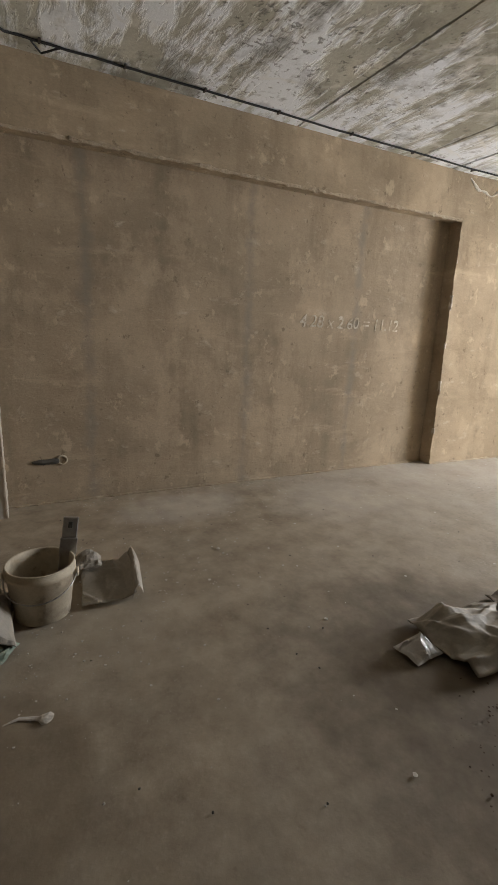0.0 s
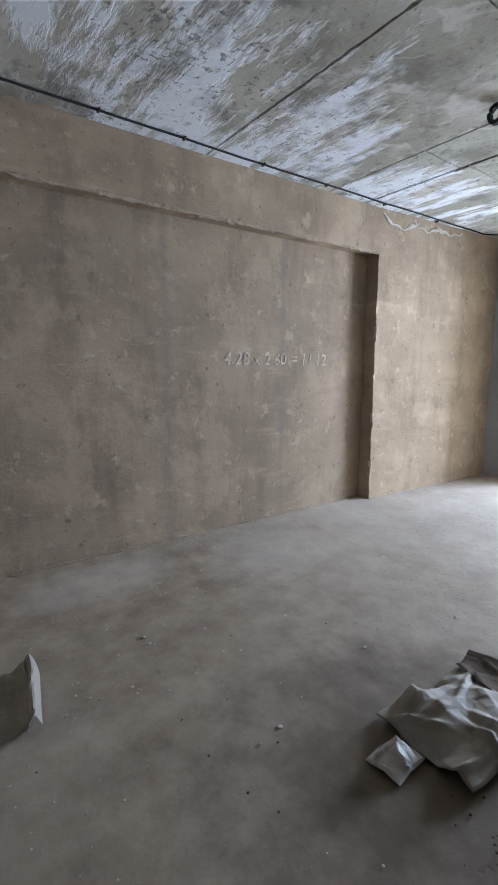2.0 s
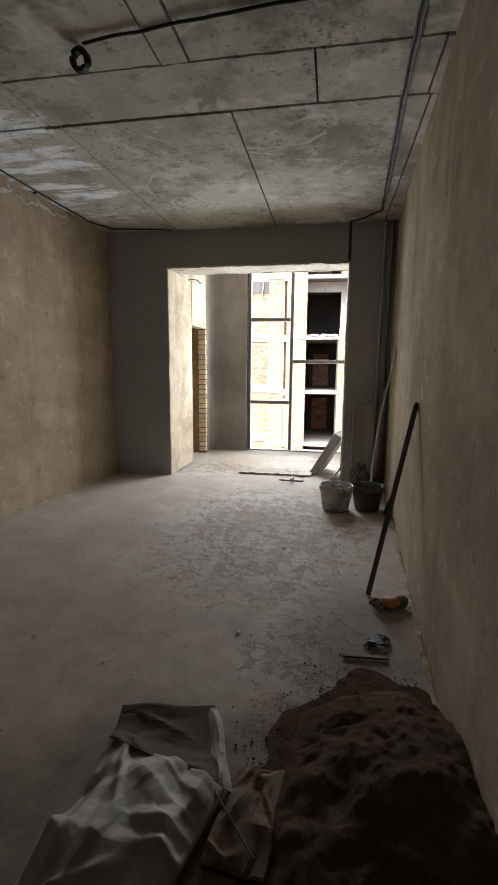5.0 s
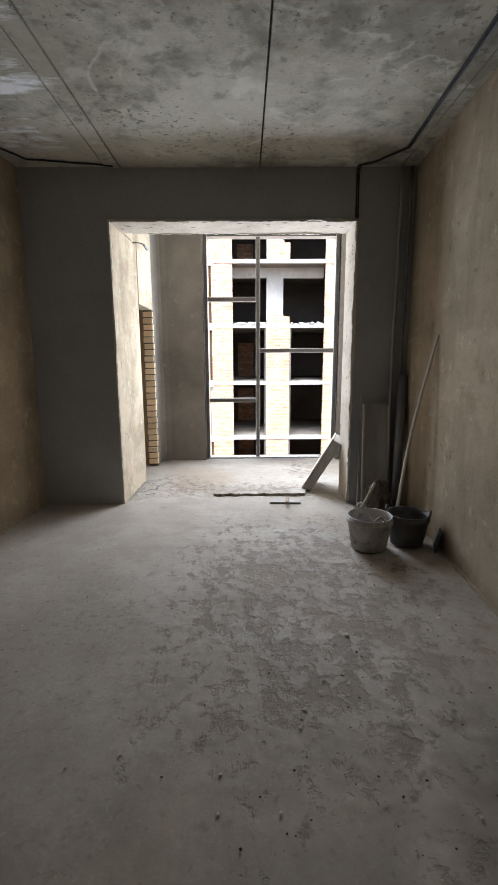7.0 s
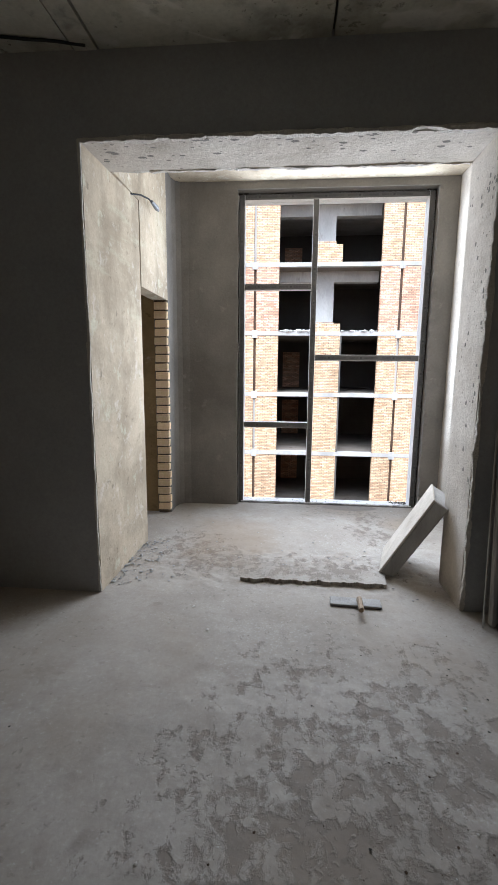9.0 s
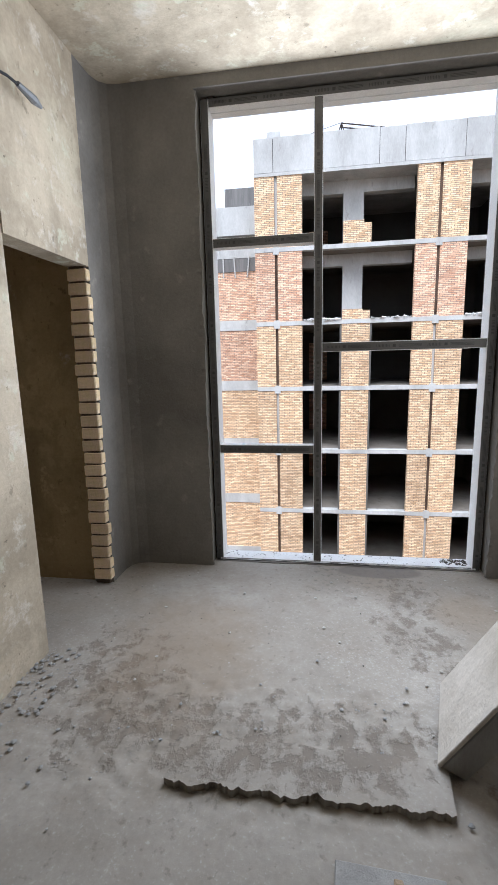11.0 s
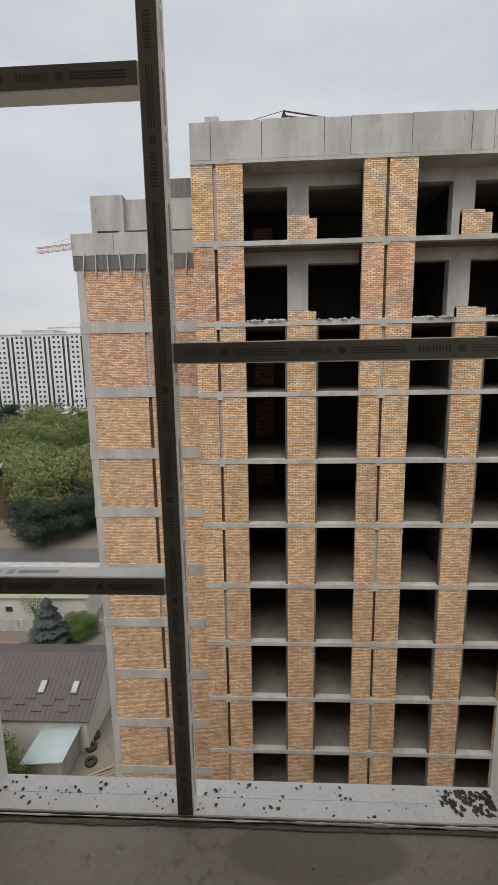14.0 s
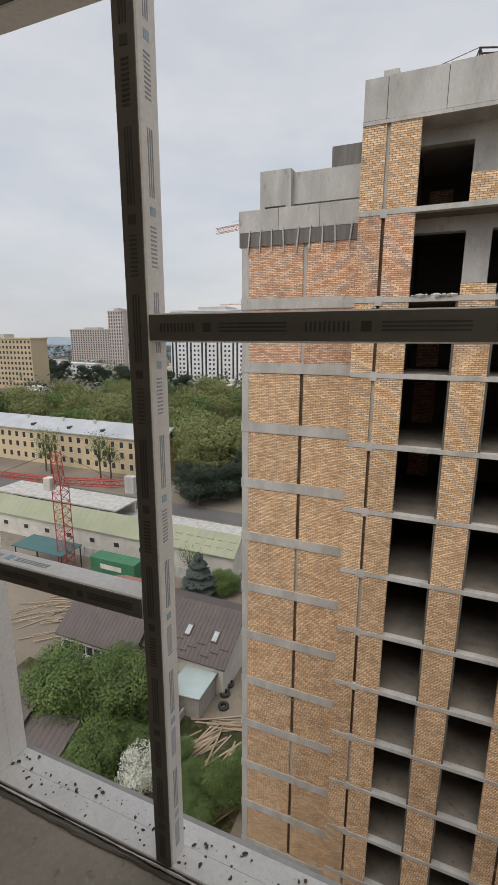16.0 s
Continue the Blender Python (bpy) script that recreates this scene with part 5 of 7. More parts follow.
lettering("chalk_writing", "4,28 x 2,60 = 11.12", pose(XB + 0.029, 2.60, 1.46, 90, 0, 88.87), 0.155, M_CHALK, "white chalk sum written on the brown niche wall", "writing")
bm = bmesh.new()
for i, (x, z) in enumerate(((-2.62, 1.78), (-2.74, 1.75), (-2.86, 1.72), (-2.98, 1.68), (-3.08, 1.65))):
    # open loops and hooks, one after the other
    pts = []
    for k in range(15):
        a = (0.4 + 0.42 * k) if i % 2 else (5.6 - 0.36 * k)
        xx, zz = x + 0.045 * math.cos(a) + 0.002 * k, z + 0.075 * math.sin(a) * (1 - 0.03 * k)
        pts.append((xx, -0.15 - 0.1053 * (xx + 3.45) + 0.001, zz))
    tube(bm, pts, 0.0045, 5)
solo("chalk_scribble", bm, M_CHALK, "illegible white chalk scribble on the tan wall", "writing")

# socket box in its chase
box_s = thing("socket_box", "dark recessed socket box with pale mortar rim in the wall", "socket", at=pose(XB - 0.02, 0.48, 0.345))
bm = bmesh.new()
lathe(bm, [(0.036, 0.0), (0.040, 0.004), (0.040, 0.014), (0.030, 0.016), (0.028, 0.004)], 20, Euler((0, radians(90), 0)).to_matrix().to_4x4())
part("box", bm, M_BUCKET, box_s)
# solid dark tube; the shade of the open chase is in its colour
bm = bmesh.new()
tube(bm, shaky((0.004, -0.22, -0.01), (0.004, -0.03, 0.0), 8, 0.012), [0.008, 0.016, 0.02, 0.024, 0.022, 0.024, 0.026, 0.026, 0.02], 6, squash=1.0)
part("chase", bm, M_JOINT, box_s, "dark solid strip standing for the open chase")

# ---- cables on the ceiling and walls ----
def cable(name, runs, r, material, label, category="cable"):
    c = thing(name, label, category)
    for pts in runs:
        bm = bmesh.new()
        tube(bm, pts, r, 7)
        part("run", bm, material, c, smooth=True)
    return c


def path(*pts, n=10, shake=0.006):
    out = []
    for a, b in zip(pts[:-1], pts[1:]):
        out += shaky(a, b, n, shake)[:-1]
    return out + [Vector(pts[-1])]


zc = CZ - 0.012
conduit = cable("ceiling_conduit", [path((-2.66, 0.10, zc), (-3.02, 0.14, zc), (-3.14, 0.27, zc), (-3.135, 1.1, zc), (-3.13, 3.0, zc), (-3.07, 6.1, zc), (-2.92, 6.38, zc), (-2.25, 6.53, zc))], 0.0075, M_CABLE, "black conduit clipped along the ceiling's edge", "conduit")
bm = bmesh.new()
tube(bm, path((-3.135, 0.40, zc), (-3.22, 0.47, CZ - 0.03), (-3.135, 0.58, zc), n=5), 0.006, 6)
part("loop", bm, M_CABLE, conduit)
for yy in (0.45, 0.95, 1.5, 2.1, 2.8, 3.5, 4.3, 5.2):
    part("clip", boxes((-3.15, -3.11, yy, yy + 0.012, CZ - 0.021, CZ - 0.003)), M_RUST, conduit, "small metal clip")
bundle = cable("cable_bundle", [path((0.01 + o, 0.9, zc), (0.015 + o, 3.0, zc), (0.05 + o, 4.17, zc), (0.14 + o, 6.18, zc), (-0.02 + o * 0.4, 6.42, zc), (-0.16 + o, 6.52, zc), (-0.16 + o, FY - 0.012, CZ - 0.05), (-0.155 + o, FY - 0.012, OZ + 0.01)) for o in (0.0, 0.016)], 0.0065, M_CABLE, "pair of dark cables running along the ceiling")
bm = bmesh.new()
tube(bm, path((0.030, 0.9, zc - 0.004), (0.035, 3.0, zc - 0.004), (0.072, 4.17, zc - 0.004), (0.160, 6.1, zc - 0.004), n=14), 0.006, 6)
part("pale_run", bm, M_GREYCABLE, bundle, "pale grey cable")
lead = cable("lamp_lead", [path((-1.60, 3.40, CZ - 0.014), (-0.9, 3.33, zc), (-0.17, 3.28, zc), (-0.03, 3.17, zc), (0.0, 3.0, zc), (0.0, 0.9, zc), n=12)], 0.008, M_CABLE, "black cable lead with a coiled end under the ceiling")
bm = bmesh.new()
tube(bm, [(-1.64 + 0.040 * math.cos(a * 0.42), 3.42 + 0.0008 * a, CZ - 0.065 + 0.046 * math.sin(a * 0.42)) for a in range(48)], 0.013, 7)
part("coil", bm, M_CABLE, lead, "small coil of black cable", smooth=True)
stub = thing("cable_stub", "short black cable end sticking out of the plaster", "cable")
bm = bmesh.new()
tube(bm, [(LX0 - 0.01, 7.30, 2.575), (LX0 + 0.03, 7.40, 2.60), (LX0 + 0.05, 7.52, 2.615), (LX0 + 0.06, 7.62, 2.61)], 0.006, 6)
part("wire", bm, M_CABLE, stub)
bm = bmesh.new()
tube(bm, [(LX0 + 0.055, 7.58, 2.615), (LX0 + 0.065, 7.68, 2.60), (LX0 + 0.06, 7.74, 2.60)], [0.012, 0.02, 0.008], 8)
part("tape_end", bm, M_GREYCABLE, stub, "taped cable end")
# plastic conduits in the far corner
for i, xx in enumerate((0.22, 0.30)):
    pipe = thing("wall_conduit", "grey plastic conduit standing in the wall corner", "conduit", "conduits in the corner")
    bm = bmesh.new()
    tube(bm, shaky((xx, FY - 0.022, 0.02), (xx + 0.01, FY - 0.022, CZ - 0.01), 20, 0.008), 0.016, 8)
    part("pipe", bm, M_GREYCABLE if i else M_GREY, pipe, smooth=True)
    for zz in (0.8, 1.9, 2.7):
        part("clip", boxes((xx - 0.03, xx + 0.035, FY - 0.006, FY - 0.0005, zz, zz + 0.02)), M_STEEL, pipe)

# ---- repair strip and brackets on the ceiling ----
bm = boxes((-1.25, -1.14, 2.75, 3.55, CZ - 0.008, CZ - 0.001))
bmesh.ops.subdivide_edges(bm, edges=bm.edges[:], cuts=6)
for v in bm.verts:
    v.co.x += 0.03 * noise.noise(v.co * 5)
solo("trim_ceiling_patch", bm, M_CEIL, "pale mortar repair patch on the ceiling", "patch", kind=STRUCT)
br = thing("ceiling_bracket", "small bent steel bracket fixed to the ceiling", "bracket", at=pose(-1.085, 2.50, CZ))
part("plate", boxes((-0.03, 0.03, -0.012, 0.012, -0.006, 0.0)), M_STEEL, br)
bm = bmesh.new()
tube(bm, [(0, 0, -0.004), (0.012, 0.0, -0.05), (-0.008, 0.01, -0.075)], 0.006, 6)
part("hook", bm, M_STEEL, br)
for x in (-1.62, 0.06):
    lug = thing("frame_lug", "small rusty fixing lug above the window frame", "lug", "window lugs", at=pose(x, WY + 0.02, WZ1 - 0.002))
    part("strap", soft_box(0.04, 0.03, 0.075, 0.003), M_RUST, lug)

# ---- things near the column ----
def bucket(name, label, r0, r1, h, material, at, handle=True, group="buckets"):
    b = thing(name, label, "bucket", group, at=at)
    bm = bmesh.new()
    lathe(bm, [(r0 - 0.012, 0.0), (r0, 0.006), (r1, h - 0.05), (r1 + 0.008, h - 0.048), (r1 + 0.008, h - 0.026), (r1 + 0.002, h - 0.024), (r1 + 0.006, h - 0.004), (r1 + 0.002, h),
               (r1 - 0.005, h - 0.002), (r1 - 0.006, h - 0.05), (r0 - 0.006, 0.012), (0.02, 0.010)], 40)
    part("body", bm, material, b, smooth=True)
    bm = bmesh.new()
    lathe(bm, [(0.01, 0.0), (r0 + (r1 - r0) * 0.25 - 0.008, 0.002), (0.02, 0.02)], 24, Matrix.Translation((0, 0, h * 0.22)))
    part("mortar_rest", bm, M_MORTAR, b, "dried mortar inside")
    if handle == "loops":
        # two moulded grip loops that stand up over the rim
        for s in (-1, 1):
            bm = bmesh.new()
            tube(bm, [(s * (r1 - 0.004) + s * 0.012 * math.sin(a), 0.045 * math.cos(a), h - 0.03 + 0.065 * math.sin(a)) for a in [i * math.pi / 12 for i in range(13)]], 0.008, 7)
            part("grip", bm, material, b, "moulded grip loop", smooth=True)
    elif handle:
        for s in (-1, 1):
            part("lug", soft_box(0.018, 0.03, 0.04, 0.003, Matrix.Translation((s * (r1 + 0.012), 0, h - 0.085))), material, b)
        bm = bmesh.new()
        tube(bm, [((r1 + 0.012) * math.cos(a), -(r1 + 0.015) * math.sin(a) * 0.98, h - 0.065 - 0.07 * math.sin(a)) for a in [i * math.pi / 20 for i in range(21)]], 0.0035, 6)
        part("handle", bm, M_STEEL, b, "thin wire handle", smooth=True)
    return b


bucket("bucket", "dusty white plastic bucket with dried mortar beside a sack", 0.126, 0.152, 0.275, M_BUCKET, pose(-1.92, 0.225, 0, 0, 0, 75))
tool = thing("spatula", "worn steel spatula standing in the bucket", "tool", at=pose(-1.985, 0.325, 0.05, 0, 8, 84))
bm = soft_box(0.075, 0.006, 0.30, 0.002)
part("blade", bm, M_STEEL, tool)
part("stiffener", soft_box(0.082, 0.014, 0.10, 0.003, Matrix.Translation((0, 0, 0.20))), M_STEEL, tool)
part("handle", soft_box(0.072, 0.012, 0.11, 0.004, Matrix.Translation((0, 0, 0.301))), M_STEEL, tool)
# solid dark block; the darkness of the hole is in its colour
part("grip_hole", soft_box(0.022, 0.016, 0.035, 0.003, Matrix.Translation((0, 0, 0.352))), M_JOINT, tool, "dark block painted as the hanging hole")

sack = thing("paper_sack", "open grey paper cement sack lying on the floor", "sack")
part("body", cloth([(-1.86, 0.40), (-1.835, 0.66), (-2.26, 0.72), (-2.29, 0.45)], 40, 40, lambda u, v: 0.02 + 0.05 * max(0, u - 0.82) / 0.18 * (0.35 + 0.65 * v), 0.014, 3.0), M_PAPER, sack)
part("folded_rim", cloth([(-1.825, 0.645), (-1.845, 0.71), (-2.27, 0.765), (-2.27, 0.70)], 8, 30, lambda u, v: 0.02 + 0.06 * math.sin(u * math.pi), 0.012, 5.0), M_PAPER, sack, "pale folded rim")
part("torn_flap", cloth([(-2.17, 0.40), (-2.17, 0.55), (-2.28, 0.56), (-2.28, 0.40)], 8, 8, lambda u, v: 0.05 + 0.06 * math.sin(u * 3.1) * v, 0.02, 6.0), M_PAPER, sack, "torn pale flap")

sack = thing("cement_sack", "slumped half-empty cement sack with green print", "sack")
part("body", cloth([(-1.66, -0.14), (-1.62, 0.10), (-2.05, 0.10), (-2.12, -0.20)], 40, 44, lambda u, v: 0.03 + 0.13 * math.sin(u * math.pi) ** 0.6 * math.sin(min(1, v * 0.98 + 0.02) * math.pi) ** 0.5, 0.03, 9.0), M_PAPER, sack)
part("printed_end", cloth([(-1.55, -0.11), (-1.58, 0.05), (-1.69, 0.12), (-1.69, -0.15)], 20, 20, lambda u, v: 0.012 + 0.06 * v * math.sin(u * math.pi), 0.025, 12.0), M_SACKGREEN, sack, "green printed sack end")

bt = thing("plastic_bottle", "empty clear plastic bottle with a blue label lying on the floor", "bottle", at=pose(-2.77, -0.13, 0.036, 0, 90, -33.6))
bm = bmesh.new()
lathe(bm, [(0.012, -0.13), (0.030, -0.128), (0.033, -0.11), (0.031, -0.02), (0.033, 0.0), (0.033, 0.05), (0.026, 0.08), (0.014, 0.105), (0.013, 0.13)], 20)
part("body", bm, M_CLEAR, bt, smooth=True)
bm = bmesh.new()
lathe(bm, [(0.0335, -0.05), (0.0345, -0.048), (0.0345, 0.02), (0.0335, 0.022)], 20)
part("label", bm, M_BLUELABEL, bt, "blue paper label")
bm = bmesh.new()
lathe(bm, [(0.015, 0.122), (0.016, 0.124), (0.016, 0.142), (0.014, 0.144)], 16)
part("cap", bm, M_BLUELABEL, bt)

# ---- sack, bag and sand in the middle of the room ----
def sack_shape(u, v):
    z = 0.02 + 0.05 * math.sin(u * math.pi) * math.sin(v * math.pi)
    return z + 0.035 * max(0, 1 - abs(v - 0.35) / 0.2) * (1 - u) + 0.03 * max(0, 1 - abs(u - 0.85) / 0.15)


sack = thing("kraft_sack", "crumpled empty kraft paper sack lying flat", "sack")
part("body", cloth([(-1.09, 1.83), (-0.69, 1.80), (-0.60, 2.26), (-1.05, 2.38)], 90, 90, sack_shape, 0.028, 1.0, folds=30), M_PAPER, sack, smooth=True)
part("open_end", cloth([(-1.06, 2.36), (-0.62, 2.26), (-0.73, 2.60), (-1.09, 2.55)], 30, 20, lambda u, v: 0.012 + 0.035 * max(0.0, 1 - v * 3) + 0.02 * v * v, 0.012, 2.0), M_PAPERIN, sack, "dark grey inner lining")
part("folded_edge", cloth([(-0.64, 2.24), (-0.58, 2.24), (-0.70, 2.60), (-0.76, 2.61)], 8, 20, lambda u, v: 0.016 + 0.016 * math.sin(u * math.pi), 0.008, 4.0), M_PAPER, sack, "pale folded edge")
bag = thing("plastic_bag", "small crumpled clear plastic bag", "bag")
part("body", cloth([(-0.98, 1.62), (-0.85, 1.63), (-0.86, 1.80), (-0.97, 1.78)], 22, 22, lambda u, v: 0.01 + 0.05 * math.sin(u * math.pi) * math.sin(v * math.pi), 0.022, 8.0, thick=0.002), M_CLEAR, bag)
sheet = thing("paper_sheet", "trampled sandy paper sheet between sack and sand", "paper")
part("sheet", cloth([(-0.63, 2.03), (-0.44, 2.02), (-0.40, 2.38), (-0.58, 2.38)], 40, 50, lambda u, v: 0.004 + 0.02 * math.sin(u * math.pi) * math.sin(v * math.pi), 0.026, 6.5, thick=0.002), M_SANDPAPER, sheet)
rod = thing("steel_rod", "short thin steel rod lying by the sand", "rod")
bm = bmesh.new()
tube(bm, [(-0.64, 2.24, 0.05), (-0.47, 2.05, 0.045)], 0.0035, 6)
part("bar", bm, M_RUST, rod)


def build_sand():
    n, bm = 170, bmesh.new()
    cx, cy, rx, ry = -0.03, 2.13, 0.52, 0.66
    gx, gy = 0.80, 0.95
    rows = []
    for j in range(n + 1):
        row = []
        for i in range(n + 1):
            x, y = cx - gx + 2 * gx * i / n, cy - gy + 2 * gy * j / n
            if x > 0.17 and y > RY0 - 0.02:
                x = 0.17
            q = Vector((x, y, 0))
            d = math.hypot((x - cx - 0.03) / (rx * 0.86), (y - cy - 0.08) / ry) + 0.12 * noise.noise(q * 4) + 0.05 * noise.noise(q * 11)
            h = 0.24 * max(0.0, 1 - d) ** 0.72
            h += 0.03 * max(-1.0, 1.04 - d)
            h += 0.026 * noise.noise(q * 8) * min(1, max(h, 0) * 8) + (0.013 * noise.noise(q * 22) + 0.009 * noise.noise(q * 48)) * min(1, max(h, 0) * 14)
            row.append(bm.verts.new((x, y, max(h, -0.03))))
        rows.append(row)
    for j in range(n):
        for i in range(n):
            bm.faces.new((rows[j][i], rows[j][i + 1], rows[j + 1][i + 1], rows[j + 1][i]))
    solo("sand_mound", bm, M_SAND, "low heap of brown building sand against the wall", "sand", smooth=True)


build_sand()
bm = bmesh.new()
for i in range(1200):
    a, r = random.random() * math.tau, 0.45 + 0.75 * random.random() ** 2
    x, y = -0.10 + 0.66 * r * math.cos(a), 2.22 + 0.80 * r * math.sin(a)
    if x > 0.12:
        continue
    s = 0.001 + 0.0055 * random.random() ** 5
    h = 0.20 * max(0.0, 1 - math.hypot(x / 0.45, (y - 2.21) / 0.66)) ** 0.75
    st = stone(s, i, 0.8)
    st.transform(Matrix.Translation((x, y, max(0, h - 0.004))))
    me = bpy.data.meshes.new("grain")
    st.to_mesh(me)
    st.free()
    bm.from_mesh(me)
    bpy.data.meshes.remove(me)
solo("sand_clods", bm, M_SAND, "scattered clods of sand round the heap", "sand", kind="stuff")

# thin spilt sand round the heap
bm = bmesh.new()
for i in range(1500):
    a, r = random.random() * math.tau, 0.93 + 0.5 * random.random() ** 2.2
    x, y = 0.0 + 0.46 * r * math.cos(a) - 0.02, 2.21 + 0.66 * r * math.sin(a)
    if x > 0.13:
        continue
    st = stone(0.003 + 0.013 * random.random() ** 2 * max(0.15, 1.5 - r), i + 3, 0.10)
    st.transform(Matrix.Translation((x, y, max(0.0, floor_height(x, y) - 0.005))))
    me = bpy.data.meshes.new("grain")
    st.to_mesh(me)
    st.free()
    bm.from_mesh(me)
    bpy.data.meshes.remove(me)
solo("spilt_sand", bm, M_SAND, "thin spilt sand on the floor round the heap", "sand", kind="stuff")

# ---- things along the right-hand wall ----
coil = thing("hose_coil", "coil of dark green hose hung on the wall", "hose")
for k in range(15):
    bm = bmesh.new()
    r0 = (0.046, 0.040, 0.030, 0.043, 0.020)[k % 5] + 0.003 * math.sin(k * 2.3)
    tube(bm, [(0.082 + 0.008 * math.cos(k * 1.7) + r0 * math.cos(i * math.tau / 36), 1.70 + 0.005 * k + 0.010 * math.sin(i * 0.35 + k), 0.812 + 0.010 * math.sin(k * 3.1) + r0 * 1.12 * math.sin(i * math.tau / 36)) for i in range(37)], 0.0068, 7, cap=False)
    part("hose_loop", bm, M_GREENHOSE, coil, smooth=True)
bm = bmesh.new()
tube(bm, [(0.15, 1.76, 0.852), (0.05, 1.76, 0.856), (0.045, 1.76, 0.875)], 0.005, 6)
part("nail", bm, M_RUST, coil)
pole = thing("steel_angle", "rusty dark steel bar leaning on the wall", "bar")
a, b = Vector((-0.035, 3.746, 0.004)), Vector((0.235, 4.07, 1.185))
q = (b - a).to_track_quat("Z", "Y").to_matrix().to_4x4()
bm = boxes((-0.017, 0.017, -0.017, -0.012, 0, (b - a).length), (-0.017, -0.012, -0.012, 0.017, 0, (b - a).length))
bm.transform(Matrix.Translation(a) @ q)
part("profile", bm, M_RUST, pole)
glove = thing("work_glove", "dirty grey knit work glove with an orange palm", "glove", at=pose(0.09, 3.62, 0, 0, 0, 25))
bm = bmesh.new()
bmesh.ops.create_icosphere(bm, subdivisions=3, radius=1)
for v in bm.verts:
    v.co = Vector((v.co.x * 0.065, v.co.y * 0.05, max(0.0, v.co.z * 0.035 + 0.03))) * (1 + 0.18 * noise.noise(v.co * 3))
part("palm", bm, M_ORANGE, glove, "orange rubber palm", smooth=True)
for i in range(4):
    bm = bmesh.new()
    tube(bm, [(-0.05, -0.035 + i * 0.022, 0.03), (-0.085, -0.05 + i * 0.028, 0.035 + 0.008 * (i % 2)), (-0.11, -0.055 + i * 0.034, 0.014)], [0.012, 0.012, 0.009], 8)
    part("finger", bm, M_KNIT, glove, smooth=True)
bm = bmesh.new()
tube(bm, [(0.04, 0.0, 0.025), (0.075, 0.0, 0.028), (0.09, 0.004, 0.022)], [0.034, 0.036, 0.038], 12)
part("cuff", bm, M_KNIT, glove, smooth=True)
bar = thing("flat_bar", "short rusty flat steel bar on the floor", "bar", at=pose(-0.09, 3.095, 0.002, 0, 0, 4))
part("strip", soft_box(0.22, 0.022, 0.012, 0.002), M_RUST, bar)
offcut = thing("metal_offcut", "bent dark metal offcut on the floor", "scrap", at=pose(-0.02, 3.24, 0))
part("sheet", cloth([(-0.07, -0.05), (0.05, -0.04), (0.06, 0.05), (-0.05, 0.05)], 10, 10, lambda u, v: 0.02 * math.sin(u * 3.1), 0.012, 3.0, thick=0.002), M_RUST, offcut)
bit = thing("brick_piece", "dark broken piece of brick by the sand", "brick", at=pose(0.05, 2.78, 0, 0, 0, 20))
part("lump", soft_box(0.055, 0.045, 0.06, 0.008), M_RUST, bit)

# ---- things in the far corner ----
bucket("bucket", "dusty pale plastic mortar bucket beside the opening", 0.128, 0.160, 0.255, M_BUCKETPALE, pose(-0.215, 5.50, 0, 0, 0, 100), "loops")
bucket("bucket", "dusty black plastic bucket in the corner", 0.118, 0.152, 0.245, M_BUCKETDARK, pose(0.095, 5.57, 0, 0, 0, 150), "loops")
stick = thing("mixing_stick", "pale wooden stick leaning out of a bucket", "stick")
bm = bmesh.new()
tube(bm, [(-0.10, 5.45, 0.10), (-0.20, 5.60, 0.30), (-0.14, 5.86, 0.42)][:1] + [(-0.26, 5.58, 0.29), (-0.13, 5.70, 0.44)], 0.011, 7)
part("rod", bm, M_PALEWOOD, stick)
wedge = thing("board_offcut", "thin dark board offcut standing against the wall", "board")
part("sheet", soft_box(0.012, 0.16, 0.15, 0.003, Matrix.Translation((0.265, 5.46, 0)) @ Euler((0, radians(14), radians(-20))).to_matrix().to_4x4()), M_BUCKETDARK, wedge)
lath = thing("wooden_lath", "long bowed pale wood lath leaning on the wall", "lath")
pts = [Vector((0.155, 6.02, 0.0)).lerp(Vector((0.325, 5.80, 1.57)), s) + Vector((-0.035 * math.sin(s * math.pi), 0, 0)) for s in [i / 14 for i in range(15)]]
bm = bmesh.new()
tube(bm, pts, [0.026 - 0.012 * i / 14 for i in range(15)], 6, squash=0.5)
part("strip", bm, M_PALEWOOD, lath)
bag = thing("trash_bag", "open grey plastic bag of rubbish behind the buckets", "bag")
bm = bmesh.new()
bmesh.ops.create_icosphere(bm, subdivisions=4, radius=1)
for v in bm.verts:
    k = 1 + 0.35 * noise.noise(v.co * 2.2) + 0.14 * noise.noise(v.co * 6)
    v.co = Vector((v.co.x * 0.11 * k, v.co.y * 0.09 * k, max(-0.14, v.co.z * 0.17 * k) + 0.14))
bm.transform(Matrix.Translation((0.05, 6.2, 0)))
part("body", bm, M_PAPERIN, bag)
panel = thing("leaning_board", "dusty grey board leaning on the grey wall", "board")
m = Matrix.Translation((0.085, 6.44, 0)) @ Euler((radians(-5), 0, 0)).to_matrix().to_4x4()
part("sheet", soft_box(0.25, 0.02, 0.98, 0.003, m), M_GREYWOOD, panel)
for o in (-0.115, 0.115):
    part("batten", soft_box(0.022, 0.03, 0.98, 0.003, m @ Matrix.Translation((o, -0.026, 0))), M_GREYWOOD, panel)
part("rail", soft_box(0.25, 0.03, 0.022, 0.003, m @ Matrix.Translation((0, -0.026, 0.958))), M_GREYWOOD, panel)
roll = thing("plastic_tube", "grey plastic tube leaning in the corner", "tube")
bm = bmesh.new()
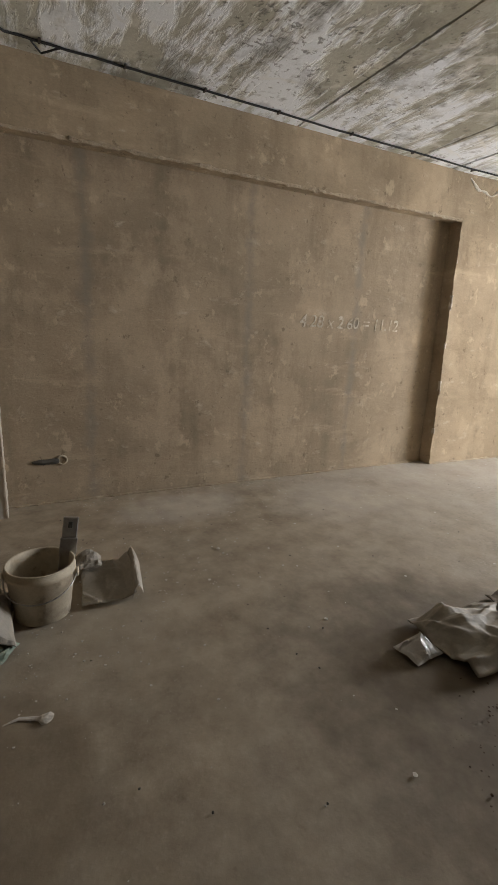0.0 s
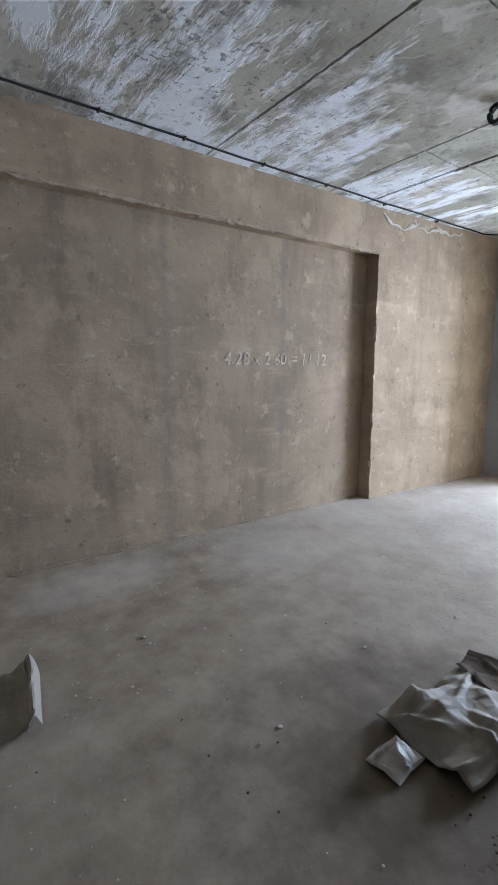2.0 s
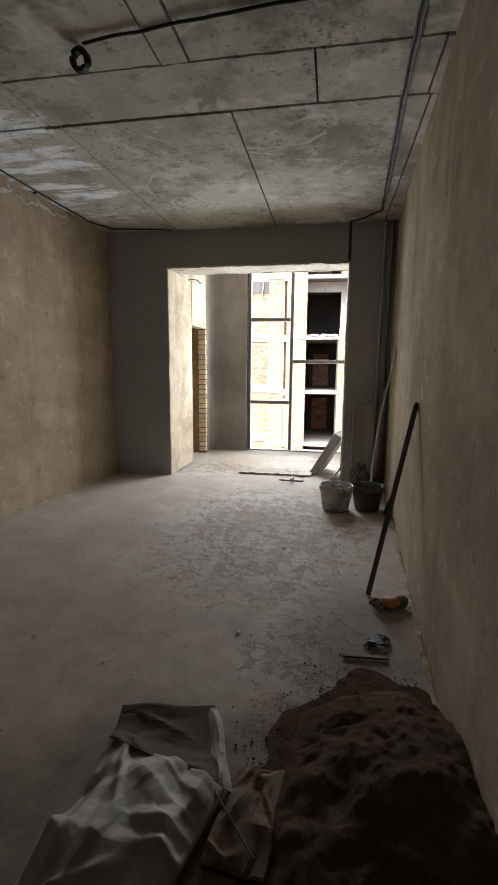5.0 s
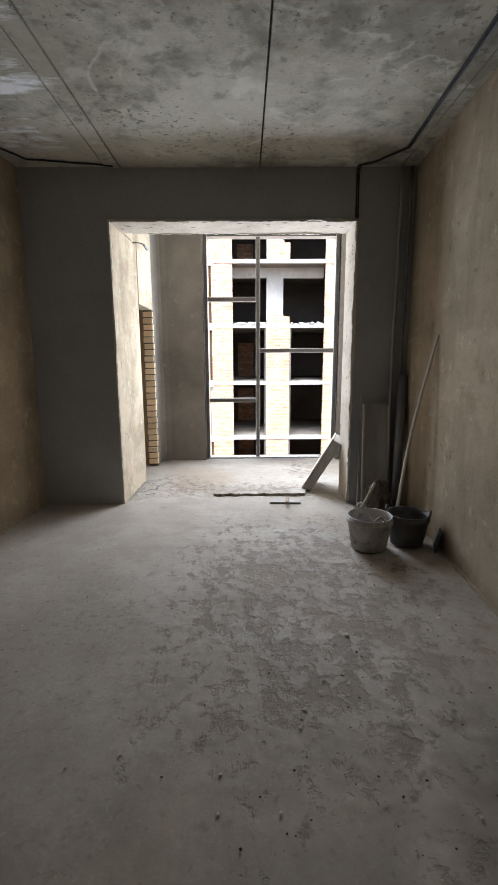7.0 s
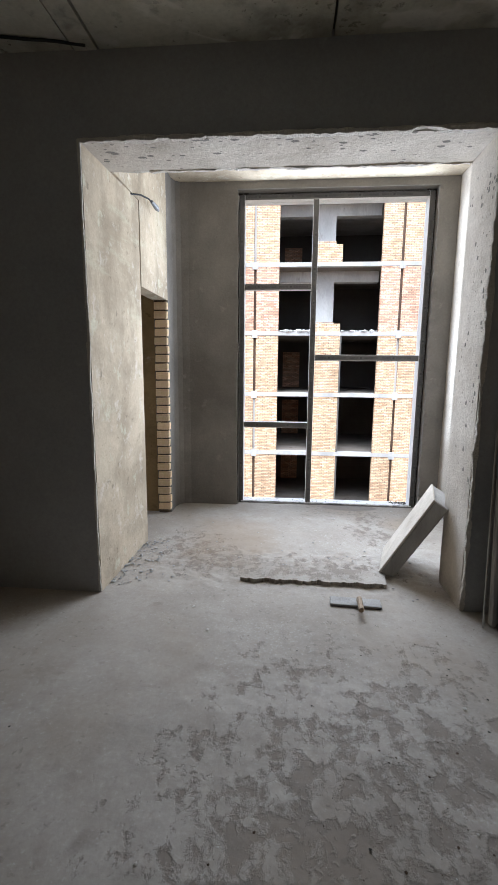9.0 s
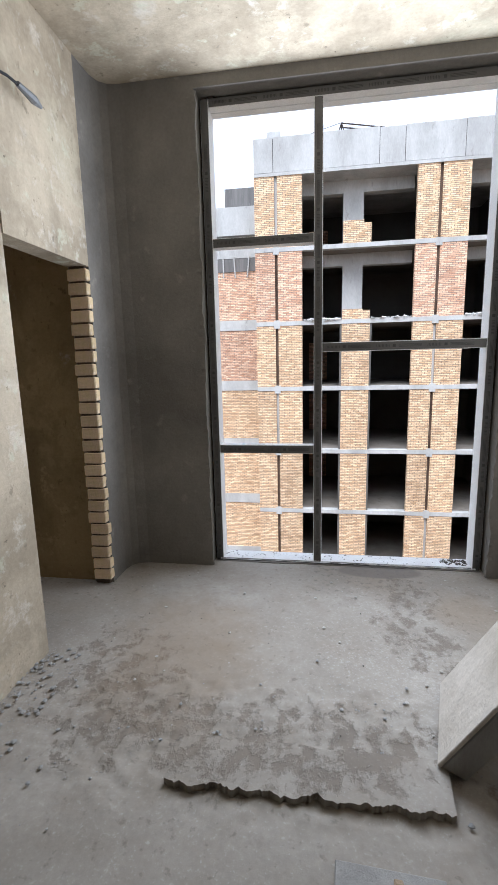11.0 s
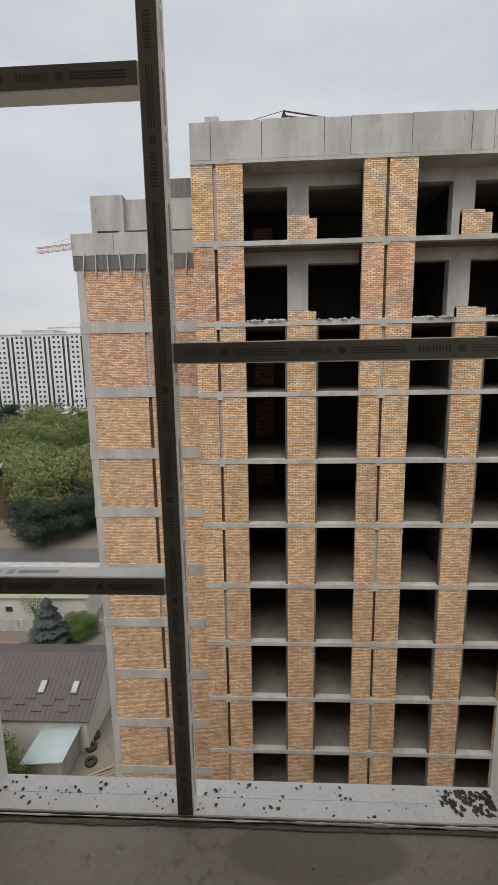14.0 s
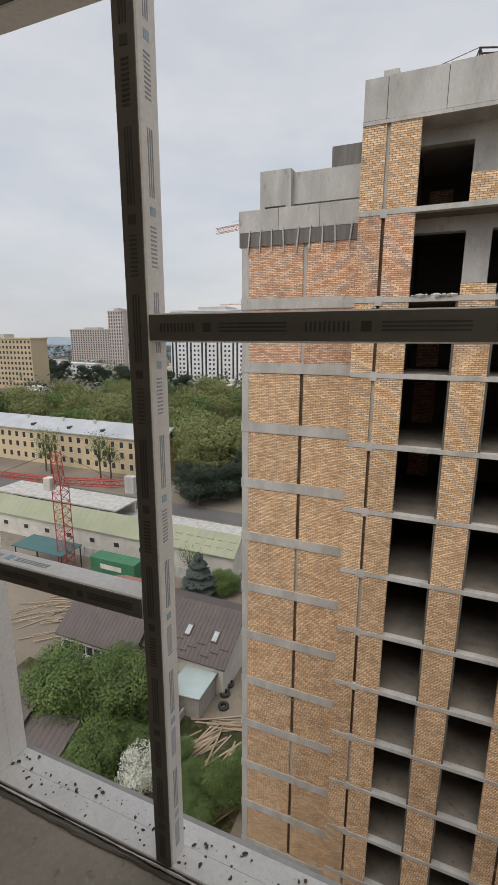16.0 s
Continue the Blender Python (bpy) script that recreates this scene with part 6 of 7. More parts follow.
tube(bm, [(0.24, 6.30, 0.0), (0.315, 6.50, 1.24)], 0.038, 14)
part("pipe", bm, M_GREYCABLE, roll, smooth=True)
rod = thing("thin_profile", "thin pale metal profile leaning on the wall", "profile")
bm = bmesh.new()
tube(bm, [(-0.085, 6.40, 0.0), (-0.045, 6.56, 1.16)], 0.006, 5)
part("strip", bm, M_STEEL, rod)
# panel leaning in the opening
slab = thing("propped_slab", "thick dusty grey panel propped on the jamb", "panel")
m = Matrix.Translation((-0.432, 7.18, 0.0)) @ Euler((0, radians(30), radians(-14.8))).to_matrix().to_4x4()
bm = soft_box(0.095, 0.43, 0.62, 0.006, m)
for v in bm.verts:
    v.co.z = max(v.co.z, 0.003)
part("core", bm, M_GREYWOOD, slab)
bm = soft_box(0.014, 0.44, 0.625, 0.003, m @ Matrix.Translation((-0.0555, 0, 0)))
for v in bm.verts:
    v.co.z = max(v.co.z, 0.003)
part("face_sheet", bm, M_PALE, slab, "pale face sheet")
fl = thing("plaster_float", "dusty plasterer's float lying on the floor", "tool", at=pose(-0.75, 6.59, 0, 0, 0, -3))
part("board", soft_box(0.30, 0.095, 0.014, 0.003), M_GREYWOOD, fl)
bm = soft_box(0.030, 0.15, 0.028, 0.008, Matrix.Translation((0.02, -0.085, 0.030)))
part("handle", bm, M_WOOD, fl)
part("post", soft_box(0.025, 0.025, 0.022, 0.003, Matrix.Translation((0.02, 0.0, 0.012))), M_WOOD, fl)
# broken screed strip at the threshold
bm = bmesh.new()
n = 120
outline = []
for i in range(n + 1):
    x = -1.47 + 0.95 * i / n
    outline.append((x, 6.815 + 0.022 * noise.noise(Vector((x * 12, 0, 0))) + 0.016 * noise.noise(Vector((x * 31, 0, 0))) + 0.010 * noise.noise(Vector((x * 83, 0, 0)))))
for i in range(n, -1, -1):
    x = -1.47 + 0.95 * i / n
    outline.append((x + 0.02, 7.015 + 0.014 * noise.noise(Vector((x * 9, 5, 0)))))
prism(bm, outline, -0.02, 0.022)
solo("screed_strip", bm, M_FLOOR, "broken raised strip of screed at the threshold", "screed")

bm = bmesh.new()
for i in range(420):
    x, y = -2.2 + 2.0 * random.random(), 7.03 + 0.22 * random.gauss(0, 1)
    if y < 6.6 or (y < 6.99 and -1.5 < x < -0.5) or random.random() < 0.3 + 0.5 * noise.noise(Vector((x * 3, y * 3, 0))):
        continue
    st = stone(0.002 + 0.010 * random.random() ** 5, i, 0.35)
    st.transform(Matrix.Translation((x, y, max(0.0, floor_height(x, y) - 0.006))))
    me = bpy.data.meshes.new("crumb")
    st.to_mesh(me)
    st.free()
    bm.from_mesh(me)
    bpy.data.meshes.remove(me)
solo("threshold_rubble", bm, M_MORTAR, "grey crumbs of broken screed at the threshold", "rubble", kind="stuff")

# ---- litter on the floor ----
chip_meshes = [mesh_of("plaster_chip", stone(0.0025 + 0.0017 * i, i + 11, 0.3), M_RUBBLE) for i in range(5)]
dark_meshes = [mesh_of("dark_crumb", stone(0.002 + 0.0012 * i, i + 31, 0.35), M_JOINT) for i in range(4)]
spots = []
for i in range(190):
    spots.append((-3.0 + 3.0 * random.random(), 0.3 + 6.2 * random.random(), i))
for i in range(60):
    spots.append((-2.1 + 2.2 * random.random(), 7.0 + 1.5 * random.random(), i))
for i in range(50):
    spots.append((-3.1 + 1.5 * random.random(), 0.4 + 1.6 * random.random(), i))
for x, y, i in spots:
    if -1.15 < x < 0.2 and 1.5 < y < 2.8:
        continue
    dark = random.random() < 0.45
    ob = new("dark_crumb" if dark else "plaster_chip", random.choice(dark_meshes if dark else chip_meshes))
    ob.location, ob.rotation_euler = (x, y, max(0.0, floor_height(x, y) - 0.004) - 0.001), (0, 0, random.random() * 6)
    if dark:
        tagged(ob, "small dark crumb of dirt on the floor", "crumb", "crumbs on the floor")
    else:
        tagged(ob, "small pale chip of plaster on the floor", "chip", "chips on the floor")
for x, y, s in ((-0.744, 3.194, 0.022), (-1.303, 1.484, 0.016), (-1.332, 2.841, 0.014), (-2.21, 1.29, 0.02), (-0.62, 4.4, 0.02), (-0.9, 3.9, 0.014)):
    ob = tagged(new("plaster_lump", mesh_of("plaster_lump", stone(s * 0.7, x * 7, 0.35), M_RUBBLE)), "pale broken lump of plaster on the floor", "chip", "chips on the floor")
    ob.location = (x, y, -0.002)
bm = stone(0.03, 4.0, 0.12)
bm.transform(Matrix.Translation((-1.23, 0.19, -0.004)))
tube(bm, [(-1.24, 0.17, 0.0), (-1.27, 0.10, 0.001), (-1.26, 0.05, 0.0)], [0.012, 0.008, 0.003], 6, squash=0.3)
solo("plaster_splash", bm, M_RUBBLE, "dried pale splash of plaster on the floor", "splash")
# loose crumbs on the crusted part of the floor
for nm, mat, count, lab in (("crust_crumbs", M_SAND, 800, "dark crumbs of trodden mortar on the floor"), ("pale_crumbs", M_RUBBLE, 380, "pale crumbs of plaster on the crusted floor")):
    bm = bmesh.new()
    for i in range(count):
        x, y = -0.55 + random.gauss(0, 0.42), 4.5 + random.gauss(0, 0.95)
        if x > 0.18 or y > 6.5 or y < 2.9:
            continue
        st = stone(0.0012 + 0.0048 * random.random() ** 4, i, 0.25)
        st.transform(Matrix.Translation((x, y, max(0.0, floor_height(x, y) - 0.0045))))
        me = bpy.data.meshes.new("crumb")
        st.to_mesh(me)
        st.free()
        bm.from_mesh(me)
        bpy.data.meshes.remove(me)
    solo(nm, bm, mat, lab, "rubble", kind="stuff")
# pits and broken spots in the plaster of the opening
for nm, count, spot in (("trim_soffit_pits", 130, lambda u, v: (OX0 + 0.05 + (OX1 - OX0 - 0.1) * u, FY + 0.02 + 0.36 * v * v, OZ - 0.0125)),
                        ("trim_jamb_pits", 120, lambda u, v: (OX1 - 0.0145, FY + 0.02 + 0.36 * v * v, 0.75 + 1.8 * u))):
    bm = bmesh.new()
    for i in range(count):
        st = stone(0.003 + 0.016 * random.random() ** 3, i + 60, 1.0)
        st.transform(Matrix.Diagonal((1.6, 0.8, 0.04, 1)) if "soffit" in nm else Matrix.Diagonal((0.04, 0.8, 1.3, 1)))
        st.transform(Matrix.Translation(spot(random.random(), random.random())))
        me = bpy.data.meshes.new("pit")
        st.to_mesh(me)
        st.free()
        bm.from_mesh(me)
        bpy.data.meshes.remove(me)
    solo(nm, bm, M_REVEAL, "dark pits broken into the pale plaster", "pits", kind=STRUCT)
# fine plaster dust and crumbs below the niche and round the bucket
bm = bmesh.new()
for i in range(2200):
    if i % 3:
        x, y = -3.35 + 0.9 * random.random() ** 1.6, 0.5 + 3.2 * random.random()
        if noise.noise(Vector((x * 2.5, y * 2.5, 3))) < 0.0:
            continue
    else:
        x, y = -1.95 + random.gauss(0, 0.45), 0.35 + random.gauss(0, 0.4)
    st = stone(0.0014 + 0.0055 * random.random() ** 3, i, 0.22)
    st.transform(Matrix.Translation((x, y, max(0.0, floor_height(x, y) - 0.0045))))
    me = bpy.data.meshes.new("crumb")
    st.to_mesh(me)
    st.free()
    bm.from_mesh(me)
    bpy.data.meshes.remove(me)
solo("plaster_crumbs", bm, M_RUBBLE, "fine pale plaster crumbs strewn along the wall", "rubble", kind="stuff")
# rubbish on the window's transoms and sill
bm = bmesh.new()
for i in range(620):
    kind = i % 4
    if kind == 0:
        p = (-1.62 + 0.62 * random.random(), WY + 0.02 + 0.04 * random.random(), 2.194)
    elif kind == 1:
        p = (-0.55 + 0.6 * random.random() ** 0.6, WY + 0.01 + 0.05 * random.random(), 1.522)
    else:
        p = (WX0 + 0.06 + 1.66 * random.random(), WY + 0.012 + 0.11 * random.random(), 0.0165)
    st = stone(0.0009 + 0.0066 * random.random() ** 4, i, 0.12)
    st.transform(Matrix.Rotation(random.random() * 3, 4, "Z") @ Matrix.Diagonal((1.0 + 0.5 * random.random(), 0.85, 1, 1)))
    st.transform(Matrix.Translation(p))
    me = bpy.data.meshes.new("crumb")
    st.to_mesh(me)
    st.free()
    bm.from_mesh(me)
    bpy.data.meshes.remove(me)
solo("sill_dirt", bm, M_DIRT, "crumbs of dirt and mortar on the window frame", "dirt", kind="stuff")

# mortar dropped on the sill's corner
bm = bmesh.new()
for i in range(200):
    st = stone(0.002 + 0.008 * random.random() ** 2, i + 5, 0.3)
    st.transform(Matrix.Translation((WX1 - 0.07 - 0.17 * random.random() ** 1.5, WY + 0.03 + 0.09 * random.random(), 0.0155)))
    me = bpy.data.meshes.new("crumb")
    st.to_mesh(me)
    st.free()
    bm.from_mesh(me)
    bpy.data.meshes.remove(me)
solo("dropped_mortar", bm, M_DIRT, "crumbly brown mortar dropped on the window sill", "mortar", kind="stuff")


# ---- the town below and beyond ----
def leaves(bm, centre, radius, count, size, flat=0.75, rng=random):
    """Small folded leaf clumps strewn through an uneven crown."""
    c = Vector(centre)
    for _ in range(count):
        d = Vector((rng.gauss(0, 1), rng.gauss(0, 1), rng.gauss(0, 1))).normalized()
        k = (0.45 + 0.55 * rng.random() ** 0.5) * (1 + 0.45 * noise.noise(d * 2.1 + c * 0.37))
        p = c + Vector((d.x * radius * k, d.y * radius * k, d.z * radius * flat * k))
        s = size * (0.6 + 0.8 * rng.random())
        a = Vector((rng.gauss(0, 1), rng.gauss(0, 1), rng.gauss(0, 0.6))).normalized()
        b = a.cross(d + Vector((0.01, 0.02, 0.3))).normalized()
        v = [bm.verts.new(p + a * s), bm.verts.new(p + b * s * 0.6), bm.verts.new(p - a * s), bm.verts.new(p - b * s * 0.6 + d * s * 0.3)]
        bm.faces.new((v[0], v[1], v[2]))
        bm.faces.new((v[0], v[2], v[3]))


def tree_of(name, label, height, spread, material, seed, dense=1.0, clumps=9, trunk=0.28, bare=0.3, flat=0.8, leaf=0.0):
    rng = random.Random(seed)
    t = thing(name, label, "tree", "trees in the town")
    bm = bmesh.new()
    tube(bm, [(0, 0, -0.3), (0.1, 0, height * 0.25), (-0.1, 0.1, height * 0.5), (0, 0, height * 0.8)], [trunk, trunk * 0.8, trunk * 0.55, trunk * 0.2], 8)
    crown = bmesh.new()
    for i in range(clumps):
        a, r = i * 2.4 + rng.random(), spread * (0.2 + 0.5 * rng.random())
        p = Vector((math.cos(a) * r, math.sin(a) * r, height * (bare + (0.93 - bare) * (0.15 + 0.8 * rng.random()))))
        tube(bm, [(0, 0, height * (bare * 0.8 + 0.2 * rng.random())), (p.x * 0.5, p.y * 0.5, p.z * 0.8), tuple(p)], [trunk * 0.4, trunk * 0.25, trunk * 0.08], 6)
        leaves(crown, p, spread * (0.38 + 0.25 * rng.random()), int(520 * dense), leaf or 0.024 * spread + 0.05, flat, rng)
    part("trunk", bm, M_BARK, t)
    part("crown", crown, material, t)
    return t


def plant(proto, x, y, s=1.0, turn=0.0, z=GROUND):
    return copy_thing(proto, Matrix.Translation((x, y, z)) @ Euler((0, 0, turn)).to_matrix().to_4x4() @ Matrix.Scale(s, 4))


def place(proto, x, y, s=1.0, turn=0.0, z=GROUND):
    proto.matrix_world = Matrix.Translation((x, y, z)) @ Euler((0, 0, turn)).to_matrix().to_4x4() @ Matrix.Scale(s, 4)
    return proto


def clone(proto, x, y, s=1.0, turn=0.0, z=GROUND):
    made = copy_thing(proto, pose(x, y, z, 0, 0, math.degrees(turn)))
    made.scale = (s, s, s)
    return made


# near garden trees under the window's left side
t_near = place(tree_of("garden_tree", "large fresh green broadleaf tree in the garden", 9.5, 5.2, M_LEAF, 3, 2.4, 30, 0.3, 0.2, 0.8, 0.14), -31.0, 35.6, 0.75)
clone(t_near, -26.0, 37.2, 0.72, 1.1)
clone(t_near, -24.2, 31.2, 0.5, 2.6)
clone(t_near, -22.9, 34.6, 0.36, 0.6)
clone(t_near, -13.2, 34.6, 0.36, 5.1)
for x, y, s, r in ((-14.6, 31.6, 0.30, 0.4), (-16.4, 33.8, 0.26, 2.2), (-12.4, 37.4, 0.24, 4.0), (-18.6, 35.8, 0.24, 1.5), (-23.6, 38.8, 0.42, 0.2), (-29.0, 39.6, 0.55, 2.0), (-20.8, 36.8, 0.28, 5.5)):
    clone(t_near, x, y, s, r)
clone(t_near, -27.5, 42.2, 0.30, 3.1)
clone(t_near, -26.4, 62.0, 0.38, 3.9)
place(tree_of("blossom_tree", "young tree in white spring blossom", 5.2, 2.4, M_BLOSSOM, 8, 0.8, 14, 0.14, 0.2), -20.2, 32.2, 0.78)
# trees of the park
t_yel = place(tree_of("park_tree", "tall yellow-green spring tree in the park", 17, 8.0, M_LEAFYEL, 5, 1.7, 30, 0.45, 0.2, 0.8, 0.25), -52.5, 106.0)
t_mix = place(tree_of("park_tree", "tall olive-green spring tree in the park", 16, 7.5, M_LEAF, 15, 1.6, 30, 0.45, 0.2, 0.8, 0.25), -64.0, 120.0)
rng = random.Random(77)
for i in range(78):
    d, a = rng.uniform(122, 235), rng.uniform(-1.0, -0.33)
    x, y = d * math.sin(a) - 10, d * math.cos(a) + 20
    if y < 121 and x < -64:
        y = 121 + rng.uniform(0, 25)
    clone(t_yel if rng.random() < 0.7 else t_mix, x, y, rng.uniform(0.75, 1.08), rng.uniform(0, 6))
for x, y, s in ((-44, 112, 0.9), (-58, 114, 0.95), (-47, 120, 1.0), (-38, 116, 0.9)):
    clone(t_yel, x, y, s, x)
t_dark = place(tree_of("dark_tree", "dark evergreen tree beside the road", 11, 4.6, M_LEAFDARK, 7, 2.6, 14, 0.3, 0.12), -47.5, 93.0)
for x, y, s in ((-53, 98, 0.8), (-43.5, 98, 0.95), (-40.5, 104, 1.0), (-58, 112, 0.8), (-106, 128, 1.3), (-118, 132, 1.2), (-132, 138, 1.2), (-96, 124, 1.1), (-170, 260, 1.6), (-210, 280, 1.8), (-240, 290, 1.7), (-265, 300, 1.6), (-300, 310, 1.8), (-150, 255, 1.5), (-190, 300, 1.7), (-330, 330, 1.8), (-360, 330, 1.7)):
    clone(t_dark, x, y, s, x)
t_bare = place(tree_of("sparse_tree", "thin half-bare spring tree before the yellow house", 13, 4.0, M_LEAF, 12, 0.16, 14, 0.25, 0.35), -97.0, 98.5)
clone(t_bare, -100.5, 100, 1.0, 1)
clone(t_bare, -80.5, 99, 1.05, 2)
clone(t_bare, -77.0, 99, 1.05, 3)
clone(t_bare, -33.0, 63.0, 0.5, 3)


def spruce(at, h, r):
    t = thing("blue_spruce", "dense blue-grey spruce beside the brown roof", "tree")
    rng = random.Random(21)
    bm = bmesh.new()
    tube(bm, [(0, 0, -0.2), (0, 0, h)], [0.25, 0.04], 8)
    part("trunk", bm, M_BARK, t)
    bm = bmesh.new()
    for i in range(4200):
        s = rng.random() ** 0.7
        z = h * (0.06 + 0.92 * (1 - s))
        a = rng.random() * math.tau
        layer = 0.85 + 0.25 * math.sin(z * 5.0) + 0.2 * noise.noise(Vector((math.cos(a) * 2, math.sin(a) * 2, z)))
        rad = r * (s ** 0.75) * layer * (0.55 + 0.45 * rng.random() ** 0.4)
        p = Vector((math.cos(a) * rad, math.sin(a) * rad, z))
        d = Vector((math.cos(a), math.sin(a), -0.35))
        b = Vector((-math.sin(a), math.cos(a), 0))
        k = 0.22 + 0.16 * rng.random()
        v = [bm.verts.new(p + d * k), bm.verts.new(p + b * k * 0.5), bm.verts.new(p - d * k * 0.6), bm.verts.new(p - b * k * 0.5 + Vector((0, 0, 0.05)))]
        bm.faces.new(v)
    part("crown", bm, M_SPRUCE, t)
    t.matrix_world = at


spruce(pose(-29.8, 60.0, GROUND), 7.2, 2.9)

# grass and road sheets
for name, rows, mat, lab, cat in (
        ("lawn", [(-42, -12, 30, 41), (-40, -26, 41, 46)], M_GRASS, "rough green garden grass far below", "grass"),
        ("road", [(-160, -20, 86, 92)], M_ASPHALT, "worn grey asphalt road", "road"),
        ("pavement", [(-66, -20, 73, 85.5)], M_CONC, "dusty concrete yard beside the road", "pavement"),
        ("park_ground", [(-240, -30, 110, 260)], M_GRASS, "dark park ground under the trees", "grass")):
    bm = bmesh.new()
    for i, (x0, x1, y0, y1) in enumerate(rows):
        box(bm, x0, x1, y0, y1, GROUND - 0.2, GROUND + 0.03 + 0.01 * i)
    solo(name, bm, mat, lab, cat, kind=STRUCT)


def gable(bm, x0, x1, y0, y1, eave, ridge, over=0.4):
    """A gabled roof shell over a plan, ridge along x, with thickness."""
    ym = (y0 + y1) / 2
    for a, b in ((y0 - over, ym), (y1 + over, ym)):
        v = []
        for dz in (0.0, 0.15):
            for x in (x0 - over, x1 + over):
                v.append(bm.verts.new((x, a, eave + dz)))
                v.append(bm.verts.new((x, b, ridge + dz)))
        bm.faces.new((v[0], v[2], v[3], v[1]))
        bm.faces.new((v[4], v[5], v[7], v[6]))
        bm.faces.new((v[0], v[4], v[6], v[2]))
        bm.faces.new((v[0], v[1], v[5], v[4]))
        bm.faces.new((v[2], v[6], v[7], v[3]))


def house(name, label, x0, x1, y0, y1, eave, ridge, wall_mat, roof_mat, seams=0.0, group=""):
    h = thing(name, label, "house", group)
    bm = boxes((x0, x1, y0, y1, GROUND, eave))
    ym = (y0 + y1) / 2
    for x in (x0, x1):
        v = [bm.verts.new((x, y0, eave)), bm.verts.new((x, y1, eave)), bm.verts.new((x, ym, ridge))]
        bm.faces.new(v)
    part("wall", bm, wall_mat, h)
    bm = bmesh.new()
    gable(bm, x0, x1, y0, y1, eave, ridge)
    part("roof", bm, roof_mat, h)
    if seams:
        bm = bmesh.new()
        k = int((x1 - x0 + 0.8) / seams)
        for i in range(k + 1):
            x = x0 - 0.4 + i * seams
            tube(bm, [(x, y0 - 0.4, eave + 0.15), (x, ym, ridge + 0.15)], 0.03, 4)
        part("roof_seams", bm, roof_mat, h)
    return h


def pane_row(parent, name, xs, y, zs, w, h, depth=0.12):
    me = mesh_of(name, boxes((-w / 2, w / 2, -0.02, depth, 0, h)), M_PANE)
    sill = mesh_of("sill", boxes((-w / 2 - 0.09, w / 2 + 0.09, -0.05, 0.05, -0.1, -0.002)), M_WHITEWALL)
    head = mesh_of("lintel", boxes((-w / 2 - 0.09, w / 2 + 0.09, -0.05, 0.05, h + 0.002, h + 0.1)), M_WHITEWALL)
    for z in zs:
        for x in xs:
            ob = new(name, me)
            ob.parent, ob.location = parent, (x, y, z)
            new("sill", sill).parent = ob
            new("lintel", head).parent = ob


# small dark-roofed house under the garden trees
house("dark_roofed_house", "small garden house with a dark brown sheet roof", -36.0, -27.4, 30.2, 36.4, -33.2, -31.6, M_WHITEWALL, M_TILE, 0.6)
# brown roofed house with two skylights, and its shed
hs = house("brown_roofed_house", "low house with a brown metal tile roof and skylights", -33.0, -18.4, 44.3, 55.2, -31.6, -28.5, M_WHITEWALL, M_TILE, 0.5)
slope = math.atan2(3.1, 5.45)
for x in (-23.6, -20.3):
    m = Matrix.Translation((x, 46.6, -31.6 + 3.1 * (46.6 - 43.9) / 5.85 + 0.22)) @ Euler((slope * 0.93, 0, 0)).to_matrix().to_4x4()
    bm = boxes((-0.38, 0.38, -0.7, 0.7, -0.1, 0.08))
    bm.transform(m)
    sk = part("skylight", bm, M_TILE, hs)
    bm = boxes((-0.27, 0.27, -0.55, 0.55, 0.06, 0.10))
    bm.transform(m)
    part("pane", bm, M_ZINC, sk, "pale skylight pane")
for i in range(15):
    x, v = -31.5 + 0.9 * i, (0.6, 1.1, 1.6)[i % 3]
    m = Matrix.Translation((x, 44.0 + v, -31.6 + 3.1 * (v + 0.1) / 5.85 + 0.24)) @ Euler((slope * 0.93, 0, 0)).to_matrix().to_4x4()
    bm = boxes((-0.5, 0.5, -0.05, 0.05, -0.03, 0.07))
    bm.transform(m)
    part("snow_guard", bm, M_TILE, hs)
sh = house("brown_roofed_wing", "low house wing with brown sheet roof and white window band", -38.5, -28.5, 42.6, 48.6, -31.9, -29.6, M_WHITEWALL, M_TILE, 0.5)
pane_row(sh, "window", [-37.6 + 1.1 * i for i in range(8)], 42.55, (-33.6,), 0.8, 1.1)
shed = thing("garden_shed", "small shed with a pale blue sheet roof", "shed")
part("wall", boxes((-22.4, -19.2, 40.6, 44.8, GROUND, -32.75)), M_GREYWOOD, shed)
bm = boxes((-22.8, -18.95, 40.3, 45.0, 0, 0.09))
bm.transform(Matrix.Translation((0, 0, -32.7)) @ Matrix.Shear("XZ", 4, (0, 0)))
for v in bm.verts:
    v.co.z += (v.co.x + 22.8) * 0.10
part("roof", bm, M_PALEROOF, shed)
dr = house("dark_roofed_shed", "low shed with a dark brown roof in the garden", -41.0, -32.2, 30.5, 36.5, -32.6, -30.9, M_GREYWOOD, M_TILE, 0.6)
red = house("red_roofed_shed", "low shed with a faded red sheet roof", -40.0, -32.0, 52.0, 57.0, -32.6, -31.2, M_WHITEWALL, M_PINKROOF)

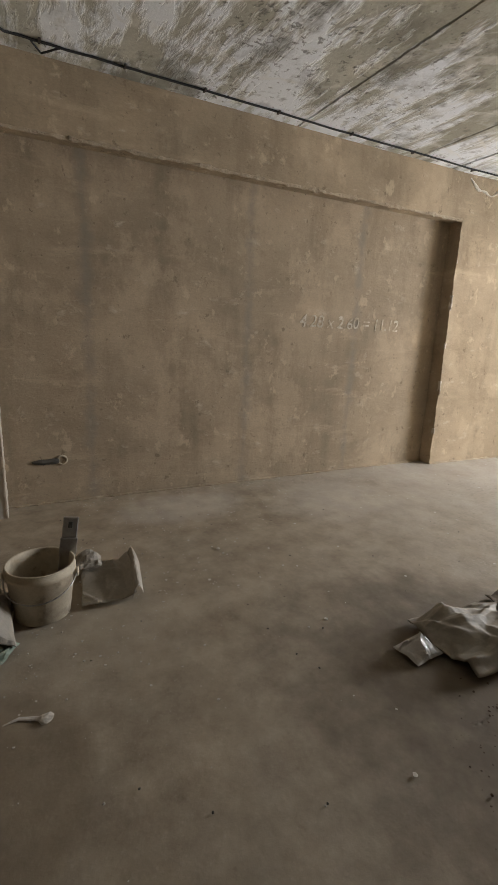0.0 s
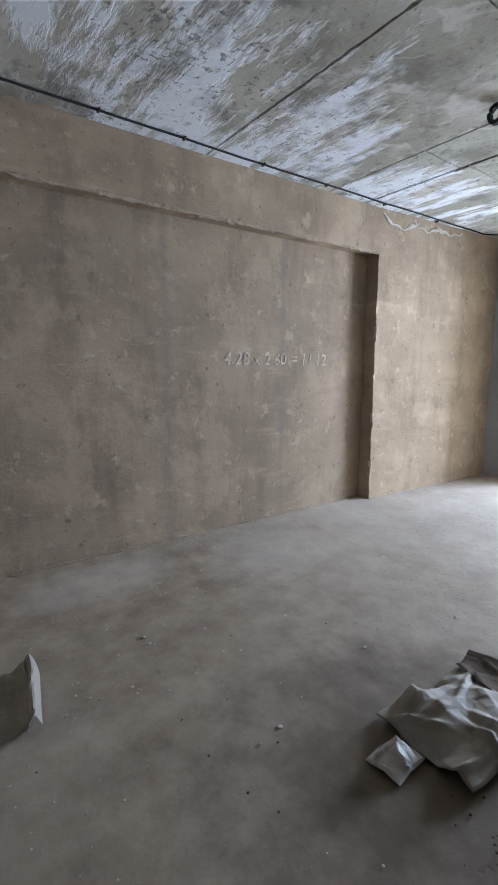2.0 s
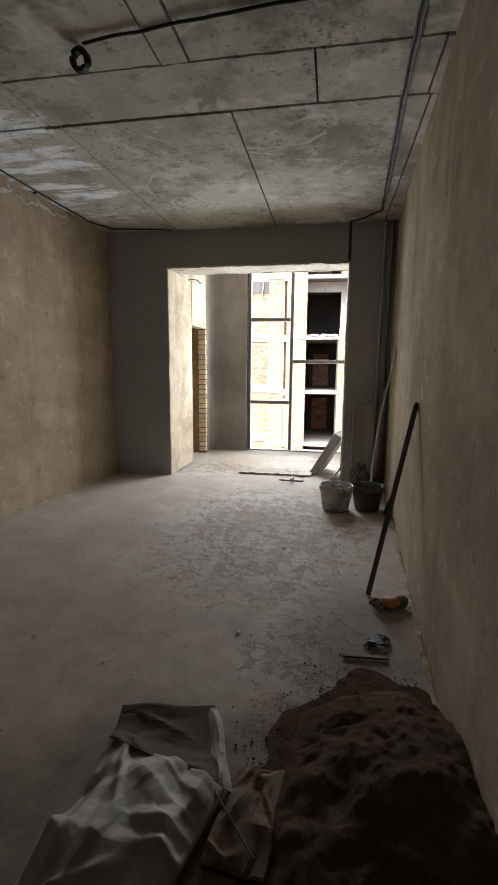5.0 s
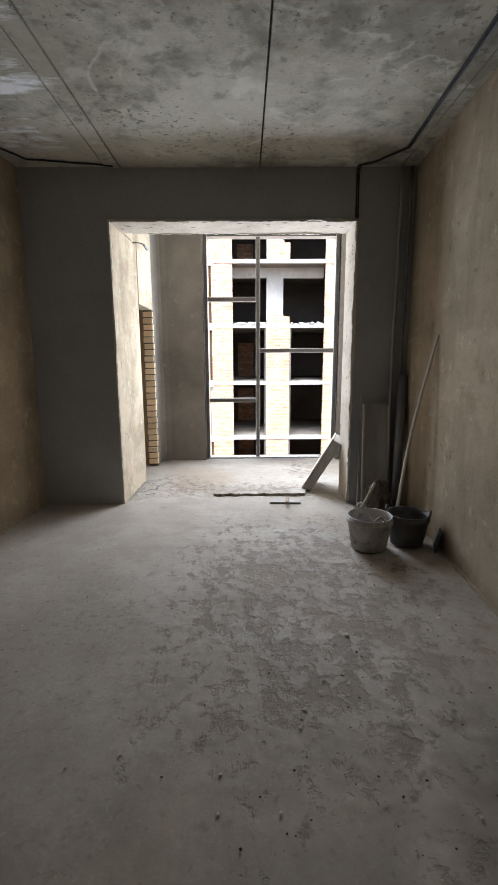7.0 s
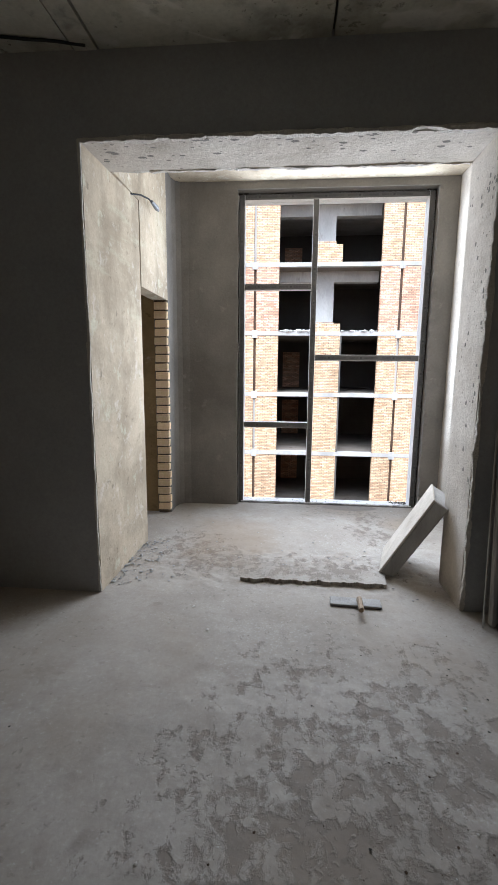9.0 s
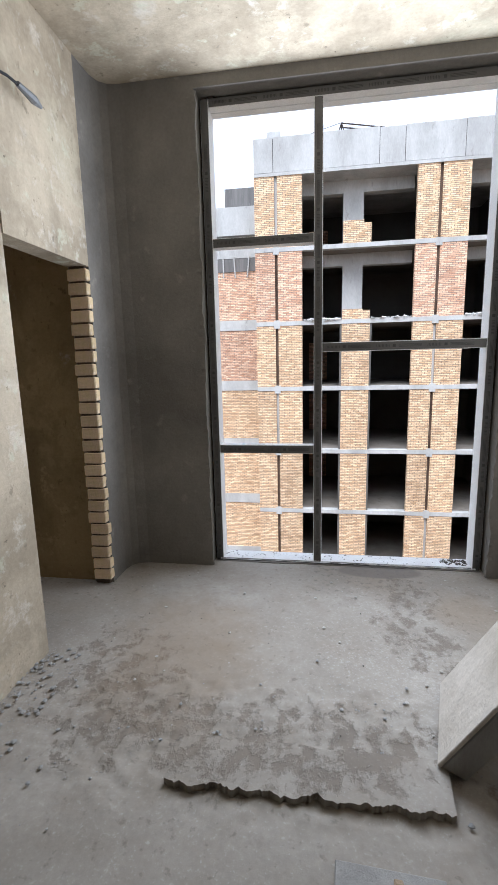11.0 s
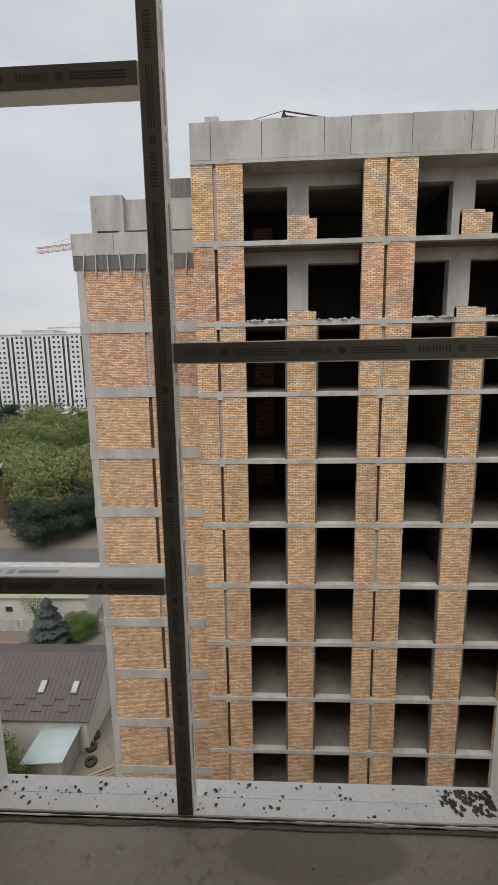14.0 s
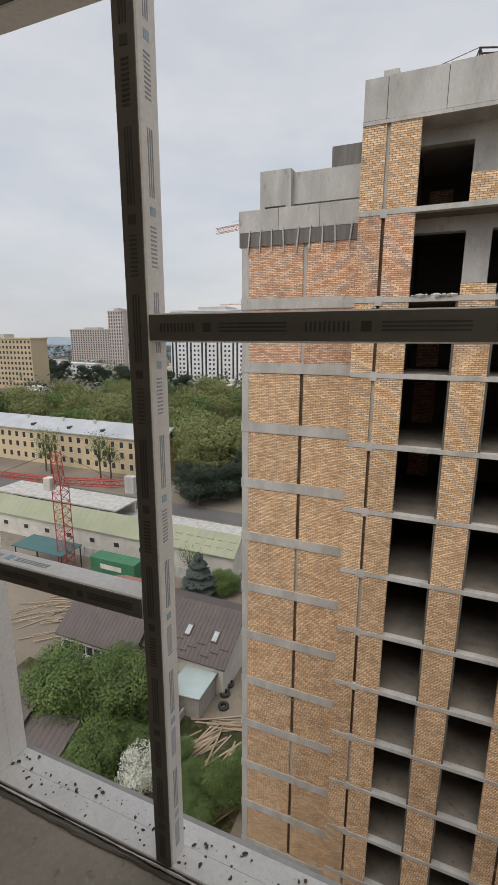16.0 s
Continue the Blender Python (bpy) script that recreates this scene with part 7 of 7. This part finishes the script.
# long warehouse with faded green roof
wh = house("long_warehouse", "long low white warehouse with faded green roof", -84.0, -27.0, 65.6, 71.4, -31.0, -28.6, M_WHITEWALL, M_GREENROOF, 1.4)
pane_row(wh, "window", [-80 + 5.2 * i for i in range(10)], 65.55, (-33.2,), 1.0, 0.8)
for i in range(9):
    for j in range(2):
        x, v = -43 + 1.9 * i, 1.1 + 1.0 * j
        m = Matrix.Translation((x, 65.2 + v, -31 + 2.4 * v / 3.3 + 0.2)) @ Euler((math.atan2(2.4, 3.3), 0, 0)).to_matrix().to_4x4()
        bm = boxes((-0.55, 0.55, -0.04, 0.04, -0.02, 0.06))
        bm.transform(m)
        part("snow_guard", bm, M_GREENROOF, wh)
cn = thing("site_canopy", "open canopy with a teal sheet roof", "canopy")
bm = boxes((-62.0, -51.5, 56.0, 60.6, -31.2, -31.05))
part("roof", bm, M_TEAL, cn)
for x in (-61.6, -56.8, -51.9):
    for y in (56.3, 60.3):
        part("post", boxes((x, x + 0.14, y, y + 0.14, GROUND, -31.2)), M_RUST, cn)
ct = thing("shipping_container", "green painted steel site container", "container")
part("body", boxes((-49.4, -41.0, 59.9, 62.4, GROUND, -32.4)), M_CONTAINER, ct)
for i in range(24):
    part("rib", boxes((-49.3 + 0.345 * i, -49.15 + 0.345 * i, 59.86, 59.905, GROUND + 0.1, -32.5)), M_CONTAINER, ct)
part("notice", boxes((-47.4, -43.4, 59.82, 59.858, -34.0, -33.2)), M_WHITEWALL, ct, "white notice strip")
yard = thing("flat_pavilion", "flat-roofed dusty concrete pavilion by the park", "pavilion")
part("roof", boxes((-92, -58, 77, 84.5, -32.4, -32.1)), M_CONC, yard)
for x in range(-91, -58, 4):
    part("pillar", boxes((x, x + 0.4, 77.3, 77.7, GROUND, -32.4)), M_CONC, yard)
part("back_wall", boxes((-91.5, -58.5, 83.8, 84.2, GROUND, -32.4)), M_WHITEWALL, yard)

# yellow three-storey building
yb = thing("yellow_house", "long yellow three-storey building with pale metal roof", "building")
part("wall", boxes((-150, -66, 106.3, 118, GROUND, -25.2)), M_YELLOWWALL, yb)
part("cornice", boxes((-150.3, -65.7, 106.0, 118.3, -25.2, -24.9)), M_WHITEWALL, yb)
bm = bmesh.new()
gable(bm, -150, -66, 106.3, 118, -24.9, -22.0, 0.5)
part("roof", bm, M_ZINC, yb)
pane_row(yb, "window", [-148 + 3.0 * i for i in range(28)], 106.28, (-33.7, -30.5, -27.6), 1.1, 1.6)
for x in (-118, -104, -92, -78):
    part("chimney", boxes((x, x + 0.7, 110.5, 111.2, -23.8, -21.4)), M_WHITEWALL, yb)
    part("dormer", boxes((x + 5, x + 6.0, 107.4, 109, -24.2, -23.3)), M_PANE, yb)


def block(name, label, x0, x1, y0, y1, top, wall_mat, cols, rows, w, h, lo, stripes=False):
    b = thing(name, label, "building", "distant buildings")
    part("wall", boxes((x0, x1, y0, y1, GROUND, top)), wall_mat, b)
    part("roof_rim", boxes((x0 - 0.5, x1 + 0.5, y0 - 0.5, y1 + 0.5, top, top + 1.0)), wall_mat, b)
    part("roof_plant", boxes((x0 + (x1 - x0) * 0.3, x0 + (x1 - x0) * 0.6, y0 + 3, y1 - 3, top + 1, top + 3.5)), M_CONC, b)
    me = mesh_of("window", boxes((-w / 2, w / 2, -0.15, 0.1, 0, h)), M_PANE)
    me2 = mesh_of("window", boxes((-w / 2, w / 2, -0.15, 0.1, 0, (top - lo) * 0.97)), M_PANE)
    for i in range(cols):
        x = x0 + (x1 - x0) * (i + 0.5) / cols
        if stripes and i % 4 in (0, 1):
            ob = new("window_strip", me2)
            ob.parent, ob.location = b, (x, y0, lo)
            continue
        for j in range(rows):
            ob = new("window", me)
            ob.parent, ob.location = b, (x, y0, lo + (top - lo) * (j + 0.2) / rows)
    return b


block("white_tower_block", "white high-rise with dark window strips", -212, -128, 345, 372, 23.5, M_TOWERWHITE, 24, 15, 1.6, 1.7, -31, True)
block("pale_tower", "slim pale residential tower", -325, -306, 405, 425, 29.0, M_TOWERPINK, 6, 18, 1.4, 2.0, -33)
block("pink_tower_block", "pinkish unfinished high-rise block", -505, -425, 540, 560, 14.0, M_TOWERPINK, 18, 15, 2.2, 2.0, -34)
block("tan_slab_block", "tan residential slab block", -345, -272, 255, 270, 1.2, M_TOWERTAN, 20, 9, 1.6, 1.9, -33)
block("white_low_block", "low white public building among trees", -395, -300, 350, 362, -22, M_TOWERWHITE, 22, 3, 1.8, 1.8, -34)
block("pale_far_block", "pale distant apartment block", -245, -222, 330, 350, -2, M_TOWERPINK, 7, 10, 1.6, 1.8, -33)


def crane(name, label, at, mast, jib, counter, material, w=1.5, jib_w=0.7):
    c = thing(name, label, "crane", at=at)

    def lattice(pname, a, b, wd, step):
        bm = bmesh.new()
        a, b = Vector(a), Vector(b)
        d = (b - a).normalized()
        u = d.cross(Vector((0, 1, 0.01))).normalized()
        v = u.cross(d).normalized()
        cs = [(u * i + v * j) * wd / 2 for i, j in ((-1, -1), (1, -1), (1, 1), (-1, 1))]
        for o in cs:
            tube(bm, [a + o, b + o], 0.09, 4)
        n = max(1, int((b - a).length / step))
        for k in range(n):
            p, q = a.lerp(b, k / n), a.lerp(b, (k + 1) / n)
            for i in range(4):
                tube(bm, [p + cs[i], q + cs[(i + 1) % 4]], 0.05, 4)
                tube(bm, [p + cs[i], p + cs[(i + 1) % 4]], 0.05, 4)
        part(pname, bm, material, c)

    lattice("mast", (0, 0, 0), (0, 0, mast), w, 1.5)
    lattice("tower_head", (0, 0, mast), (-0.4, 0, mast + 5), w * 0.6, 1.3)
    lattice("jib", (-0.8, 0, mast + 0.4), (-jib, -1, mast + 0.2 - (jib_w - 0.7) * 2.2), jib_w, 1.5)
    lattice("counter_jib", (0.8, 0, mast + 0.4), (counter, 1, mast + 1.2), 0.9, 1.5)
    part("cabin", soft_box(1.3, 1.2, 1.9, 0.08, Matrix.Translation((-1.3, -0.8, mast - 0.9))), M_WHITEWALL, c, "white cabin")
    part("counterweight", soft_box(1.6, 1.0, 2.6, 0.08, Matrix.Translation((counter, 0.9, mast - 0.2))), M_CONC, c, "concrete counterweight")
    bm = bmesh.new()
    tube(bm, [(-0.4, 0, mast + 5), (-jib * 0.75, -0.8, mast + 0.6)], 0.04, 4)
    tube(bm, [(-0.4, 0, mast + 5), (counter * 0.8, 0.8, mast + 1.3)], 0.04, 4)
    part("stay", bm, M_RUST, c)
    return c


crane("tower_crane", "red lattice tower crane on the building site", pose(-52.4, 58.0, GROUND), 15.0, 15, 12.5, M_RED, 1.7)
crane("far_crane", "small orange tower crane above the white high-rise", pose(-150, 380, 0), 30.5, 32, 9, M_ORANGECRANE, 2.2)
crane("far_crane", "small orange tower crane behind the unfinished wing", pose(-66, 200, -35), 84.5, 29.5, 9, M_ORANGECRANE, 1.8, 1.9)

# lumber, tyres and rubbish in the yards
plank_meshes = [mesh_of("plank", boxes((-l / 2, l / 2, -0.08, 0.08, 0, 0.05)), M_LUMBER) for l in (2.5, 3.5, 4.5)]
rng = random.Random(5)
for cx, cy, n, sp, ang in ((-44.0, 48.5, 46, 3.4, 0.75), (-17.4, 38.4, 34, 0.8, 1.15), (-14.6, 37.6, 9, 0.5, 1.2), (-13.3, 33.4, 8, 0.5, 0.8), (-16.4, 41.0, 16, 0.7, 0.5), (-41.5, 58.3, 22, 1.6, 0.1)):
    pile = thing("lumber_pile", "untidy pile of used timber planks", "lumber", "lumber piles")
    for i in range(n):
        ob = new("plank", plank_meshes[i % 3])
        ob.parent = pile
        ob.location = (cx + rng.gauss(0, sp), cy + rng.gauss(0, sp * 0.6), GROUND + 0.03 + 0.05 * (i % 6))
        ob.rotation_euler = (0, radians(rng.gauss(0, 2)), ang + rng.gauss(0, 0.22))
for x, y in ((-18.5, 46.0), (-18.3, 44.6), (-17.7, 43.0)):
    ty = thing("old_tyre", "old black tyre lying on the ground", "tyre", "tyres by the shed", at=pose(x, y, GROUND))
    bm = bmesh.new()
    lathe(bm, [(0.28, 0.02), (0.42, 0.0), (0.54, 0.06), (0.56, 0.2), (0.54, 0.34), (0.42, 0.4), (0.28, 0.38), (0.30, 0.2)], 24, None, True)
    part("casing", bm, M_TYRE, ty, smooth=True)
wl_ = thing("yard_wall", "low pale concrete yard wall", "wall")
part("panel", boxes((-21.0, -20.8, 33, 44, GROUND, -34.1)), M_CONC, wl_)
wl_ = thing("site_fence", "long pale concrete site fence", "fence")
for i in range(14):
    part("panel", boxes((-66 + 3.0 * i, -63.1 + 3.0 * i, 63.6, 63.75, GROUND, -33.2)), M_CONC, wl_)
# far hills
bm = bmesh.new()
lo = [bm.verts.new((-3300 + 100 * i, 2300, GROUND)) for i in range(56)]
hi = [bm.verts.new((-3300 + 100 * i, 2330, 12 + 34 * noise.noise(Vector((i * 0.23, 0, 0))) + 14 * noise.noise(Vector((i * 0.9, 4, 0))))) for i in range(56)]
bk = [bm.verts.new((-3300 + 100 * i, 2900, GROUND)) for i in range(56)]
for i in range(55):
    bm.faces.new((lo[i], lo[i + 1], hi[i + 1], hi[i]))
    bm.faces.new((hi[i], hi[i + 1], bk[i + 1], bk[i]))
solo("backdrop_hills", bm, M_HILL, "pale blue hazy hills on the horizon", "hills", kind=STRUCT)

# distant woods and roofs between the far blocks
rng = random.Random(31)
bm = bmesh.new()
for i in range(520):
    d, a = rng.uniform(245, 900), rng.uniform(-1.05, -0.2)
    c = Vector((d * math.sin(a), d * math.cos(a), GROUND + 3.5))
    for _ in range(26):
        p = c + Vector((rng.gauss(0, 4.5), rng.gauss(0, 4.5), abs(rng.gauss(0, 3.2))))
        s = rng.uniform(1.0, 2.2)
        u = Vector((rng.gauss(0, 1), rng.gauss(0, 1), rng.gauss(0, 0.6))).normalized()
        w = u.cross(Vector((0.1, 0.2, 1))).normalized()
        bm.faces.new([bm.verts.new(p + u * s), bm.verts.new(p + w * s * 0.7), bm.verts.new(p - u * s), bm.verts.new(p - w * s * 0.7)])
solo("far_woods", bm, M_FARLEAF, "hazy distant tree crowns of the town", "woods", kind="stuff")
roof_mesh = mesh_of("low_house", boxes((-7, 7, -5, 5, 0, 5.5), (-7.4, 7.4, -5.4, 5.4, 5.5, 6.1)), M_WHITEWALL)
for i in range(60):
    d, a = rng.uniform(260, 800), rng.uniform(-1.0, -0.3)
    ob = tagged(new("low_house", roof_mesh), "low pale distant town house among trees", "house", "distant houses")
    ob.location, ob.rotation_euler = (d * math.sin(a), d * math.cos(a), GROUND), (0, 0, rng.uniform(-0.4, 0.4))
rng = random.Random(43)
bm = bmesh.new()
for i in range(700):
    d, a = rng.uniform(850, 2200), rng.uniform(-1.05, -0.2)
    c = Vector((d * math.sin(a), d * math.cos(a), GROUND + 3.0))
    for _ in range(14):
        p = c + Vector((rng.gauss(0, 14), rng.gauss(0, 10), abs(rng.gauss(0, 4.0))))
        k = rng.uniform(3.0, 7.0)
        u = Vector((rng.gauss(0, 1), rng.gauss(0, 1), rng.gauss(0, 0.5))).normalized()
        w = u.cross(Vector((0.1, 0.2, 1))).normalized()
        bm.faces.new([bm.verts.new(p + u * k), bm.verts.new(p + w * k * 0.7), bm.verts.new(p - u * k), bm.verts.new(p - w * k * 0.7)])
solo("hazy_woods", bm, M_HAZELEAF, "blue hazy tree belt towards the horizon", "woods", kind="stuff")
